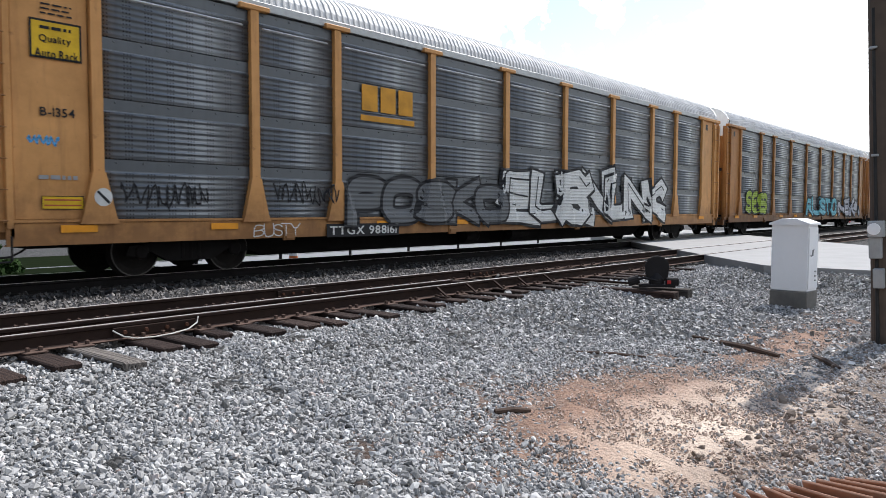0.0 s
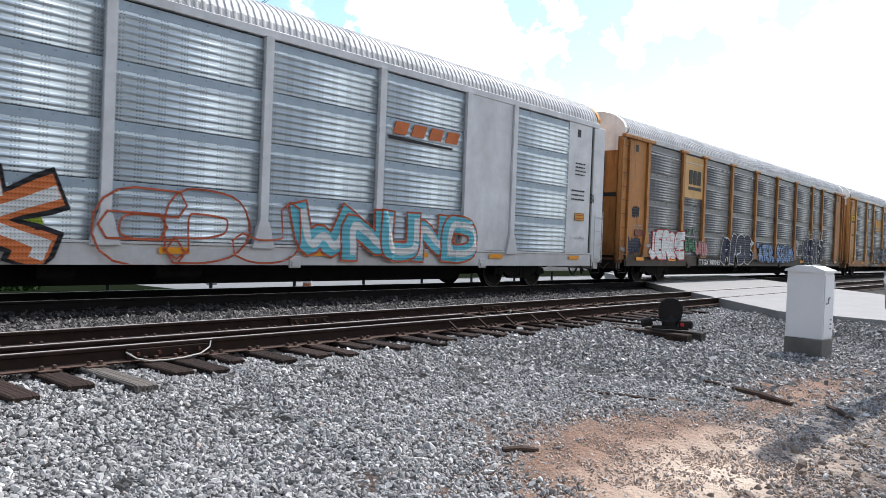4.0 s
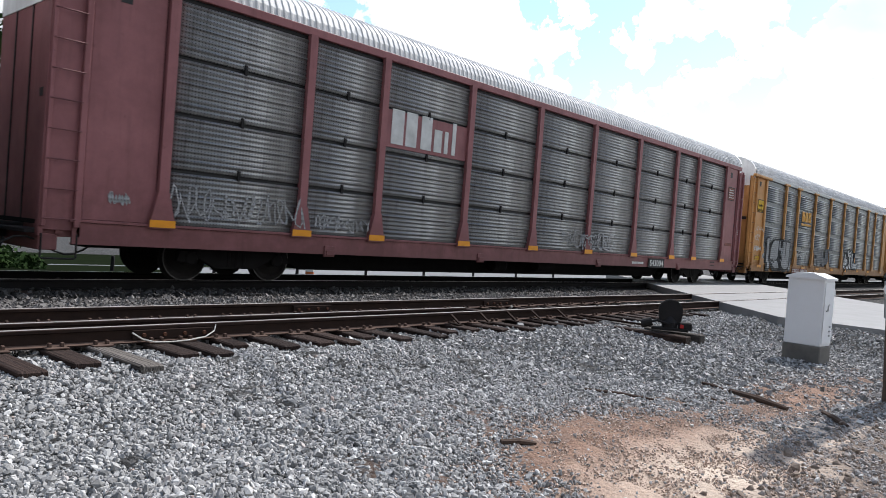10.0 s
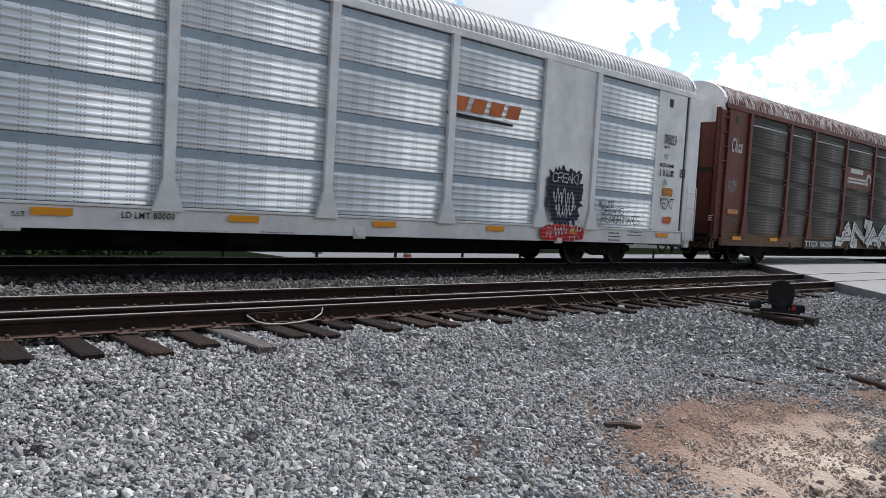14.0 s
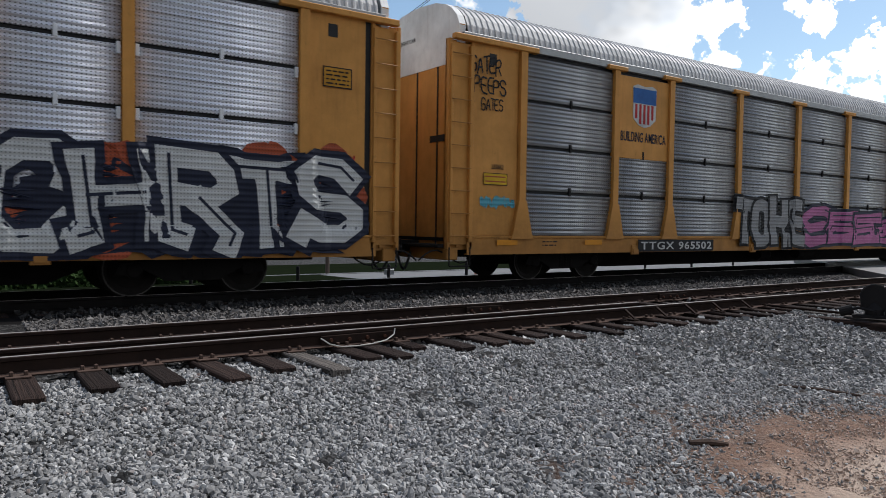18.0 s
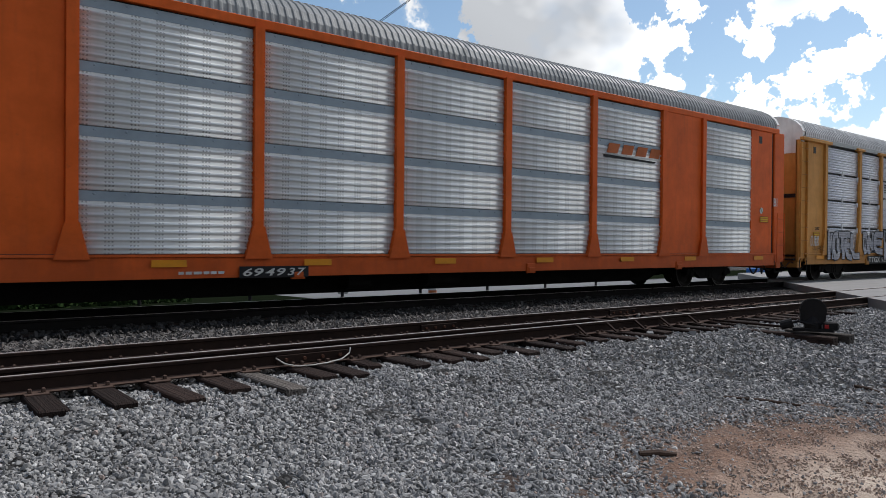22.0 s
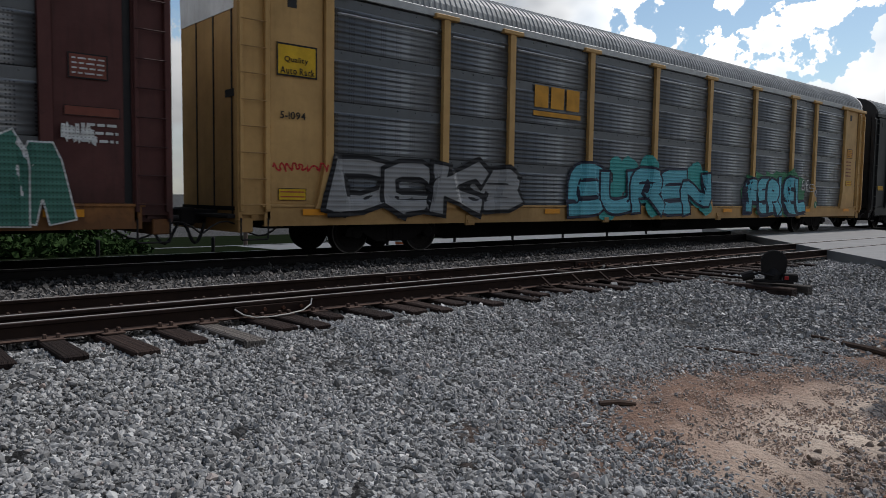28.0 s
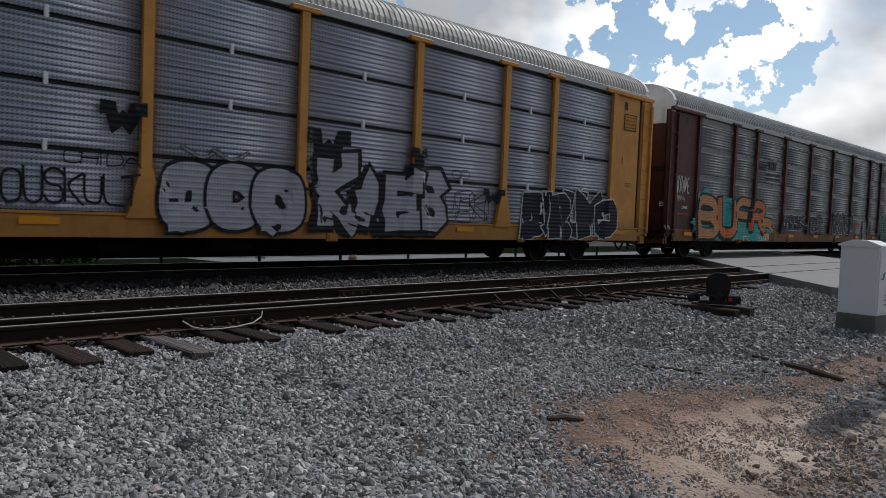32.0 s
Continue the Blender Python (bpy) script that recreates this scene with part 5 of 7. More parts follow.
def spray(n, word, x0, x1, z0, z1, fill, line, fat=0.05, edge=0.06, wild=1.0, cloud="", label="", style="", shade="", overlap=0.16, puff=False, rings=False, shine=""):
    """Sprayed letters on car n, each with its outline and fill, over the sheets, posts and sill."""
    car = CARS[n]
    seed = word + str(n)
    rng = random.Random(seed)
    hollow, thin = fill == "hollow", fat < 0.02 and fill == ""
    style = style or ("tag" if thin else "wild" if wild >= 1.2 else "round")
    wide = [letter_width(c) for c in word]
    k = (x1 - x0) / sum(wide)
    tall = z1 - z0
    x = x0
    if cloud:
        s, spots = Shape(), random.Random(seed)
        for i in range(int((x1 - x0) * 4.0) + 3):
            cx, cz, r = spots.uniform(x0, x1), spots.uniform(z0 + 0.25, z1 - 0.05), spots.uniform(0.16, 0.34)
            rim = [(cx + 1.25 * r * math.cos(2 * math.pi * j / 14) * spots.uniform(0.85, 1.1), cz + r * math.sin(2 * math.pi * j / 14) * spots.uniform(0.85, 1.1)) for j in range(14)]
            dab(s, n, rim, (cx, cz), 0.0005 + i * 0.00002, 3)
        tagged(part("graffiti_cloud", sprayed_mesh(s, "graffiti_cloud"), coat(cloud), car), "sprayed background dabs", kind="stuff")
    full = (0.085 if thin else 0.12 + fat * 1.7) * tall
    full_rim = edge * 1.25 * tall
    for i, (ch, w) in enumerate(zip(word, wide)):
        w *= k
        if ch == " ":
            x += w
            continue
        body = full if thin else min(full, (0.56 if puff else 0.42) * w)
        rim = min(full_rim, 0.1 * w)
        pad = body * 0.5 + (0 if thin or hollow else rim)
        grow = 0.04 * w if thin else overlap * w
        a, b = x - grow + pad, x + w + grow - pad
        if b - a < 0.12 * w:
            a, b = x + w * 0.42, x + w * 0.58
        c, d = z0 + pad + rng.uniform(0, 0.07) * wild * tall, z1 - pad - rng.uniform(0, 0.1) * wild * tall
        lean, tip = rng.uniform(-0.12, 0.12) * wild * (0.4 if thin else 1), rng.uniform(-0.08, 0.08) * wild
        runs = []
        for run in strokes_of(ch, rng, style):
            runs.append([Vector((a + (q.x + lean * (q.y - 0.5)) * (b - a), c + (q.y + tip * (q.x - 0.5)) * (d - c))) for q in run])
        lift = 0.012 + (i % 3) * 0.012
        flare = 1.3 if style == "wild" else 1.0
        if thin:
            s = Shape()
            for j, run in enumerate(runs):
                ribbon(s, n, run, min(body, 0.03 + 0.014 * tall), lift + j * 0.0015, 1.0, 0.0012)
            part("graffiti_letter", sprayed_mesh(s, "graffiti_letter"), coat(line), car, label or "thin sprayed letter")
        elif hollow:
            s = Shape()
            t = max(0.02, 0.028 * tall)
            for run in runs:
                way = [(q - p).normalized() for p, q in zip(run, run[1:])]
                nrm = [Vector((-v.y, v.x)) for v in way]
                side = [(nrm[max(0, j - 1)] + nrm[min(j, len(nrm) - 1)]).normalized() * body * 0.6 for j in range(len(run))]
                loop = [p + q for p, q in zip(run, side)] + [run[-1] + way[-1] * body * 0.4] + [p - q for p, q in reversed(list(zip(run, side)))] + [run[0] - way[0] * body * 0.4]
                ribbon(s, n, loop + [loop[0]], t, lift)
            part("graffiti_letter", sprayed_mesh(s, "graffiti_letter"), coat(line), car, label or "sprayed letter in outline")
        else:
            s, f = Shape(), Shape()
            for j, run in enumerate(runs):
                if shade:
                    ribbon(s, n, [p + Vector((-0.06, -0.04)) * tall for p in run], body + rim * 2, lift - 0.004 + j * 0.0006, flare, 0.0005)
                ribbon(s, n, run, body + rim * 2, lift + j * 0.0011, flare, 0.001)
                ribbon(f, n, run, body, lift + 0.0055 + j * 0.0011, flare, 0.001)
            g = part("graffiti_letter", sprayed_mesh(s, "graffiti_letter"), coat(line), car, label or "sprayed graffiti letter")
            part("letter_fill", sprayed_mesh(f, "letter_fill"), coat(fill), g)
            if shine:
                h = Shape()
                for j, run in enumerate(runs):
                    ribbon(h, n, [p + Vector((body * 0.24, 0)) for p in run], body * 0.42, lift + 0.0095 + j * 0.0008, flare, 0.0005)
                part("letter_shine", sprayed_mesh(h, "letter_shine"), coat(shine), g, "pale half of the letter")
            if rings:
                h = Shape()
                for j in range(9):
                    o, turns = Vector((rng.uniform(a, b), rng.uniform(c, d))), rng.choice((1.6, 2.3))
                    coil = [o + Vector((math.cos(q), math.sin(q))) * (0.03 + 0.02 * q) for q in [turns * 2 * math.pi * m / 26 for m in range(27)]]
                    ribbon(h, n, coil, 0.018, lift + 0.011 + j * 0.0004, 1.0, 0.0003)
                part("inner_swirl", sprayed_mesh(h, "inner_swirl"), coat(line), g, "dark sprayed swirls")
            elif fill in ("navy", "steel", "white", "pink") and style == "wild":
                h = Shape()
                for run in runs:
                    ribbon(h, n, [p + Vector((0.12, 0.1)) * body for p in run[:3]], 0.022 * tall + 0.008, lift + 0.0095)
                part("inner_stroke", sprayed_mesh(h, "inner_stroke"), coat("white" if fill == "navy" else line), g)
        x += w


def bubbles(n, word, x0, x1, z0, z1, fill, line, edge=0.035):
    """A throw-up of swollen round letters with a pale outline."""
    spray(n, word, x0, x1, z0, z1, fill, line, 0.2, edge * 0.6, 0.5, "", "swollen sprayed letter with its outline", "round", "", 0.2, True)


def patch(n, x0, x1, z0, z1, tone, seed, spikes=0.12, y=0.0):
    """A ragged sprayed ground for other writing."""
    rng = random.Random(seed)
    k = 72
    rim = []
    for i in range(k):
        a = 2 * math.pi * i / k
        c, s = math.cos(a), math.sin(a)
        r = 1 / max(abs(c) ** 4 + abs(s) ** 4, 1e-6) ** 0.25 * (1 + rng.uniform(-spikes, spikes))
        rim.append(((x0 + x1) / 2 + (x1 - x0) / 2 * c * r, max(SILL0 + 0.01, (z0 + z1) / 2 + (z1 - z0) / 2 * s * r)))
    s = Shape()
    dab(s, n, rim, ((x0 + x1) / 2, (z0 + z1) / 2), 0.001, 24)
    part("graffiti_ground", sprayed_mesh(s, "graffiti_ground"), coat(tone), CARS[n], "sprayed patch behind graffiti")


def stencil(n, text, x0, x1, z0, z1, tone="white", y=-0.002, plate="", shear=0.0):
    """Painted lettering fitted to a rectangle, on its dark plate where it has one."""
    car = CARS[n]
    if z0 < SILL1:
        y = min(y, -0.045)
    me = text_mesh(text, 0.3, 0.004, shear)
    holder = car
    if plate:
        pad = (z1 - z0) * 0.35
        holder = part("lettering_patch", Shape().box(x0 - pad, x1 + pad, y - 0.001, y + 0.004, z0 - pad * 0.7, z1 + pad * 0.7), ink(plate), car, "painted patch behind the lettering")
    wide = [0.3 if c == " " else glyph_width(c) for c in text]
    tall = max(v.co.z for v in me.vertices) - min(v.co.z for v in me.vertices)
    low = min(v.co.z for v in me.vertices)
    k, x = (x1 - x0) / sum(wide), x0
    for c, w in zip(text, wide):
        if c != " ":
            one = text_mesh(c, 0.3, 0.004, shear)
            zs = [v.co.z for v in one.vertices]
            a, b = ((z - low) / tall * (z1 - z0) + z0 for z in (min(zs), max(zs)))
            part("letter", one, ink(tone), holder, "stencilled letter", fitted(one, x + 0.05 * k, x + (w - 0.05) * k, a, b, y - 0.005))
        x += w * k


def bars(n, x0, x1, z0, z1, rows, tone="black", y=-0.002, seed=1):
    """Small print that cannot be read: rows of short bars."""
    rng = random.Random(seed + n)
    s = Shape()
    h = (z1 - z0) / rows
    for r in range(rows):
        x = x0
        while x < x1 - 0.03:
            w = min(rng.uniform(0.04, 0.14), x1 - x)
            s.box(x, x + w, y - 0.003, y, z1 - (r + 0.66) * h, z1 - (r + 0.32) * h)
            x += w + 0.03
    tagged(part("small_print", s, ink(tone), CARS[n]), "rows of small print", kind="stuff")


def plaque(n, x0, x1, z0, z1, tone, label, y=-0.004, lines=2):
    p = part("plaque", Shape().cbox(x0, x1, y - 0.004, y + 0.004, z0, z1, 0.002), ink(tone), CARS[n], label)
    m = (z1 - z0) * 0.18
    part("plaque_rim", Shape().box(x0, x1, y - 0.006, y - 0.003, z1 - m * 0.3, z1).box(x0, x1, y - 0.006, y - 0.003, z0, z0 + m * 0.3).box(x0, x0 + m * 0.3, y - 0.006, y - 0.003, z0, z1).box(x1 - m * 0.3, x1, y - 0.006, y - 0.003, z0, z1), ink("black"), p)
    if lines:
        s = Shape()
        for i in range(lines):
            c = z0 + (z1 - z0) * (i + 0.5) / lines * 0.8 + (z1 - z0) * 0.1
            s.box(x0 + m, x1 - m, y - 0.007, y - 0.004, c - m * 0.3, c + m * 0.3)
        part("plaque_print", s, ink("rust" if tone in ("signal", "gold") else "black"), p)
    return p


class Pieces:
    """Gathers the separate shapes of one mark."""

    def __init__(self):
        self.all = []

    def box(self, *a):
        self.all.append(Shape().box(*a))

    def cbox(self, *a):
        self.all.append(Shape().cbox(*a))

    def prism(self, *a):
        self.all.append(Shape().prism(*a))


def emblem(n, x0, x1, z0, z1, tone, kind, y=0.0, second="black"):
    """A railway's mark as plain shapes in its colours."""
    s, w, h = Pieces(), x1 - x0, z1 - z0
    if kind == "blocks":             # three heavy blocks over a bar
        for i in range(3):
            a = x0 + w * i / 3
            s.cbox(a + 0.02 * w, a + w * 0.3, y - 0.01, y, z0 + h * 0.28, z1, 0.004)
        s.cbox(x0, x1, y - 0.01, y, z0, z0 + h * 0.16, 0.004)
    elif kind == "wedge":            # slanting strokes above a long bar
        for i in range(4):
            a = x0 + w * (0.06 + 0.235 * i)
            s.prism([(a, z0 + h * 0.36), (a + w * 0.17, z0 + h * 0.36), (a + w * 0.215, z1), (a + w * 0.045, z1)], y - 0.01, y, "y")
    elif kind == "stripes":          # speed lines and a block
        for i in range(4):
            c = z0 + h * (0.2 + 0.2 * i)
            s.box(x0, x0 + w * (0.45 + 0.05 * i), y - 0.006, y, c, c + h * 0.09)
        for k in (0.58, 0.8):
            s.prism([(x0 + w * k, z0 + h * 0.25), (x0 + w * (k + 0.14), z0 + h * 0.25), (x0 + w * (k + 0.2), z1), (x0 + w * (k + 0.06), z1)], y - 0.006, y, "y")
    elif kind == "worm":             # one bent band
        k = 48
        mid = [Vector((x0 + w * i / k, z0 + h * (0.5 - 0.42 * math.cos(3 * math.pi * i / k)))) for i in range(k + 1)]
        band = Shape()
        for i, p in enumerate(mid):
            d = (mid[min(k, i + 1)] - mid[max(0, i - 1)]).normalized() * h * 0.13
            band.v += [(p.x - d.y, y - 0.006, p.y + d.x), (p.x + d.y, y - 0.006, p.y - d.x)]
        band.f = [(2 * i, 2 * i + 1, 2 * i + 3, 2 * i + 2) for i in range(k)]
        s.all.append(band)
    elif kind == "rail_mark":        # bars ending in a ring
        for i in range(2):
            s.box(x0, x0 + w * 0.8, y - 0.006, y, z0 + h * (0.12 + 0.2 * i), z0 + h * (0.24 + 0.2 * i))
        s.box(x0 + w * 0.1, x0 + w * 0.6, y - 0.006, y, z0 + h * 0.72, z1)
        k, ring = 20, Shape()
        for j in range(k + 1):
            a = math.pi * 1.5 * j / k - 0.4
            ring.v += [(x0 + w * 0.86 + r * math.cos(a), y - 0.006, z0 + h * 0.42 + r * math.sin(a)) for r in (h * 0.22, h * 0.42)]
        ring.f = [(2 * j, 2 * j + 1, 2 * j + 3, 2 * j + 2) for j in range(k)]
        s.all.append(ring)
    elif kind == "letters":          # six upright blocks
        for i, (a, b) in enumerate(((0, .17), (.2, .36), (.42, .58), (.62, .74), (.78, .84), (.9, .96))):
            s.cbox(x0 + w * a, x0 + w * b, y - 0.008, y, z0, z1 if i in (0, 1, 2, 5) else z0 + h * 0.68, 0.004)
    e = part("emblem", s.all[0], ink(tone), CARS[n], "railway's painted mark")
    for piece in s.all[1:]:
        part("emblem_piece", piece, ink(tone), e)
    if kind == "wedge":
        part("emblem_bar", Shape().prism([(x0, z0 + h * 0.24), (x1 - w * 0.12, z0 + h * 0.12), (x1 - w * 0.14, z0), (x0 + w * 0.02, z0 + h * 0.06)], y - 0.01, y, "y"), ink(second), e)


def shield(n, x0, x1, z0, z1, y=0.0):
    cx, w, h = (x0 + x1) / 2, x1 - x0, z1 - z0
    out = [(x0, z1 - h * 0.06), (cx - w * 0.3, z1), (cx, z1 - h * 0.04), (cx + w * 0.3, z1), (x1, z1 - h * 0.06), (x1 - w * 0.03, z0 + h * 0.2), (cx + w * 0.25, z0 + h * 0.05), (cx, z0), (cx - w * 0.25, z0 + h * 0.05), (x0 + w * 0.03, z0 + h * 0.2)]
    e = part("shield", Shape().prism(out, y - 0.006, y, "y"), ink("white"), CARS[n], "shield with blue head and red stripes")
    part("shield_head", Shape().prism([(x0 + 0.01, z1 - h * 0.09), (x1 - 0.01, z1 - h * 0.09), (x1 - w * 0.02, z0 + h * 0.56), (x0 + w * 0.02, z0 + h * 0.56)], y - 0.01, y - 0.005, "y"), ink("blue"), e)
    for i in range(5):
        a = x0 + w * (0.1 + 0.17 * i)
        part("stripe", Shape().box(a, a + w * 0.09, y - 0.01, y - 0.005, z0 + h * (0.2 if i in (0, 4) else 0.08), z0 + h * 0.54), ink("red"), e)


def scrawl(n, x0, x1, z0, z1, tone, loops, seed, thick=0.018, y=-0.002):
    """A quick tag: one looping sprayed line."""
    rng = random.Random(seed)
    pts = []
    for i in range(loops * 5 + 1):
        u = i / (loops * 5)
        pts.append(Vector((x0 + (x1 - x0) * min(1, max(0, u + rng.uniform(-0.05, 0.05))), (z0 + z1) / 2 + (z1 - z0) * 0.5 * math.sin(i * 1.75 + rng.uniform(-0.5, 0.5)) * rng.uniform(0.55, 1))))
    q = [pts[0]]
    for a, b in zip(pts, pts[1:]):
        q += [a.lerp(b, 0.25), a.lerp(b, 0.75)]
    s = Shape()
    ribbon(s, n, q, thick * 1.7, 0.02 if y < -0.009 else 0.003)
    part("graffiti_tag", sprayed_mesh(s, "graffiti_tag"), coat(tone), CARS[n], "thin sprayed tag")


def sticker(n, x, z, r, tone, mark, y=-0.08):
    s = part("round_sticker", Shape().lathe([(0.0001, 0), (r, 0), (r, 0.004), (0.0001, 0.004)], (x, y, z), "y", 16), ink(tone), CARS[n], "round warning sticker")
    part("sticker_mark", Shape().prism([(x - r * 0.75, z + r * 0.55), (x - r * 0.55, z + r * 0.75), (x + r * 0.75, z - r * 0.55), (x + r * 0.55, z - r * 0.75)], y - 0.004, y - 0.001, "y"), ink(mark), s)


def panel(n, bay, z0, z1, mat, label):
    """A flat painted plate over the sheets of one bay."""
    a, b = CAR_POSTS[n][bay] + 0.09, CAR_POSTS[n][bay + 1] - 0.09
    part("name_panel", Shape().cbox(a, b, 0.0, 0.03, z0, z1, 0.004), mat, CARS[n], label)


spray(0, "SEES", 2.76, 5.72, 0.87, 2.13, "lime", "black")
spray(0, "RUSTO", 12.55, 19.44, 0.72, 2.00, "aqua", "black")
spray(0, "NEKA", 20.07, 25.74, 0.66, 2.09, "lilac", "black")
scrawl(1, 2.17, 3.75, 1.09, 1.66, "black", 9, 1)
scrawl(1, 5.06, 6.64, 1.15, 1.74, "black", 8, 2)
spray(1, "POSKO", 6.93, 12.37, 0.71, 1.93, "grey", "black", 0.08, 0.05)
spray(1, "EUSNUNK", 12.46, 22.21, 0.62, 2.38, "white", "black", 0.08, 0.035, 1.0, style="wild", overlap=0.2)
spray(1, "BUSTY", 4.57, 5.64, 0.62, 0.88, "", "white", 0.0, 0.012)
stencil(1, "TTGX 988161", 6.39, 8.34, 0.62, 0.80, plate="black")
plaque(1, 0.87, 1.60, 3.32, 3.88, "signal", "yellow quality sign", lines=0)
stencil(1, "Quality", 0.99, 1.45, 3.53, 3.66, "black", y=-0.012)
stencil(1, "Auto Rack", 0.93, 1.55, 3.33, 3.46, "black", y=-0.012)
bars(1, 1.01, 1.45, 3.70, 3.83, 1, "black", -0.012)
stencil(1, "B-1354", 0.98, 1.49, 2.49, 2.62, "black")
bars(1, 1.03, 1.47, 3.94, 4.14, 3)
scrawl(1, 0.82, 1.24, 2.05, 2.24, "sky", 4, 3)
bars(1, 0.95, 1.50, 1.51, 1.69, 1, "pale")
plaque(1, 0.98, 1.58, 1.13, 1.33, "signal", "yellow excess height sticker")
sticker(1, 1.85, 1.32, 0.14, "white", "black")
emblem(1, 7.30, 8.95, 3.01, 3.77, "gold", "blocks")
bubbles(2, "JERSE", 2.12, 4.76, 0.79, 1.90, "white", "red")
bubbles(2, "APOS", 8.66, 11.9, 0.64, 2.02, "navy", "white")
spray(2, "TATER", 12.50, 14.83, 0.73, 1.71, "steel", "black", 0.05, 0.055)
spray(2, "SKELUM", 15.25, 17.71, 0.73, 1.67, "steel", "black", 0.05, 0.055)
bubbles(2, "SEAIN", 19.75, 22.85, 0.62, 2.06, "navy", "white")
bubbles(2, "O", 18.95, 19.5, 1.2, 1.75, "navy", "white")
bubbles(2, "O", 23.05, 23.6, 1.2, 1.72, "navy", "white")
spray(2, "PUSH YOU AWAY", 19.92, 22.79, 2.06, 2.51, "", "white", 0.0, 0.012, 0.6)
spray(2, "SLIP IT IN...", 23.66, 25.33, 1.83, 2.19, "", "white", 0.0, 0.012, 0.6)
spray(2, "SPAIN", 18.24, 18.85, 1.55, 1.94, "", "white", 0.0, 0.012)
spray(2, "RIDZ", 18.27, 18.88, 1.11, 1.51, "", "white", 0.0, 0.012)
stencil(2, "TTGX 980045", 6.32, 8.40, 0.65, 0.86, plate="black")
panel(2, 1, 3.15, 4.7, YEL4, "yellow name panel")
emblem(2, 5.19, 6.32, 3.45, 4.19, "black", "blocks", -0.002)
spray(2, "V", 5.24, 5.46, 1.73, 2.02, "green", "black", 0.05, 0.055)
spray(2, "Y", 5.71, 5.91, 1.75, 2.05, "green", "black", 0.05, 0.055)
spray(2, "UNU", 5.13, 6.02, 1.07, 1.66, "green", "black", 0.09, 0.04)
spray(2, "WUN", 6.03, 7.05, 0.96, 1.59, "blush", "grey", 0.09, 0.04)
scrawl(2, 0.24, 0.67, 1.01, 1.26, "pale", 8, 5)
scrawl(2, 0.92, 1.35, 2.19, 2.58, "black", 6, 6, 0.06)
bars(2, 1.06, 1.63, 1.81, 1.99, 2, "pale")
plaque(2, 1.11, 1.70, 1.60, 1.80, "brown", "framed data stencil", lines=0)
scrawl(2, 1.83, 2.14, 1.22, 1.37, "pale", 6, 8)
scrawl(2, 0.67, 1.46, 0.98, 1.58, "navy", 9, 14, 0.09)
spray(2, "JAWORN DO TANK FUND", 11.16, 14.46, 0.73, 0.91, "", "black", 0.0, 0.012, 0.4)
spray(2, "ON FORD MECANIC", 14.34, 16.63, 0.71, 0.88, "", "black", 0.0, 0.012, 0.4)
bars(2, 24.04, 24.58, 0.66, 0.96, 3, "white")
scrawl(2, 17.40, 17.82, 1.11, 1.67, "pale", 6, 9)
spray(3, "SMASK", 5.79, 11.52, 0.62, 1.92, "orange", "black", 0.1, 0.04, 1.3, "lime", shine="white")
spray(3, "EDJ", 12.37, 15.82, 0.62, 1.90, "hollow", "rust", 0.09, 0.0, 1.0, style="round")
spray(3, "WNUND", 15.93, 21.26, 0.62, 1.87, "aqua", "rust", 0.11, 0.03, 0.7, shine="white")
spray(3, "CENTCHS", 1.39, 5.58, 0.62, 1.79, "teal", "grey", 0.05, 0.055)
stencil(3, "301447", 8.54, 9.51, 0.62, 0.79, plate="black")
bars(3, 7.77, 8.42, 0.62, 0.77, 1, "white", -0.012)
emblem(3, 18.28, 20.71, 3.31, 3.74, "orange", "wedge")
stencil(3, "BI", 26.74, 26.98, 2.49, 2.76, "black")
bars(3, 25.86, 26.43, 3.22, 3.65, 4, "black")
bars(3, 25.71, 26.40, 2.48, 2.86, 3, "black")
plaque(3, 25.91, 26.42, 1.93, 2.15, "gold", "orange excess height sticker")
scrawl(3, 25.85, 26.50, 1.30, 1.54, "grey", 5, 11, 0.006)
spray(4, "iEU!", 2.37, 6.07, 0.62, 2.28, "pale", "black", 0.13, 0.045, 0.6, shade="black")
spray(4, "APATTIST", 6.88, 8.89, 1.27, 1.75, "", "white", 0.0, 0.012, 1.3)
spray(4, "ATL", 16.0, 18.67, 0.85, 2.05, "white", "black", 0.05, 0.06, 1.2)
spray(4, "UNKELL GONG", 18.69, 20.13, 1.00, 1.31, "", "white", 0.0, 0.012)
spray(4, "CBU", 9.75, 12.12, 1.04, 2.05, "faint", "grey", 0.14, 0.015)
spray(4, "O", 12.53, 13.06, 1.16, 1.86, "faint", "grey", 0.14, 0.015)
stencil(4, "TTGX 988074", 6.25, 8.74, 0.62, 0.78, plate="brown")
emblem(4, 7.28, 8.90, 3.02, 3.73, "gold", "blocks")
plaque(4, 0.83, 1.57, 3.23, 3.80, "signal", "yellow quality sign", lines=0)
stencil(4, "Quality", 0.96, 1.40, 3.46, 3.60, "black", y=-0.012)
stencil(4, "Auto Rack", 0.87, 1.52, 3.27, 3.41, "black", y=-0.012)
plaque(4, 0.92, 1.50, 1.10, 1.30, "signal", "yellow excess height sticker")
spray(4, "ANA", 0.82, 1.53, 2.38, 2.65, "", "white", 0.0, 0.012)
spray(4, "Asly", 0.83, 1.40, 1.97, 2.27, "", "white", 0.0, 0.012)
scrawl(4, 0.81, 1.49, 1.47, 1.78, "white", 7, 12)
sticker(4, 1.81, 1.31, 0.13, "pale", "black")
scrawl(5, 1.98, 4.75, 0.97, 1.76, "pale", 12, 21)
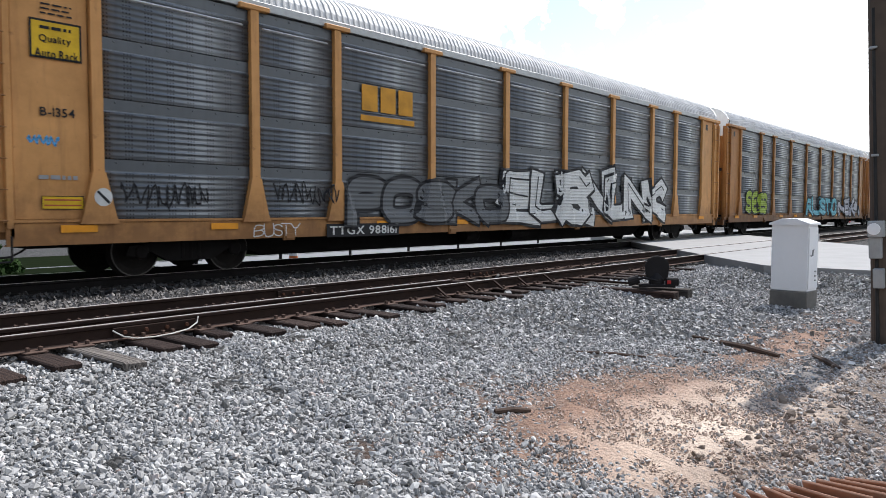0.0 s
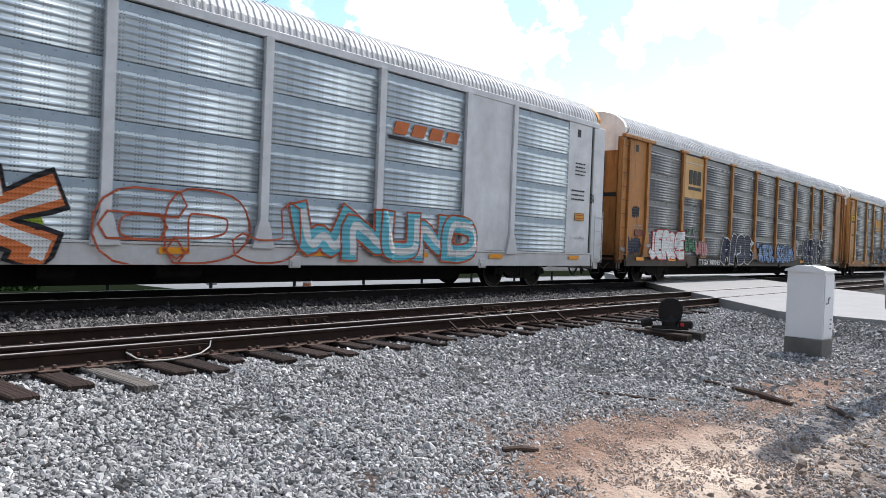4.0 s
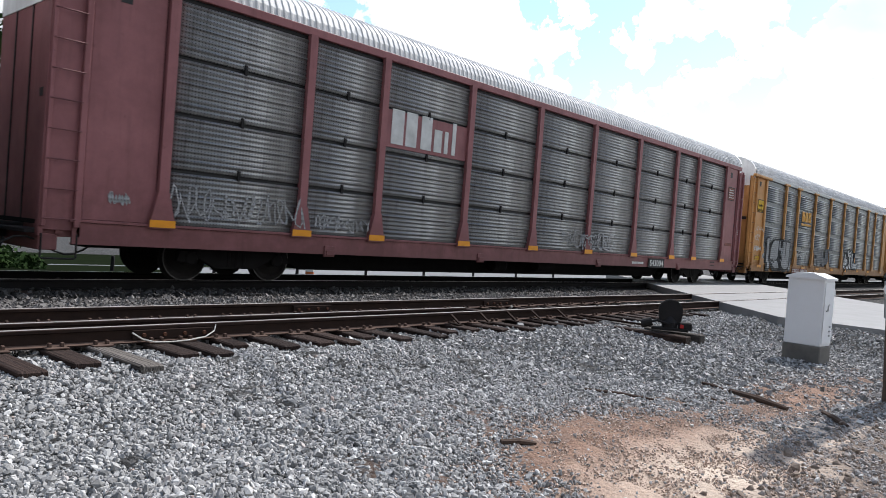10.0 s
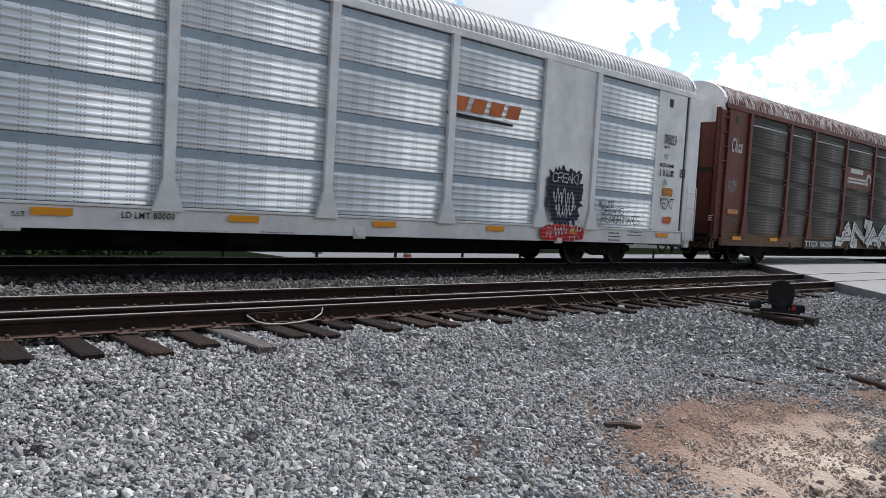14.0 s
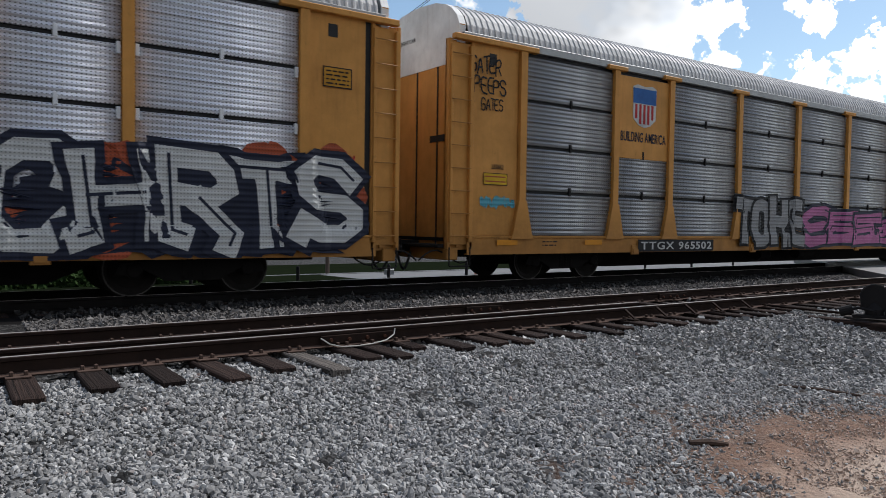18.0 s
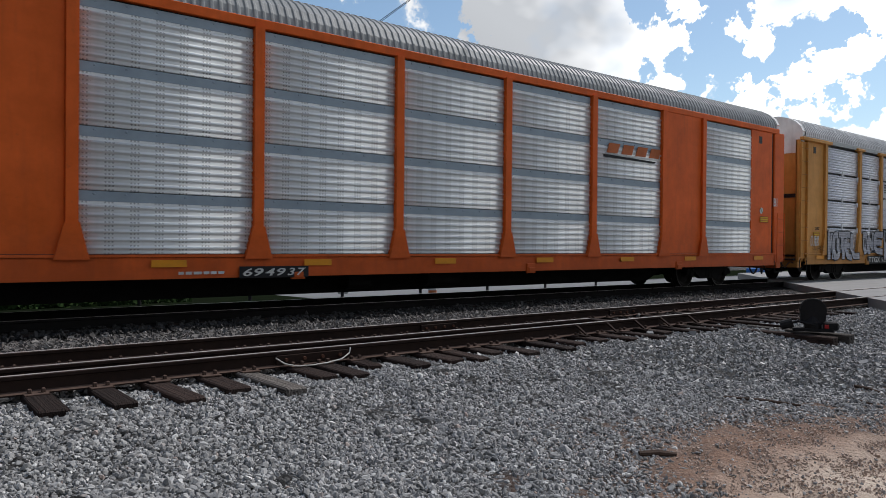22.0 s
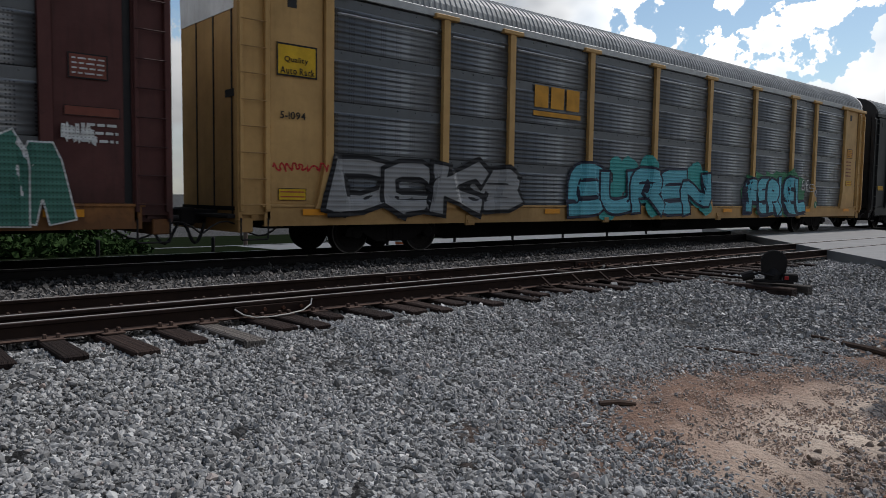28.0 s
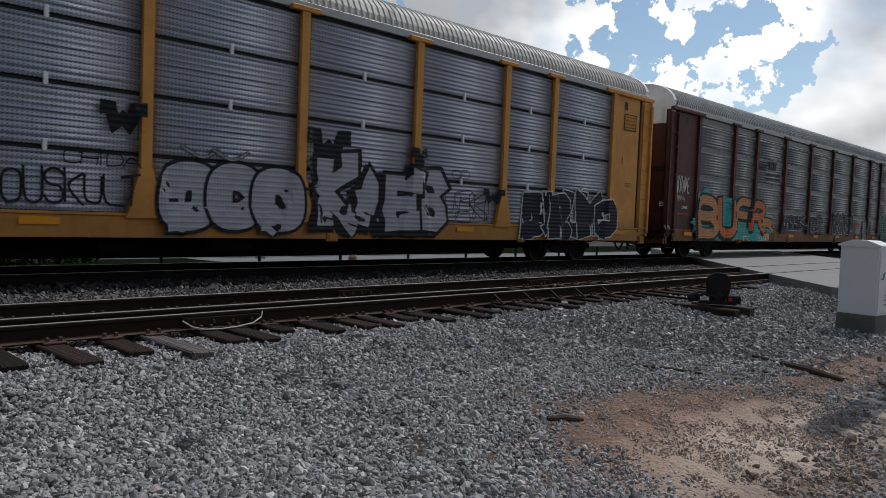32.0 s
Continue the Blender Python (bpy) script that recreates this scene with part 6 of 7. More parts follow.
scrawl(5, 4.90, 6.41, 0.98, 1.44, "pale", 8, 22)
scrawl(5, 13.79, 16.57, 1.07, 1.65, "pale", 10, 23)
spray(5, "NUMZ OLS", 14.14, 16.84, 1.04, 1.65, "", "pale", 0.0, 0.012, 1.3)
panel(5, 2, 2.95, 3.75, PINK, "faded red name panel")
emblem(5, 6.88, 9.06, 3.03, 3.78, "white", "letters", -0.002)
stencil(5, "543004", 19.32, 20.36, 0.64, 0.85, plate="black")
bars(5, 18.12, 18.92, 0.62, 0.83, 1, "white", -0.012)
plaque(5, 25.87, 26.52, 3.45, 3.99, "brown", "white framed data stencil", lines=0)
bars(5, 25.96, 26.43, 3.52, 3.92, 4, "white", -0.014)
plaque(5, 25.92, 26.61, 1.59, 1.71, "brown", "long white framed stencil", lines=0)
bars(5, 27.15, 27.32, 2.08, 2.30, 3, "white")
bars(5, 24.59, 25.03, 0.70, 0.95, 2, "black")
scrawl(5, 1.00, 1.35, 1.22, 1.47, "pale", 5, 24)
stencil(6, "China", 0.81, 1.48, 3.47, 3.92, "white", shear=0.3)
scrawl(6, 0.80, 1.32, 2.14, 2.83, "pale", 8, 31, 0.007)
panel(6, 3, 2.95, 3.75, BROWN, "red-brown name panel")
emblem(6, 9.81, 12.27, 3.09, 3.73, "white", "rail_mark", -0.002)
emblem(6, 23.56, 25.41, 2.94, 3.45, "white", "rail_mark", -0.002)
panel(6, 8, 2.62, 3.1, BROWN, "red-brown name panel")
stencil(6, "TTGX 160050", 6.39, 8.79, 0.62, 0.85, plate="black")
spray(6, "ANAA", 9.50, 14.73, 0.62, 1.77, "white", "black", 0.07, 0.03, 1.3)
bars(6, -0.23, -0.01, 1.32, 1.52, 3, "white")
plaque(6, 0.84, 1.52, 1.58, 1.74, "tan", "long cream stencil", lines=0)
scrawl(6, 0.88, 1.52, 1.24, 1.53, "faint", 6, 33, 0.006)
stencil(6, "X", 24.90, 25.28, 1.21, 1.58, "white")
plaque(6, 25.83, 26.38, 2.86, 3.25, "brown", "white framed data stencil", lines=0)
bars(6, 25.88, 26.32, 2.91, 3.20, 4, "white", -0.014)
bars(6, 26.01, 26.25, 2.31, 2.57, 3, "white")
plaque(6, 25.82, 26.51, 1.78, 1.94, "tan", "cream stencil", lines=0)
bars(6, 24.58, 25.17, 0.62, 0.95, 3, "white", -0.012)
bars(6, 18.62, 19.61, 0.62, 0.88, 1, "rust", -0.012)
patch(7, 21.0, 22.3, 1.0, 2.35, "navy", 5, 0.13, -0.01)
patch(7, 20.85, 22.4, 0.61, 1.0, "red", 6, 0.05, -0.04)
spray(7, "CREAK!", 21.2, 22.15, 1.98, 2.25, "", "white", 0.0, 0.015, 1.2)
spray(7, "K", 21.02, 21.18, 1.12, 1.28, "", "white", 0.0, 0.015)
spray(7, "O", 21.02, 21.18, 0.9, 1.08, "", "white", 0.0, 0.015)
spray(7, "R", 21.02, 21.18, 0.68, 0.86, "", "white", 0.0, 0.015)
scrawl(7, 21.25, 22.1, 1.3, 1.95, "white", 5, 44, 0.014, -0.014)
scrawl(7, 21.35, 22.0, 1.1, 1.6, "white", 4, 45, 0.014, -0.014)
scrawl(7, 21.3, 21.8, 0.66, 1.05, "white", 3, 46, 0.012, -0.045)
spray(7, "9/18", 21.86, 22.30, 0.83, 1.13, "", "white", 0.0, 0.012)
spray(7, "MD", 21.91, 22.24, 0.62, 0.77, "", "white", 0.0, 0.012)
spray(7, "ALL MY", 22.98, 23.63, 1.49, 1.69, "", "black", 0.012, 0.012, 0.4)
spray(7, "DREAMS", 23.13, 24.02, 1.32, 1.51, "", "black", 0.012, 0.012, 0.4)
spray(7, "ARE NIGHTMARES...", 23.02, 24.94, 1.09, 1.32, "", "black", 0.012, 0.012, 0.4)
spray(7, "VEXT", 25.56, 26.39, 1.57, 1.90, "", "black", 0.01, 0.02, 1.4)
scrawl(7, 25.92, 26.29, 1.18, 1.34, "orange", 6, 41, 0.05)
stencil(7, "BI", 26.61, 26.87, 2.49, 2.72, "black")
stencil(7, "EXH 19-0 W 4-7", 25.71, 26.30, 3.52, 3.62, "black")
stencil(7, "EXW 10-8 H 4-10", 25.71, 26.34, 3.43, 3.53, "black")
stencil(7, "EW 9-10 H 16-8", 25.72, 26.27, 3.34, 3.43, "black")
stencil(7, "IW 9-1", 25.73, 25.98, 3.22, 3.31, "black")
bars(7, 25.75, 25.98, 2.93, 3.08, 3)
stencil(7, "AAR DECK CLEARANCE", 25.57, 26.27, 2.72, 2.82, "black")
stencil(7, "A   90  1 / 2  MIN", 25.59, 26.28, 2.55, 2.65, "black")
stencil(7, "B   93 15/16 MIN", 25.60, 26.29, 2.46, 2.55, "black")
sticker(7, 25.90, 2.29, 0.1, "white", "green", -0.006)
plaque(7, 25.79, 26.28, 1.93, 2.15, "gold", "orange excess height sticker")
spray(7, "PEER", 1.64, 6.56, 0.62, 2.15, "steel", "navy", 0.07, 0.035, 1.2, "blush", rings=True)
stencil(7, "301720", 8.38, 9.47, 0.62, 0.72, "black")
bars(7, 7.49, 8.25, 0.62, 0.70, 1, "black")
emblem(7, 17.82, 20.06, 3.10, 3.56, "orange", "wedge")
stencil(7, "LD LMT 80000", 11.53, 12.34, 0.78, 0.88, "black")
stencil(7, "PLATE", 10.09, 10.26, 0.76, 0.83, "black")
stencil(7, "29820", 1.05, 1.49, 2.28, 2.41, "black")
bars(7, 1.05, 1.46, 2.43, 2.54, 1)
bars(7, 1.00, 1.47, 2.63, 3.26, 6, "grey")
plaque(7, 0.97, 1.49, 1.24, 1.42, "gold", "orange excess height sticker")
bars(7, 23.50, 23.99, 0.62, 0.89, 3)
bars(7, 24.32, 24.92, 0.77, 0.93, 2)
stencil(7, "RELEASE ROD", 12.73, 13.26, 0.62, 0.63, "black")
stencil(7, "RETAINING VALVE", 13.80, 14.44, 0.62, 0.64, "black")
spray(8, "WE ARE", 23.10, 23.89, 1.34, 1.54, "", "black", 0.012, 0.012, 0.4)
spray(8, "STILL HERE!", 23.18, 24.43, 1.15, 1.35, "", "black", 0.012, 0.012, 0.4)
spray(8, "O8", 21.60, 22.20, 0.67, 1.72, "navy", "teal", 0.14, 0.06, 1.5)
scrawl(8, 22.62, 24.10, 1.10, 1.59, "teal", 6, 51, 0.05)
panel(8, 1, 2.78, 4.66, YEL3, "yellow name panel")
shield(8, 5.24, 6.08, 3.52, 4.51, -0.002)
stencil(8, "BUILDING AMERICA", 4.84, 6.45, 3.17, 3.40, "navy", y=-0.003)
spray(8, "TOHE", 9.33, 12.69, 0.62, 2.20, "pale", "black", 0.05, 0.06, 1.0)
spray(8, "SEEKS", 12.85, 20.17, 0.62, 1.94, "pink", "navy", 0.05, 0.055, 1.3)
stencil(8, "TTGX 965502", 5.56, 8.34, 0.66, 0.85, plate="black")
spray(8, "GATER", 0.52, 1.28, 4.15, 4.55, "", "black", 0.01, 0.02, 1.5)
spray(8, "PEEPS", 0.60, 1.41, 3.75, 4.15, "", "black", 0.01, 0.02, 1.5)
spray(8, "GATES", 0.79, 1.34, 3.44, 3.74, "", "black", 0.01, 0.02, 1.3)
scrawl(8, 0.80, 1.62, 1.51, 1.79, "aqua", 9, 52, 0.035)
stencil(8, "L52662", 1.08, 1.39, 2.31, 2.41, "black")
plaque(8, 0.88, 1.49, 1.99, 2.23, "signal", "yellow excess height sticker")
bars(8, 2.49, 2.93, 0.74, 0.89, 2)
bars(8, 25.87, 26.21, 3.82, 4.12, 4)
plaque(8, 25.85, 26.38, 2.84, 3.25, "gold", "framed data stencil", lines=0)
bars(8, 25.89, 26.34, 2.88, 3.21, 4, "black", -0.014)
plaque(8, 25.84, 26.45, 2.00, 2.21, "signal", "yellow excess height sticker")
bars(8, 24.72, 25.14, 0.68, 0.92, 2, "black")
stencil(8, "L 52662", 26.03, 26.34, 2.29, 2.40, "black")
spray(9, "8", 15.64, 16.67, 0.62, 2.15, "blue", "black", 0.05, 0.07, 0.4)
spray(9, "i", 16.65, 17.20, 0.74, 2.08, "blue", "black", 0.05, 0.07, 0.4)
spray(9, "C", 17.14, 18.59, 0.62, 2.04, "red", "black", 0.05, 0.07, 0.4)
spray(9, "k", 18.29, 19.21, 0.62, 2.14, "blue", "black", 0.05, 0.07, 0.4)
spray(9, "n", 18.78, 19.99, 0.74, 1.98, "pale", "black", 0.05, 0.07, 0.4)
spray(9, "OLIEL", 19.85, 20.91, 1.48, 1.79, "", "black", 0.0, 0.012, 1.2)
spray(9, "ASE", 19.06, 19.67, 0.62, 0.81, "", "navy", 0.0, 0.012, 1.2)
patch(9, 21.2, 26.5, 0.62, 2.1, "navy", 9, 0.14, -0.0345)
spray(9, "CHRTS", 21.00, 26.62, 0.62, 2.42, "white", "navy", 0.03, 0.07, 1.3, "rust")
spray(9, "KRT", 15.23, 15.60, 0.62, 0.89, "", "black", 0.0, 0.012)
spray(9, "HOTEL", 1.97, 4.46, 0.71, 1.80, "lilac", "black", 0.1, 0.025, 0.6, style="round")
spray(9, "ONE", 4.88, 6.52, 0.90, 1.86, "lilac", "black", 0.1, 0.025, 0.6, style="round")
spray(9, "HOTEL", 6.82, 9.45, 0.66, 1.91, "lilac", "black", 0.1, 0.025, 0.6, style="round")
spray(9, "HOTEL", 9.76, 12.40, 0.70, 1.96, "lilac", "black", 0.1, 0.025, 0.6, style="round")
scrawl(9, 12.51, 14.25, 0.87, 1.96, "black", 5, 61, 0.014)
panel(9, 2, 2.72, 3.55, WHITE, "white name panel")
emblem(9, 6.97, 9.29, 3.22, 3.69, "black", "stripes", -0.002)
bars(9, 6.87, 9.16, 2.98, 3.19, 1, "black", -0.004)
stencil(9, "TTGX 963060", 5.46, 7.80, 0.63, 0.83, plate="black")
stencil(9, "29817", 1.16, 1.47, 1.77, 1.87, "black")
plaque(9, 1.05, 1.47, 1.52, 1.70, "signal", "yellow excess height sticker")
spray(9, "Clour", 0.84, 1.40, 1.21, 1.58, "", "white", 0.01, 0.02)
spray(9, "DIJRZ", 0.99, 1.63, 1.07, 1.25, "", "black", 0.0, 0.012, 1.3)
plaque(9, 25.93, 26.48, 3.51, 3.86, "gold", "framed data stencil", lines=0)
bars(9, 25.98, 26.42, 3.54, 3.82, 4, "black", -0.014)
scrawl(9, 25.87, 26.57, 2.06, 2.40, "red", 6, 62)
plaque(9, 26.02, 26.39, 1.60, 1.75, "signal", "yellow excess height sticker")
stencil(10, "694937", 9.18, 10.36, 0.62, 0.75, "white", plate="black", shear=0.25)
bars(10, 8.15, 8.93, 0.62, 0.75, 1, "white", -0.012)
emblem(10, 18.43, 20.87, 3.33, 3.71, "orange", "wedge")
stencil(10, "26698", 1.28, 1.66, 2.27, 2.39, "black")
bars(10, 1.29, 1.66, 2.41, 2.52, 1)
plaque(10, 1.21, 1.71, 1.23, 1.40, "signal", "yellow excess height sticker")
bars(10, 1.20, 1.66, 2.77, 3.26, 5, "brown")
stencil(10, "BI", 26.82, 27.09, 2.46, 2.72, "white")
sticker(10, 26.09, 2.30, 0.1, "white", "green", -0.006)
plaque(10, 26.01, 26.50, 1.94, 2.12, "signal", "yellow excess height sticker")
emblem(11, 4.79, 6.21, 3.16, 3.76, "white", "worm", -0.008)
panel(11, 1, 2.95, 3.95, BLACK, "black name panel")
spray(11, "DYNIE", 5.39, 9.01, 0.62, 2.17, "hollow", "pale", 0.06, 0.0, 1.2)
spray(11, "SMERG", 9.53, 12.39, 0.69, 2.05, "hollow", "pale", 0.06, 0.0, 1.2)
scrawl(11, 12.49, 13.65, 1.41, 1.89, "pale", 8, 71)
spray(11, "BH", 4.81, 5.35, 1.18, 1.57, "", "pale", 0.0, 0.012)
stencil(11, "712309", 18.74, 20.21, 0.70, 0.87, "white")
bars(11, 18.05, 18.66, 0.73, 0.89, 1, "white", -0.006)
plaque(11, 0.80, 1.42, 1.67, 1.88, "signal", "yellow excess height sticker")
bars(11, 3.87, 5.04, 0.75, 0.90, 2, "pale")
bars(11, 7.57, 8.16, 0.75, 1.00, 2, "pale")
bars(11, 26.02, 26.59, 2.84, 3.27, 1, "pale")
plaque(11, 26.05, 26.68, 1.59, 1.83, "signal", "yellow excess height sticker")
bars(11, 26.17, 26.46, 2.61, 2.72, 1, "white")
patch(12, 17.7, 22.0, 0.75, 2.1, "green", 12, 0.14, -0.0335)
spray(12, "FERIEL", 17.55, 21.9, 0.62, 2.07, "aqua", "navy", 0.09, 0.045, 1.0, "green", shade="navy")
spray(12, "EIE", 21.79, 22.27, 1.53, 1.94, "", "white", 0.0, 0.012, 1.3)
spray(12, "TES", 21.90, 22.57, 1.50, 1.80, "", "white", 0.0, 0.012, 1.3)
spray(12, "DOKS", 1.96, 6.69, 0.70, 1.98, "pale", "black", 0.05, 0.055, 1.2)
spray(12, "BUREN", 8.73, 15.08, 0.63, 2.09, "aqua", "navy", 0.07, 0.04, 1.0, "teal")
emblem(12, 7.27, 8.99, 3.05, 3.75, "gold", "blocks")
plaque(12, 0.73, 1.53, 3.19, 3.75, "signal", "yellow quality sign", lines=0)
stencil(12, "Quality", 0.87, 1.35, 3.41, 3.53, "black", y=-0.012)
stencil(12, "Auto Rack", 0.79, 1.48, 3.23, 3.35, "black", y=-0.012)
stencil(12, "5-1094", 0.79, 1.31, 2.46, 2.59, "black")
plaque(12, 0.76, 1.31, 1.05, 1.26, "signal", "yellow excess height sticker")
scrawl(12, 0.67, 1.73, 1.52, 1.75, "red", 6, 81)
sticker(12, 22.84, 1.05, 0.13, "green", "white")
sticker(12, 22.84, 1.46, 0.13, "pale", "black")
bars(12, 18.94, 20.09, 0.62, 0.88, 1, "rust", -0.012)
plaque(12, 25.78, 26.33, 2.88, 3.25, "gold", "framed data stencil", lines=0)
bars(12, 25.84, 26.27, 2.92, 3.21, 4, "brown", -0.014)
plaque(12, 25.79, 26.37, 1.80, 2.00, "signal", "yellow excess height sticker")
bars(12, 25.75, 26.26, 2.12, 2.81, 5, "brown")
bars(12, 21.58, 22.20, 0.62, 0.87, 2, "black", -0.012)
patch(13, 1.95, 8.3, 0.62, 2.1, "teal", 13, 0.12, -0.0335)
spray(13, "B", 2.05, 3.75, 0.62, 2.3, "tan", "black", 0.045, 0.035, 0.8, "teal", shade="black", overlap=0.04)
spray(13, "U", 3.7, 5.15, 0.62, 2.3, "orange", "black", 0.045, 0.035, 0.8, "", shade="black", overlap=0.04)
spray(13, "F", 5.1, 6.5, 0.86, 2.28, "tan", "black", 0.045, 0.035, 0.8, "", shade="black", overlap=0.04)
spray(13, "R", 6.35, 7.85, 0.86, 2.25, "orange", "black", 0.045, 0.035, 0.8, "", shade="black", overlap=0.04)
spray(13, "r", 7.75, 8.55, 0.9, 1.65, "tan", "black", 0.05, 0.05, 1.2)
emblem(13, 6.84, 8.73, 3.29, 3.73, "black", "stripes", 0.004)
bars(13, 7.67, 9.10, 2.96, 3.31, 2, "black", 0.004)
stencil(13, "982669", 6.93, 8.24, 0.62, 0.81, "white")
stencil(13, "TTGX", 5.76, 6.66, 0.62, 0.81, "white")
spray(13, "KRAVE", 0.69, 1.48, 2.13, 2.76, "", "white", 0.01, 0.022, 1.5)
stencil(13, "23965", 1.02, 1.42, 1.65, 1.75, "white")
plaque(13, 0.74, 1.49, 1.43, 1.54, "brown", "long white framed stencil", lines=0)
bars(13, -0.42, -0.15, 1.67, 1.84, 3, "white")
scrawl(13, -0.03, 0.28, 0.93, 1.15, "pale", 6, 91)
scrawl(13, 0.73, 1.23, 1.85, 2.15, "pale", 5, 92)
bubbles(13, "HESCUN", 15.55, 18.3, 0.91, 2.02, "char", "white", 0.03)
spray(13, "BRAIK", 9.58, 12.09, 1.12, 1.73, "navy", "grey", 0.06, 0.03, 1.4)
spray(13, "MAEK", 12.63, 14.34, 0.94, 1.73, "grey", "black", 0.08, 0.04, 1.4)
bubbles(13, "SEMA", 23.36, 25.92, 0.62, 2.13, "fern", "white", 0.022)
spray(13, "I", 20.20, 21.20, 0.62, 1.73, "pale", "pale", 0.15, 0.02)
spray(13, "USKO", 21.36, 22.72, 0.97, 1.50, "", "pale", 0.0, 0.012, 1.2)
scrawl(13, 18.96, 19.90, 1.26, 1.63, "red", 9, 93)
plaque(13, 26.00, 26.54, 2.77, 3.13, "brown", "white framed data stencil", lines=0)
bars(13, 26.05, 26.49, 2.81, 3.09, 4, "white", -0.014)
plaque(13, 25.94, 26.70, 2.24, 2.38, "brown", "long white framed stencil", lines=0)
bars(13, 26.16, 26.67, 1.83, 2.18, 3, "white")
scrawl(13, 25.90, 26.36, 1.79, 2.19, "white", 5, 94, 0.03)
bubbles(14, "OCO", 12.4, 14.90, 0.64, 1.97, "lilac", "black", 0.06)
spray(14, "vv", 12.77, 13.84, 1.85, 2.12, "pale", "black", 0.03, 0.03, 1.0)
spray(14, "KAES", 15.4, 18.7, 0.68, 2.2, "lilac", "black", 0.05, 0.07, 1.3, shade="black")
spray(14, "BIRUMO", 21.59, 25.41, 0.62, 1.98, "ink", "white", 0.22, 0.022, 1.7, overlap=0.3, puff=True)
spray(14, "OUSKULT", 10.10, 12.00, 1.06, 1.63, "", "black", 0.0, 0.02, 1.5)
spray(14, "CHIDA", 10.91, 11.99, 1.67, 1.90, "", "black", 0.0, 0.012)
spray(14, "USKI", 18.66, 20.30, 1.02, 1.75, "hollow", "black", 0.06, 0.0, 1.3)
spray(14, "OO", 18.94, 19.48, 1.95, 2.18, "", "black", 0.0, 0.012)
spray(14, "W", 11.53, 11.95, 2.18, 2.68, "black", "black", 0.1, 0.02, 1.5)
spray(14, "W", 15.26, 15.89, 2.01, 2.69, "black", "black", 0.1, 0.02, 1.5)
spray(14, "W", 17.74, 18.06, 2.07, 2.54, "black", "black", 0.1, 0.02, 1.5)
spray(14, "W", 20.13, 20.53, 1.44, 1.80, "black", "black", 0.1, 0.02, 1.5)
plaque(14, 25.91, 26.55, 3.79, 4.26, "gold", "framed data stencil", lines=0)
bars(14, 25.96, 26.51, 3.83, 4.22, 4, "brown", -0.014)
bars(14, 26.10, 26.42, 2.16, 2.30, 2, "brown")
bars(14, 25.87, 25.91, 2.60, 3.20, 1, "red")


# ---- beside the tracks ----
def ground_z(x, y):
    return float(ground_height(x, y))


def cabinet():
    c = thing("signal_cabinet", "white metal signal cabinet on a concrete plinth", "cabinet", pose(12.42, 3.16, ground_z(12.5, 3.5) - 0.03, 0, 0, -6))
    w, d = 0.4, 0.56
    part("plinth", Shape().cbox(-0.01, w + 0.01, -0.01, d + 0.01, 0, 0.3, 0.015), MAT["concrete"], c, "weathered concrete plinth")
    part("body", Shape().cbox(0, w, 0, d, 0.3, 1.38, 0.01), MAT["cabinet"], c)
    eave = [(-0.03, 1.34), (-0.03, 1.37), (d * 0.3, 1.44), (d * 0.7, 1.44), (d + 0.03, 1.37), (d + 0.03, 1.34)]
    part("lid", Shape().prism(eave, -0.035, w + 0.035, "x"), MAT["cabinet"], c, "shallow gabled white lid")
    door = part("door", Shape().cbox(0.02, w - 0.02, -0.014, -0.002, 0.34, 1.3, 0.004), MAT["cabinet"], c)
    part("handle", Shape().path([(0.07, -0.02, 0.86), (0.07, -0.05, 0.87), (0.07, -0.055, 0.95), (0.12, -0.05, 0.96)], 0.012), MAT["galv"], door, "bare metal handle")
    for z in (0.47, 0.54, 0.61):
        part("door_stud", Shape().cbox(0.25, 0.3, -0.03, -0.014, z - 0.012, z + 0.012, 0.004), MAT["galv"], door)
    for z in (0.5, 1.15):
        part("hinge", Shape().tube((w - 0.01, -0.016, z - 0.05), (w - 0.01, -0.016, z + 0.05), 0.01), MAT["cabinet"], door)


def pole():
    z = ground_z(10.6, 1.8)
    p = thing("utility_pole", "dark creosoted wooden utility pole", "utility pole", pose(10.5, 1.73, z - 0.3, -2.4, 0, 0))
    part("shaft", Shape().tube((0, 0, 0), (0, 0, 5.9), 0.17, 16, 0.15), MAT["pole"], p)
    part("conduit", Shape().tube((-0.16, 0.07, 0.3), (-0.13, 0.07, 4.4), 0.022), MAT["hose"], p, "black conduit pipe")
    for zz in (1.2, 2.6, 3.9):
        part("conduit_strap", Shape().cbox(-0.19, -0.08, 0.03, 0.11, zz, zz + 0.03, 0.004), MAT["galv"], p)
    b = part("meter_box", Shape().cbox(-0.25, -0.14, 0.0, 0.14, 1.36, 1.62, 0.012), MAT["galv"], p, "grey meter box")
    part("meter_glass", Shape().lathe([(0.0001, 0), (0.07, 0.005), (0.075, 0.05), (0.075, 0.09)], (-0.33, 0.07, 1.72), "x", 14), MAT["cabinet"], b, "pale round meter")
    part("bracket", Shape().cbox(-0.3, -0.14, -0.03, 0.14, 1.62, 1.82, 0.01), MAT["galv"], b)
    part("switch_box", Shape().cbox(-0.25, -0.14, -0.02, 0.1, 1.0, 1.24, 0.01), MAT["galv"], p, "grey switch box")


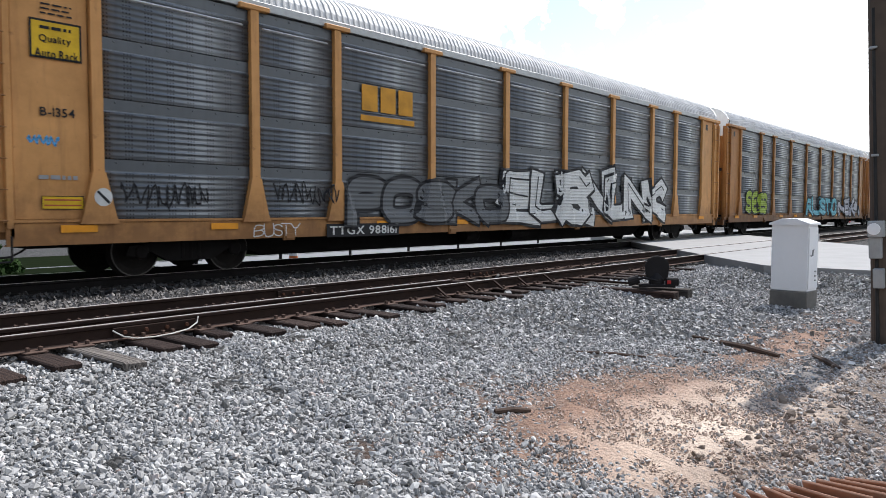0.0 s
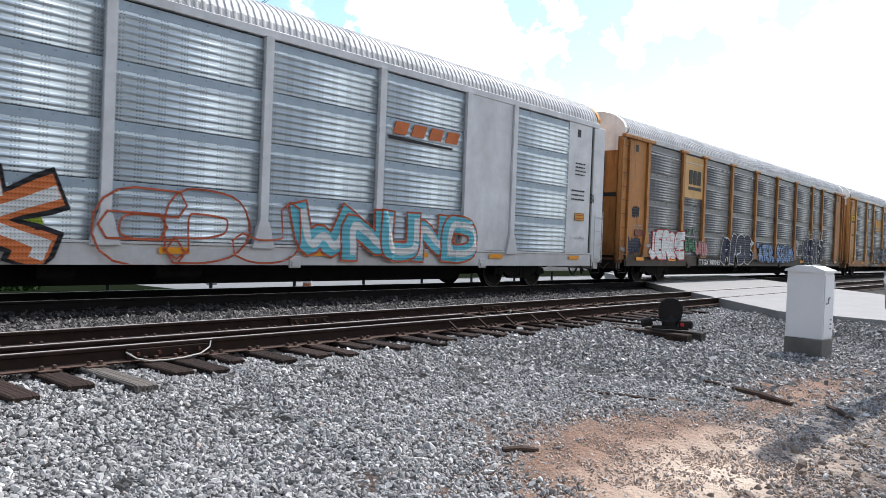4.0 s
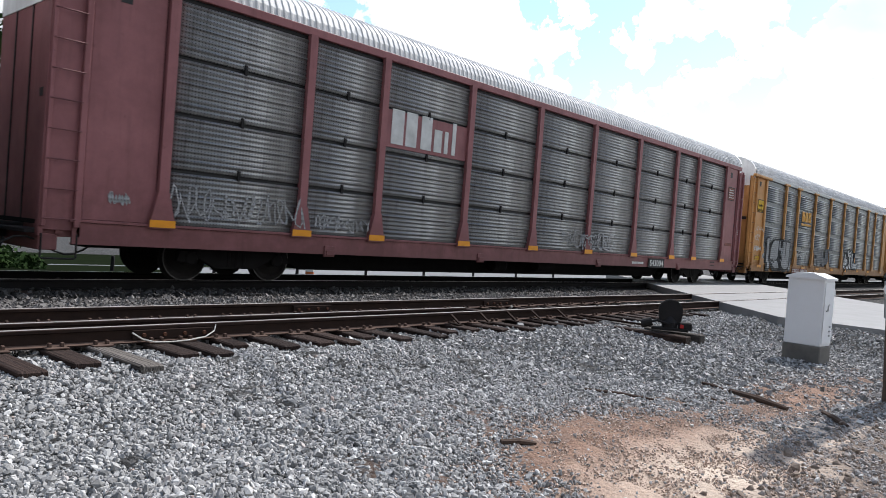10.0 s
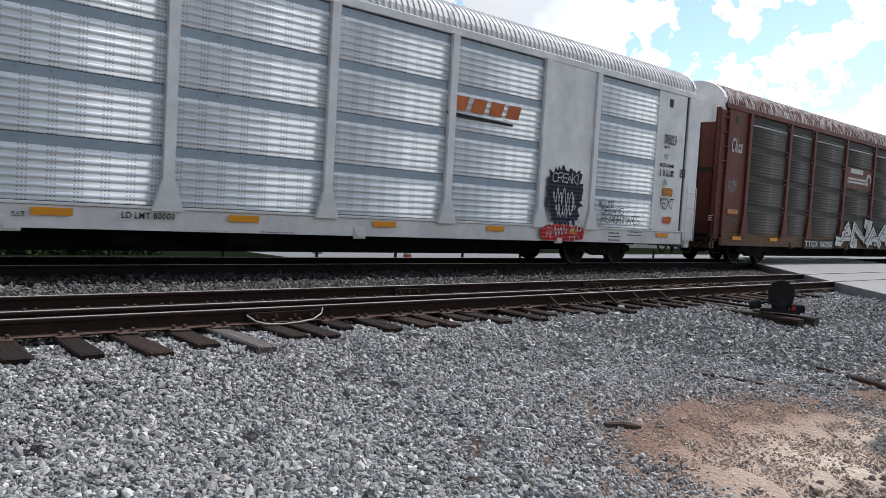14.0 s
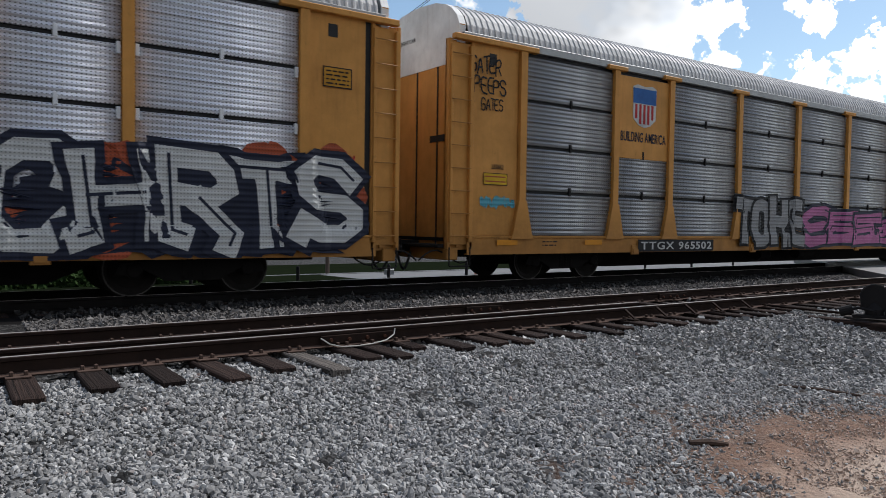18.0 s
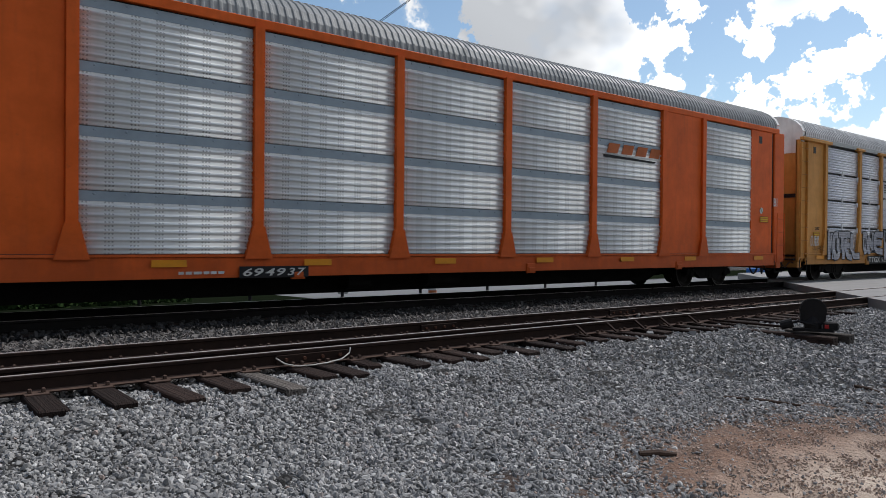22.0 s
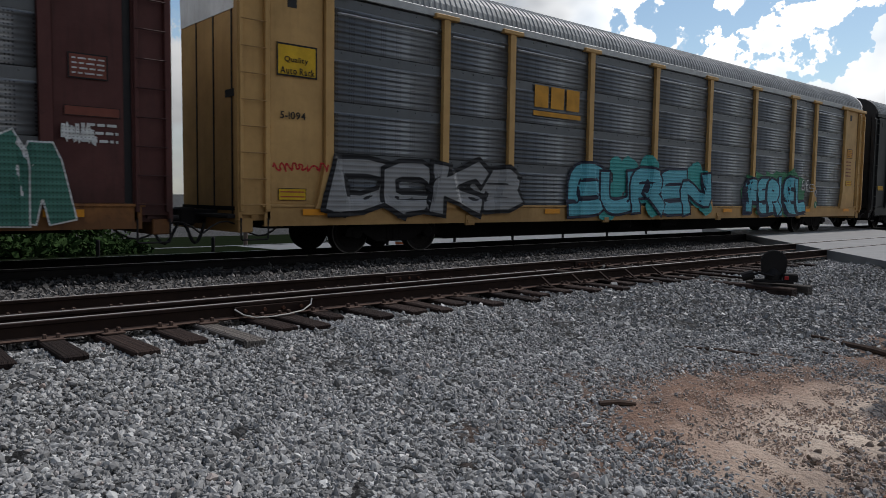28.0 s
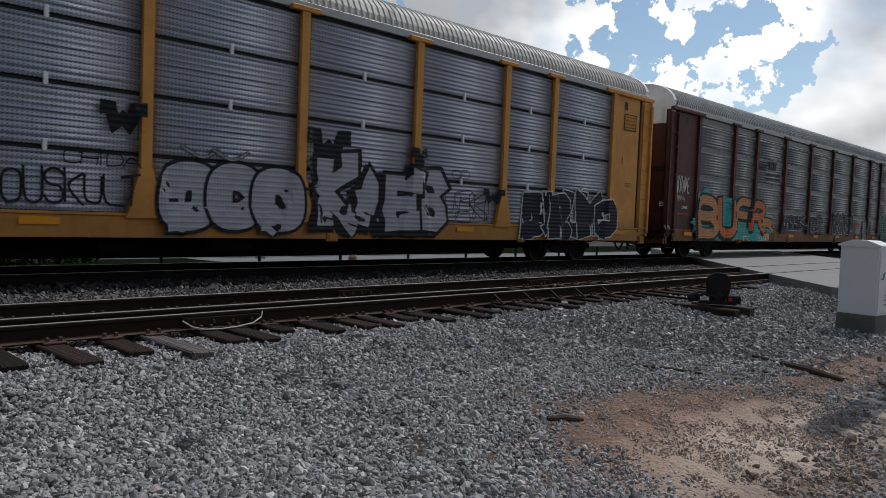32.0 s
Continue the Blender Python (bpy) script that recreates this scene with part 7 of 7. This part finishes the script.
def wires():
    for k, (xa, za) in enumerate(((10.45, 9.8), (10.75, 10.2))):
        w = thing("power_line", "thin black power line over the tracks", "wire", (0, 0, 0), "power lines")
        a, b = Vector((xa, 1.73, za)), Vector((29.18 + k * 0.7, 60, 14.80 + k * 0.2))
        part("strand", Shape().path([a.lerp(b, i / 10) for i in range(-4, 11)], 0.014), MAT["hose"], w)
    far = thing("utility_pole", "dark wooden utility pole behind the tracks", "utility pole", (29.18 + 0.35, 60, ground_z(0, 60) - 0.5))
    part("shaft", Shape().tube((0, 0, 0), (0, 0, 19.30), 0.19, 12, 0.13), MAT["pole"], far)
    part("crossarm", Shape().cbox(-0.6, 0.6, -0.06, 0.06, 18.65, 18.77, 0.01), MAT["pole"], far)


def switch_stand():
    base = RAIL - 0.15
    s = thing("switch_stand", "black low switch stand with a rounded target", "switch stand", pose(11.98, 5.42, base - 0.02, 0, 0, -62))
    part("base", Shape().cbox(-0.3, 0.3, -0.13, 0.13, 0.0, 0.05, 0.01), MAT["iron"], s)
    part("housing", Shape().lathe([(0.13, 0.05), (0.13, 0.14), (0.08, 0.2), (0.05, 0.24)], (0, 0, 0), "z", 14), MAT["iron"], s)
    out = [(0.19 * math.cos(a), 0.33 + (0.19 * math.sin(a))) for a in [math.pi * i / 12 for i in range(13)]] + [(-0.17, 0.16), (-0.1, 0.08), (0.1, 0.08), (0.17, 0.16)]
    part("target", Shape().prism(out, -0.05, 0.05, "y"), MAT["iron"], s, "black rounded target")
    part("target_rim", Shape().prism([(x * 1.06, 0.3 + (z - 0.3) * 1.05) for x, z in out], -0.02, 0.02, "y"), MAT["hose"], s)
    part("lever", Shape().path([(0.05, -0.1, 0.1), (-0.22, -0.16, 0.16), (-0.42, -0.17, 0.1)], 0.022), MAT["iron"], s)
    part("counterweight", Shape().tube((-0.48, -0.17, 0.08), (-0.3, -0.17, 0.14), 0.075, 12), MAT["iron"], s)
    part("crank_box", Shape().cbox(0.14, 0.36, -0.12, 0.06, 0.03, 0.16, 0.02), MAT["iron"], s)
    part("connecting_rod", Shape().tube((-0.1, 0.0, 0.03), (-1.7, 0.85, 0.03), 0.02), MAT["rail_rust"], s)
    part("red_flag", Shape().cbox(0.16, 0.22, -0.14, -0.12, 0.06, 0.12, 0.004), ink("red"), s, "small red tag")
    for i, x in enumerate((11.7, 12.28)):
        t = part("headblock_tie", Shape().cbox(-0.11, 0.11, 0, 1.75, -0.17, 0, 0.012), MAT["tie_grey"] if i else MAT["tie"], None, "", pose(x, 4.95, base - 0.055, 0, 0, 1.5))
        tagged(t, "long weathered tie under the switch stand", "railway tie", "headblock ties")
    for x in (8.3, 9.0, 9.7, 10.4, 11.2):
        b = thing("rail_brace", "rusty steel brace against the rail", "rail brace", (x, NEAR - 0.08, RAIL - 0.16), "braces of the near rail")
        part("foot", Shape().cbox(-0.06, 0.06, -0.2, 0.0, 0, 0.02, 0.004), MAT["rail_rust"], b)
        part("strut", Shape().prism([(-0.2, 0.02), (-0.16, 0.02), (0.03, 0.13), (0.01, 0.15)], -0.02, 0.02, "x"), MAT["rail_rust"], b)


def joints():
    for x, y, w in ((3.9, NEAR, 0.9), (6.9, NEAR + GAUGE, 0.7), (11.4, NEAR + GAUGE, 0.8), (-0.4, NEAR, 0.9)):
        j = thing("joint_bar", "rusty bolted rail joint bar", "joint bar", (x, y - 0.05, RAIL - 0.14), "joint bars")
        part("bar", Shape().cbox(-w / 2, w / 2, 0.0, 0.032, 0.0, 0.1, 0.006), MAT["rail_rust"], j)
        for k in range(4):
            bx = -w / 2 + w * (k + 0.5) / 4
            part("bolt", Shape().lathe([(0.0001, 0), (0.02, 0), (0.02, 0.03), (0.0001, 0.03)], (bx, -0.028, 0.05), "y", 6), MAT["rust"], j)
    w = thing("bond_wire", "pale bond wire hanging along the rail", "wire", (0, 0, 0))
    pts = [(3.42, 7.16, 0.43), (3.5, 7.1, 0.37), (3.62, 7.06, 0.34), (3.8, 7.05, 0.335), (4.0, 7.07, 0.34), (4.2, 7.1, 0.36), (4.33, 7.15, 0.41), (4.36, 7.18, 0.47)]
    part("strand", Shape().path(pts, 0.008), MAT["wire"], w)


def sticks():
    for a, b, r, mat, lab in (((8.62, 3.1), (8.33, 2.38), 0.05, "wood", "rotten broken timber lying on gravel"), ((8.78, 3.5), (8.68, 3.2), 0.03, "wood", "short dark stick on gravel"),
                              ((8.1, 3.3), (8.02, 3.02), 0.022, "wood", "thin dark stick on gravel"), ((7.05, 4.1), (7.33, 3.42), 0.028, "wood", "long dark stick on gravel"),
                              ((4.5, 3.3), (4.74, 3.14), 0.035, "wood", "short dark piece of wood"), ((6.9, 5.6), (6.98, 5.3), 0.012, "wood", "thin curved twig lying on gravel"),
                              ((8.6, 2.1), (8.1, 1.75), 0.045, "wood", "dark rotten branch on clay")):
        r *= 0.75
        za, zb = ground_z(*a) + r * 0.8, ground_z(*b) + r * 0.8
        rng = random.Random(a[0])
        mid = ((a[0] + b[0]) / 2 + rng.uniform(-0.03, 0.03), (a[1] + b[1]) / 2, (za + zb) / 2 + r * 0.3)
        s = Shape().tube((*a, za), mid, r * 0.8, 7, r).tube(mid, (*b, zb), r, 7, r * 0.6)
        t = part("stick", s, MAT[mat])
        tagged(t, lab, "stick", "sticks on the gravel")


def plate_pile():
    rng = random.Random(3)
    for i in range(9):
        x, y = 4.16 + 0.09 * i, 1.24 - 0.05 * i
        p = thing("scrap_tie_plate", "rusty steel tie plate leaning in a pile", "tie plate", pose(x, y, ground_z(x, y) + 0.02, 48 + rng.uniform(-7, 7), 0, 62 + 5 * i + rng.uniform(-5, 5)), "pile of scrap tie plates")
        part("plate", Shape().cbox(-0.18, 0.18, -0.1, 0.1, 0, 0.018, 0.004), MAT["rust_plate"], p)
        for hx, hy in ((-0.13, -0.06), (-0.13, 0.06), (0.13, -0.06), (0.13, 0.06)):
            part("spike_hole", Shape().box(hx - 0.012, hx + 0.012, hy - 0.01, hy + 0.01, 0.0175, 0.019), MAT["black"], p)


def debris(rng, count):
    x, y = rng.uniform(4.6, 10.5, count), rng.normal(1.35, 0.42, count)
    keep = (y > 0.4) & (y < 2.1 - 0.02 * x)
    x, y = x[keep], y[keep]
    return np.stack([x, y, ground_height(x, y)], -1)


def crossing():
    """Concrete road slab flush with the rails, cut at an angle to the tracks."""
    zt, th = RAIL - 0.004, 0.26
    left = lambda y: 16.0 + max(0.0, y - 4.95) * 1.2
    for i, (a, b) in enumerate(((-30, 2.0), (2.0, 4.9), (4.9, NEAR - 0.08), (NEAR + 0.1, NEAR + GAUGE - 0.1), (NEAR + GAUGE + 0.08, 11.2), (11.2, TRAIN_RAIL - 0.08), (TRAIN_RAIL + 0.1, TRAIN_RAIL + GAUGE - 0.1), (TRAIN_RAIL + GAUGE + 0.08, 17.2))):
        s = Shape().prism([(left(a), a), (left(a) + 11, a), (left(b) + 11, b), (left(b), b)], zt - th, zt, "z")
        t = part("road_slab", s, PAVE)
        tagged(t, "pale worn concrete road slab at the crossing", "road", kind="structure")


PAVE = mottled("pale_concrete_road", (0.27, 0.265, 0.26), (0.19, 0.185, 0.18), 1.5, 0.85, bump=0.3, amount=0.5, grain=40)
ROADWAY = mottled("pale_asphalt_lot", (0.17, 0.172, 0.176), (0.13, 0.132, 0.135), 0.3, 0.9, bump=0.1, grain=12)
GRASS = mottled("rough_grass", (0.011, 0.015, 0.008), (0.005, 0.008, 0.004), 0.8, 1.0, bump=0.8, grain=9, spec=0.0)
cabinet()
pole()
wires()
switch_stand()
joints()
sticks()
plate_pile()
crossing()
SOIL = mottled("dark_clods", (0.23, 0.18, 0.145), (0.1, 0.08, 0.066), 8, 0.95, bump=0.8)
scatter_stones("soil_clods", 1300, debris, lambda rng, P: rng.gamma(4, 0.0038, len(P)), SOIL, 9, "dark brown soil clods and rubbish", "stone")


# ---- behind the train ----
def sheet_over(name, corners, mat, label, cat, lift):
    """A strip laid on the ground: corners run (x0, x1) at a row of y values."""
    v, f = [], []
    n = 14
    for y, x0, x1 in corners:
        for i in range(n):
            x = x0 + (x1 - x0) * i / (n - 1)
            v.append((x, y, ground_z(x, y) + lift))
    for j in range(len(corners) - 1):
        for i in range(n - 1):
            f.append((j * n + i, j * n + i + 1, (j + 1) * n + i + 1, (j + 1) * n + i))
    t = part(name, Shape().add(v, f), mat)
    return tagged(t, label, cat, kind="structure")


sheet_over("road", [(17.6, 10, 120)] + [(20 + 5 * k, 9.5 + 2.2 * k, 130) for k in range(7)], ROADWAY, "pale asphalt lot behind the tracks", "road", 0.03)
sheet_over("road", [(51 + 3 * k, -150, 250) for k in range(5)], ROADWAY, "pale asphalt street behind the tracks", "road", 0.06)
sheet_over("verge", [(17.4 + 4 * k, -120, 9.6 + 1.75 * k) for k in range(9)], GRASS, "rough dark grass verge", "grass", 0.04)
sheet_over("verge", [(64 + 6 * k, -160, 200) for k in range(6)], GRASS, "rough grass beyond the street", "grass", 0.05)


def bollards():
    for k in range(9):
        x, y = 5.6 + 3.0 * k, 19.4
        b = thing("bollard", "dark steel bollard at the edge of the lot", "bollard", (x, y, ground_z(x, y)), "bollards behind the tracks")
        part("shaft", Shape().tube((0, 0, -0.1), (0, 0, 0.42), 0.05, 10), MAT["iron"], b)
        part("cap", Shape().lathe([(0.052, 0.41), (0.04, 0.45), (0.0001, 0.46)], (0, 0, 0), "z", 10), MAT["iron"], b)
    b = thing("traffic_drum", "orange and white traffic drum", "traffic drum", (15.5, 19.9, ground_z(15.5, 19.9)))
    part("drum", Shape().lathe([(0.15, 0), (0.14, 0.2), (0.13, 0.36), (0.08, 0.38)], (0, 0, 0), "z", 14), ink("orange"), b)
    part("band", Shape().lathe([(0.149, 0.12), (0.146, 0.22)], (0, 0, 0), "z", 14), ink("white"), b, "white band")
    c = thing("utility_cover", "small grey box on a short post", "utility box", (12.1, 20.2, ground_z(12.1, 20.2)))
    part("box", Shape().cbox(-0.14, 0.14, -0.08, 0.08, 0.12, 0.3, 0.01), MAT["galv"], c)
    part("leg", Shape().tube((0, 0, -0.1), (0, 0, 0.12), 0.03), MAT["iron"], c)


bollards()
LEAF = mottled("dark_foliage", (0.035, 0.068, 0.018), (0.012, 0.024, 0.008), 0.9, 0.9, bump=0.0, grain=6, spec=0.08)
BARK = mottled("tree_bark", (0.08, 0.06, 0.045), (0.04, 0.03, 0.025), 3, 0.95, bump=0.6)


def leaf_cloud(rng, blobs, count, size):
    """Crown of many small leaf clumps: flat tilted quads gathered in clusters."""
    n = count
    which = rng.integers(0, len(blobs), n)
    B = np.array(blobs)
    d = rng.normal(0, 1, (n, 3))
    d /= np.linalg.norm(d, axis=1)[:, None]
    C = B[which, :3] + d * (B[which, 3] * rng.uniform(0.45, 1.05, n) ** 0.6)[:, None] * np.array([1, 1, 0.8])
    a, b = rng.normal(0, 1, (n, 3)), rng.normal(0, 1, (n, 3))
    s = size * rng.uniform(0.6, 1.5, n)[:, None]
    a *= s / np.linalg.norm(a, axis=1)[:, None]
    b *= s / np.linalg.norm(b, axis=1)[:, None]
    V = np.stack([C - a, C - b * 0.6, C + a, C + b * 0.6], 1).reshape(-1, 3)
    s = Shape()
    s.v, s.f = V.tolist(), [(4 * i, 4 * i + 1, 4 * i + 2, 4 * i + 3) for i in range(n)]
    me = bpy.data.meshes.new("crown")
    me.from_pydata(s.v, [], s.f)
    return me


def trees():
    for k, (x, y, h) in enumerate(((-2, 29, 12), (1.5, 33, 14), (4.5, 31.5, 13), (7.6, 35.5, 13), (-8, 31, 14), (-14, 30, 13), (-21, 33, 13))):
        rng = np.random.default_rng(20 + k)
        z = ground_z(x, y)
        t = thing("tree", "dense dark green broadleaf tree behind the tracks", "tree", (x, y, z), "trees behind the tracks")
        part("trunk", Shape().tube((0, 0, -0.3), (0.2, 0, h * 0.35), 0.32, 9, 0.22).tube((0.2, 0, h * 0.33), (0.9, 0.3, h * 0.65), 0.2, 7, 0.08).tube((0.2, 0, h * 0.33), (-0.9, -0.2, h * 0.62), 0.19, 7, 0.08), BARK, t)
        blobs = [(rng.normal(0, h * 0.13), rng.normal(0, h * 0.12), h * rng.uniform(0.12, 0.92), h * rng.uniform(0.09, 0.15)) for _ in range(22)]
        part("crown", leaf_cloud(rng, blobs, 9000, 0.17), LEAF, t)
    for k in range(16):
        rng = np.random.default_rng(60 + k)
        x, y = -14 + 1.55 * k + rng.uniform(-0.4, 0.4), 27.5 + max(0, k - 9) * 1.2 + rng.uniform(-0.8, 0.8)
        s = thing("shrub", "dense dark green shrub beside the lot", "shrub", (x, y, ground_z(x, y)), "shrubs beside the lot")
        blobs = [(rng.normal(0, 0.9), rng.normal(0, 0.4), rng.uniform(0.4, 1.3), rng.uniform(0.4, 0.7)) for _ in range(6)]
        part("stem", Shape().tube((0, 0, -0.2), (0, 0, 0.7), 0.06), BARK, s)
        part("crown", leaf_cloud(rng, blobs, 700, 0.14), LEAF, s)
    for k in range(30):
        rng = np.random.default_rng(90 + k)
        x, y = -7 + 0.52 * k + rng.uniform(-0.4, 0.4), 21.0 + max(0, 0.52 * k - 13) + rng.uniform(0, 5)
        s = thing("weed_clump", "clump of rough green weeds", "weeds", (x, y, ground_z(x, y)), "weeds on the verge")
        part("leaves", leaf_cloud(rng, [(0, 0, 0.2, 0.5), (0.5, 0.1, 0.15, 0.4), (-0.5, 0, 0.3, 0.45)], 420, 0.1), LEAF, s)


trees()
# ---- traffic on the street ----
GLASS = mottled("dark_car_glass", (0.02, 0.022, 0.025), (0.012, 0.012, 0.014), 2, 0.12, bump=0, spec=0.8)
VEHICLES = []


def road_vehicle(label, tone, t0, x0, speed, kind="sedan"):
    v = thing("road_vehicle", label, "car", group="traffic on the street")
    g = 1 if speed > 0 else -1
    L = 4.6 if kind != "pickup" else 5.5
    hood, roofz = (0.95, 1.45) if kind == "sedan" else (1.1, 1.78)
    side = [(-L / 2, 0.3), (-L / 2, 0.75), (-L / 2 + 0.1, hood - 0.05), (-L / 2 + 0.9, hood), (L / 2 - 1.2, hood - 0.02), (L / 2 - 0.1, hood - 0.2), (L / 2, 0.6), (L / 2, 0.3)]
    part("body", Shape().prism([(g * x, z) for x, z in side], -0.88, 0.88, "y"), ink(tone) if isinstance(tone, str) else tone, v)
    a, b = (-1.65, 1.05) if kind == "sedan" else ((-1.9, 1.1) if kind == "suv" else (-0.4, 1.3))
    cab = [(a - 0.35, hood - 0.02), (a + 0.15, roofz), (b - 0.55, roofz), (b + 0.25, hood - 0.04)]
    part("window_glass", Shape().prism([(g * x, z) for x, z in cab], -0.8, 0.8, "y"), GLASS, v, "dark tinted windows")
    part("roof", Shape().cbox(min(g * (a + 0.05), g * (b - 0.5)), max(g * (a + 0.05), g * (b - 0.5)), -0.78, 0.78, roofz - 0.05, roofz + 0.03, 0.02), ink(tone), v)
    for x in (a + 0.55,):
        part("pillar", Shape().box(g * x + 0.3 - 0.04, g * x + 0.3 + 0.04, -0.82, 0.82, hood, roofz), ink(tone), v)
    for wx in (-L / 2 + 0.85, L / 2 - 0.9):
        for y in (-0.8, 0.8):
            w = part("wheel", Shape().lathe([(0.0001, -0.1), (0.32, -0.1), (0.33, 0), (0.32, 0.1), (0.0001, 0.1)], (g * wx, y, 0.33), "y", 16), MAT["hose"], v)
            part("rim", Shape().lathe([(0.0001, -0.01), (0.2, -0.01), (0.2, 0.01), (0.0001, 0.01)], (g * wx, y - 0.105, 0.33), "y", 12), MAT["galv"], w)
    part("headlight", Shape().cbox(g * (L / 2 - 0.12) - 0.05, g * (L / 2 - 0.12) + 0.05, -0.9, -0.6, 0.62, 0.74, 0.01), ink("white"), v)
    part("tail_light", Shape().cbox(-g * (L / 2 - 0.06) - 0.05, -g * (L / 2 - 0.06) + 0.05, -0.9, -0.62, 0.66, 0.82, 0.01), ink("red"), v)
    VEHICLES.append((v, t0, x0, speed))


road_vehicle("white sedan driving along the street", "white", 8.3, 34.0, -16)
road_vehicle("dark blue sedan driving along the street", "blue", 10.2, 26.8, -14)
road_vehicle("white sport utility vehicle on the street", "white", 12.6, 24.8, -15, "suv")
road_vehicle("maroon sedan driving along the street", "red", 13.0, 39.5, -13)
road_vehicle("dark sport utility vehicle on the street", "black", 14.7, 36.5, 14, "suv")
road_vehicle("blue pickup truck on the street", "blue", 15.4, 25.4, 13, "pickup")
road_vehicle("red sedan driving along the street", "red", 15.4, 32.8, -15)
road_vehicle("white sport utility vehicle on the street", "white", 28.6, 25.4, -17, "suv")
road_vehicle("white sedan driving along the street", "white", 28.6, 45.5, -20)


# ---- what moves ----
def train_at(t):
    """Place of the first car's rear end along the track at t seconds."""
    u = (t - 16) / 16
    return sum(c * u ** k for k, c in enumerate((185.5949, 179.1282, -1.2554, 1.6047, -0.6934, -0.5305)))


def motions():
    for n, car in CARS.items():
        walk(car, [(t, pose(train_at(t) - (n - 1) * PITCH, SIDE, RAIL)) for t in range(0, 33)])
    for v, t0, x0, speed in VEHICLES:
        y = 58.5 if speed > 0 else 55.5
        z = ground_z(0, y) + 0.06
        walk(v, [(t, pose(x0 + speed * (t - t0), y, z)) for t in (0, 8, 16, 24, 32)])
    # all wheelsets roll alike: one set of keys, shared
    first = WHEELS[0]
    rows = []
    for f in range(0, 961):
        t = f / 30
        rows.append((t, pose(0, 0, 0, 0, math.degrees(train_at(t) / 0.42) % 360, 0)))
    walk(first, rows)
    for w in WHEELS[1:]:
        w.rotation_mode = "QUATERNION"
        w.animation_data_create()
        w.animation_data.action = first.animation_data.action
        w.animation_data.action_slot = first.animation_data.action_slot


motions()
